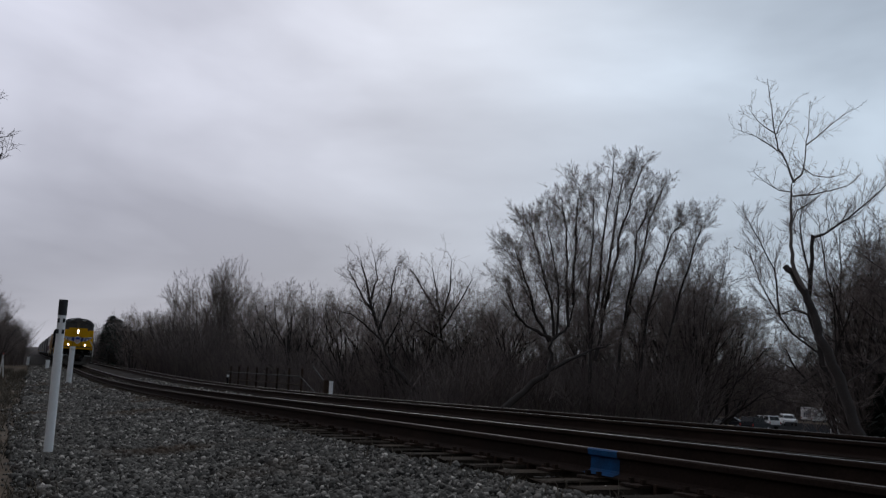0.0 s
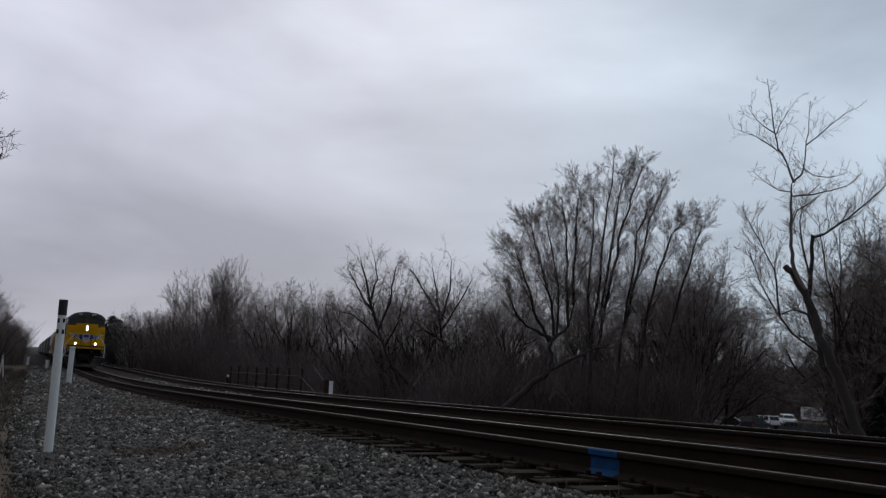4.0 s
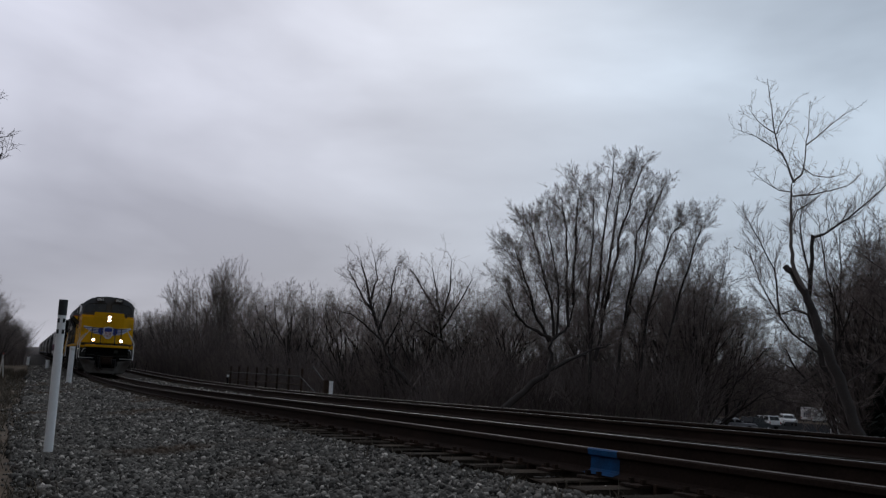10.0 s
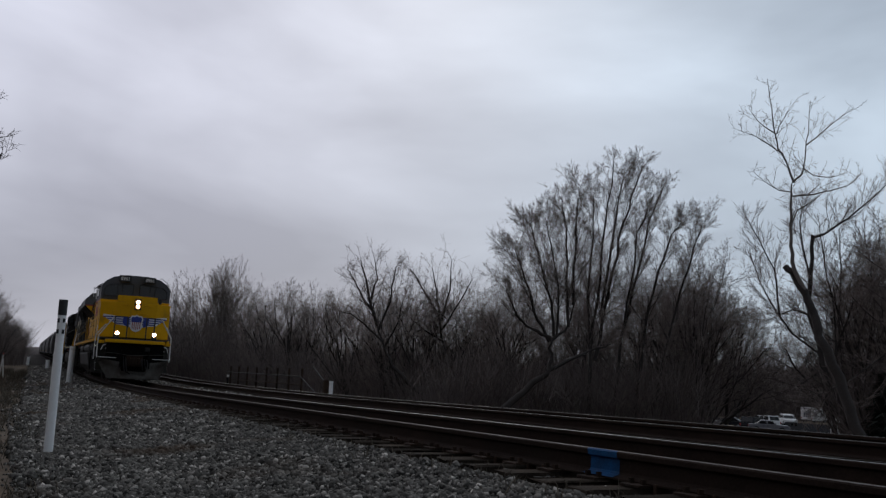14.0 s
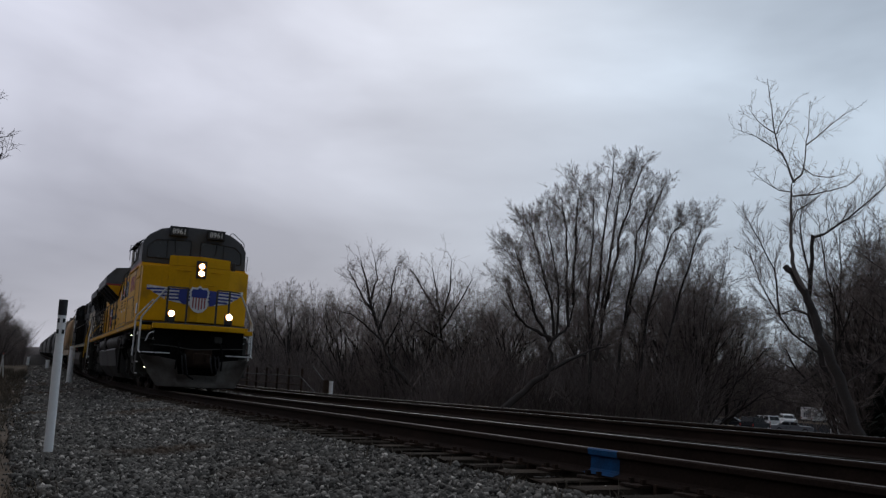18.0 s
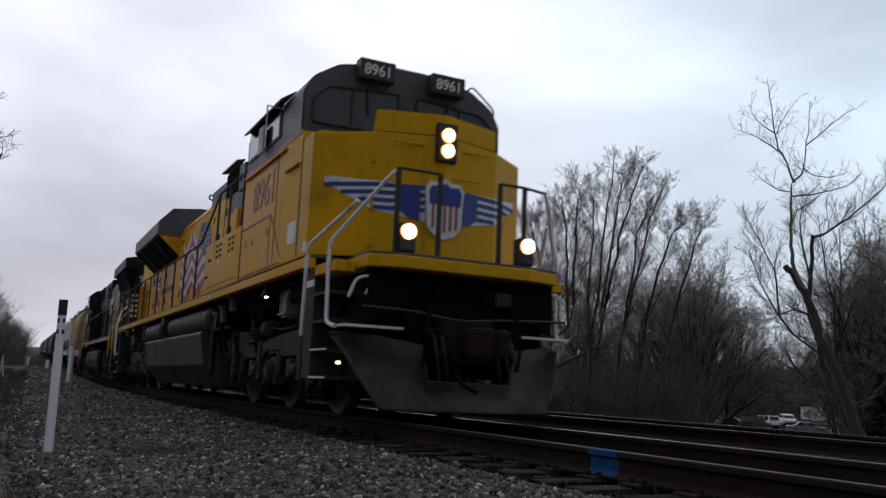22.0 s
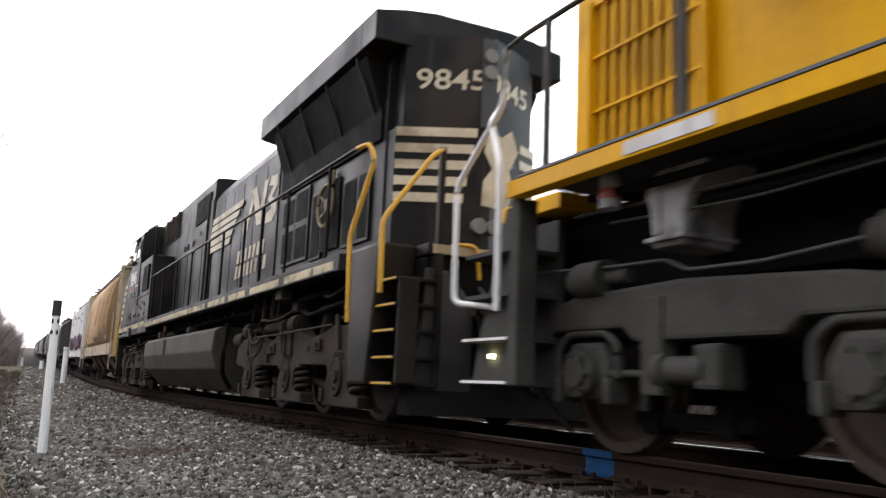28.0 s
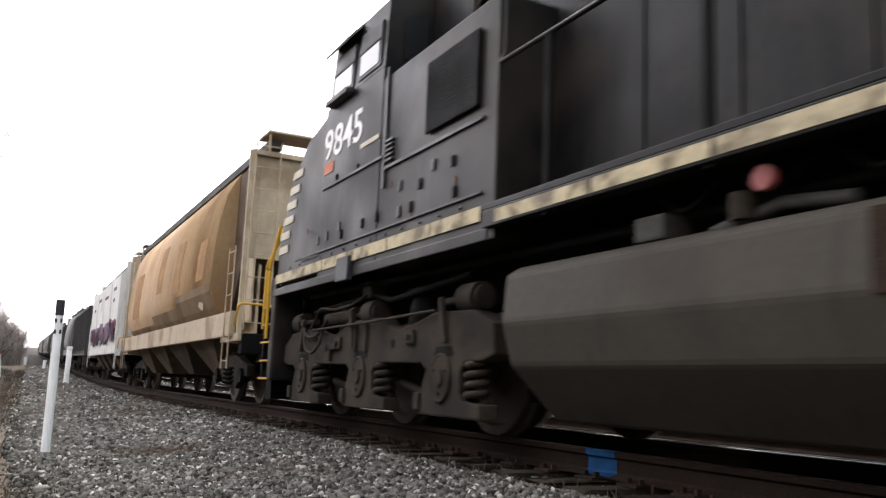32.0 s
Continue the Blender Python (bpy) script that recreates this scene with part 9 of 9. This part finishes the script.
def car(kind, label, body_mat, m, group="parked cars"):
    """A road vehicle, front towards +x: body, cabin, panes, bumpers, lamps and four wheels."""
    t = thing(kind if kind != "suv" else "utility_vehicle", label, "car" if kind != "box_truck" else "truck", group, m)
    B, Gm = M[body_mat], M["car_glass"]
    L, W, lift = {"suv": (2.35, 0.95, 0.38), "pickup": (2.85, 0.98, 0.42), "sedan": (2.35, 0.9, 0.28), "box_truck": (3.4, 1.15, 0.55)}[kind]
    hood = {"suv": 1.08, "pickup": 1.12, "sedan": 0.92, "box_truck": 1.35}[kind]
    low = [(-L, lift), (L, lift), (L + 0.02, hood - 0.25), (L - 0.15, hood - 0.06), (L * 0.5, hood), (-L + 0.05, hood), (-L - 0.02, hood - 0.3)]
    part("body", prism(low, -W, W, "y", 0.05), B, t)
    if kind == "suv":
        cab = [(L * 0.42, hood), (L * 0.12, 1.72), (-L + 0.35, 1.78), (-L + 0.02, hood)]
        panes = [(0.85, -0.05), (-0.15, -1.0), (-1.1, -2.0)]
    elif kind == "pickup":
        cab = [(L * 0.40, hood), (L * 0.16, 1.78), (-0.55, 1.80), (-0.75, hood)]
        panes = [(0.85, 0.15), (0.05, -0.55)]
        for s in (-1, 1):
            part("bed_side", box(-L, -0.8, *sorted((s * (W - 0.08), s * W)), hood - 0.02, hood + 0.22, bevel=0.03), B, t)
        part("tailgate", box(-L, -L + 0.08, -W + 0.1, W - 0.1, hood - 0.02, hood + 0.2, bevel=0.02), B, t)
    elif kind == "sedan":
        cab = [(L * 0.36, hood), (L * 0.08, 1.40), (-0.85, 1.42), (-1.55, hood)]
        panes = [(0.6, -0.15), (-0.25, -1.1)]
    else:
        cab = [(L - 0.25, hood), (L - 0.75, 2.2), (1.3, 2.25), (1.3, hood)]
        panes = [(2.5, 1.6)]
        part("cargo_box", box(-L, 1.2, -1.2, 1.2, 1.0, 3.25, bevel=0.04), B, t, "large pale cargo box with dark printed blocks")
        for k, (x0, x1, z0, z1) in enumerate(((-2.9, -1.4, 1.4, 2.3), (-1.2, 0.9, 2.3, 2.8), (-2.6, -0.4, 2.85, 3.05), (0.2, 1.0, 1.3, 2.1))):
            for s in (-1, 1):
                part("printed_block", box(x0, x1, *sorted((s * 1.2, s * 1.21)), z0, z1), M["loco_grey"], t)
            part("printed_block", box(-L - 0.008, -L + 0.01, -0.9 + 0.4 * k, -0.6 + 0.4 * k, 1.3, 2.9 - 0.2 * k), M["loco_grey"], t)
    part("cabin", prism(cab, -W + 0.12, W - 0.12, "y", 0.05), B, t)
    top = max(z for _, z in cab)
    for s in (-1, 1):
        for a, b in panes:
            part("side_pane", prism([(a, hood + 0.06), (a - 0.12, top - 0.12), (b + 0.04, top - 0.12), (b + 0.04, hood + 0.06)], *sorted((s * (W - 0.13), s * (W - 0.105)))), Gm, t, "dark window glass")
        part("headlamp", box(L - 0.06, L + 0.03, *sorted((s * (W - 0.3), s * (W - 0.06))), hood - 0.36, hood - 0.2, bevel=0.02), M["car_white"], t)
        part("tail_lamp", box(-L - 0.03, -L + 0.05, *sorted((s * (W - 0.2), s * (W - 0.05))), hood - 0.4, hood - 0.1, bevel=0.02), M["red"], t)
        part("mirror", box(L * 0.3, L * 0.3 + 0.12, *sorted((s * (W - 0.05), s * (W + 0.15))), hood + 0.02, hood + 0.18, bevel=0.03), B, t)
    (xa, za), (xb, zb) = cab[0], cab[1]
    part("windshield", prism([(xa - 0.04, za + 0.05), (xb + 0.05, zb - 0.1), (xb + 0.09, zb - 0.09), (xa + 0.0, za + 0.06)], -W + 0.22, W - 0.22), Gm, t)
    (xa, za), (xb, zb) = cab[3], cab[2]
    part("rear_window", prism([(xa + 0.06, za + 0.08), (xb - 0.02, zb - 0.12), (xb - 0.06, zb - 0.1), (xa - 0.0, za + 0.1)], -W + 0.24, W - 0.24), Gm, t)
    for x in (L, -L):
        part("bumper", box(x - 0.1, x + 0.1, -W + 0.03, W - 0.03, lift, lift + 0.22, bevel=0.05), M["black"], t)
    r = 0.33 if kind == "sedan" else 0.39
    for x in (L * 0.62, -L * 0.6):
        for s in (-1, 1):
            w = part("wheel", add_disc(bmesh.new(), (x, s * (W - 0.1), r), r, 0.24, "y", 20), M["tyre"], t)
            part("hub", add_disc(bmesh.new(), (x, s * (W + 0.02), r), r * 0.6, 0.03, "y", 14), M["silver"], w)
    return t


def lot_things():
    car("suv", "white sport utility vehicle with dark windows parked on the asphalt", "white", pose(-85.1, 88.3, LOT_Z, 0, 0, 170))
    car("suv", "white sport utility vehicle parked facing the tracks", "white", pose(-97.2, 106.8, LOT_Z, 0, 0, 322))
    car("box_truck", "pale box truck with dark printed blocks parked at the wood's edge", "car_white", pose(-123, 144.1, LOT_Z - 0.45, 0, 0, 104))
    car("suv", "dark utility vehicle parked in front of the white one", "dark_car", pose(-78.6, 79.7, LOT_Z - 0.1, 0, 0, 108))
    car("sedan", "dark sedan parked beside the rubble", "dark_car", pose(-84.0, 80.6, LOT_Z, 0, 0, 215))
    for x, y, h, w in ((-69.3, 82.0, 1.7, 0.16), (-68.9, 82.6, 2.2, 0.28), (-67.9, 83.2, 2.9, 0.14), (-67.5, 83.6, 1.6, 0.2)):
        t = thing("white_bollard", "whitish post standing at the edge of the car park", "bollard", "car park posts", pose(x, y, LOT_Z))
        part("post", tube([(0, 0, 0), (0, 0, h)], w, 10), M["car_white"], t)
        part("cap", tube([(0, 0, h), (0, 0, h + 0.12)], w * 1.15, 10), M["car_grey"], t)
    t = thing("sign_post", "slim pole with a small crossbar beside the car park", "sign", m=pose(-67.6, 83.3, LOT_Z))
    part("pole", tube([(0, 0, 0), (0, 0, 3.2)], 0.07, 8), M["car_white"], t)
    part("crossbar", box(-0.7, 0.7, -0.05, 0.05, 1.7, 1.95, bevel=0.02), M["car_grey"], t)
    t = thing("utility_pole", "pale slim pole at the edge of the car park", "pole", m=pose(-86.5, 84.9, LOT_Z))
    part("pole", tube([(0, 0, 0), (0.1, 0, 3.1)], 0.09, 8), M["dull_pipe"], t)
    part("cap", tube([(0.1, 0, 3.1), (0.1, 0, 3.2)], 0.11, 8), M["car_grey"], t)
    rng = random.Random(23)
    for k in range(9):
        x, y = -81.2 + 0.75 * k * 0.6 + rng.uniform(-0.3, 0.3), 73.0 + 0.42 * k + rng.uniform(-0.3, 0.3)
        t = thing("rubble_block", "pale broken block lying in a heap", "rubble", "rubble heap", pose(x, y, LOT_Z, 0, 0, rng.uniform(0, 180)))
        bm = box(-rng.uniform(0.3, 0.7), rng.uniform(0.3, 0.7), -0.35, 0.35, 0, rng.uniform(0.35, 1.1), bevel=0.06)
        for v in bm.verts:
            v.co += Vector((rng.uniform(-0.08, 0.08), rng.uniform(-0.08, 0.08), rng.uniform(-0.08, 0.0) if v.co.z > 0.1 else 0))
        part("block", bm, M["car_grey"] if k % 2 else M["tan_pale"], t)


lot_things()
mover = car("sedan", "silver sedan driving slowly across the car park", "silver", pose(-82, 72, LOT_Z), group="moving cars")
# ---- all that moves ----
def motions():
    half = [k * 0.5 for k in range(65)]
    walk(lead, [(t, stand(run_at(t), -3.4, -18.1)) for t in half])
    walk(second, [(t, stand(run_at(t), -26.3, -41.0)) for t in half])
    for car, x in CARS:
        walk(car, [(t, stand(run_at(t) + x, 5.75, -5.75)) for t in half])
    drive = [(0, -83.0, 71.3), (6, -80.4, 73.4), (10, -77.9, 75.8), (12, -76.3, 77.3), (14, -75.2, 78.3), (17, -73.9, 79.5), (19, -72.8, 80.5), (22, -72.0, 81.2), (26, -71.4, 81.8), (32, -70.8, 82.4)]
    walk(mover, [(t, pose(x, y, LOT_Z, 0, 0, 44)) for t, x, y in drive])
    fine = [k * 0.15 for k in range(214)] + [32.0]
    for w, x, r in ROLLING:
        walk(w, [(t, pose(x, 0, r, 0, math.degrees((run_at(t) + 94) / r), 0)) for t in fine])


motions()
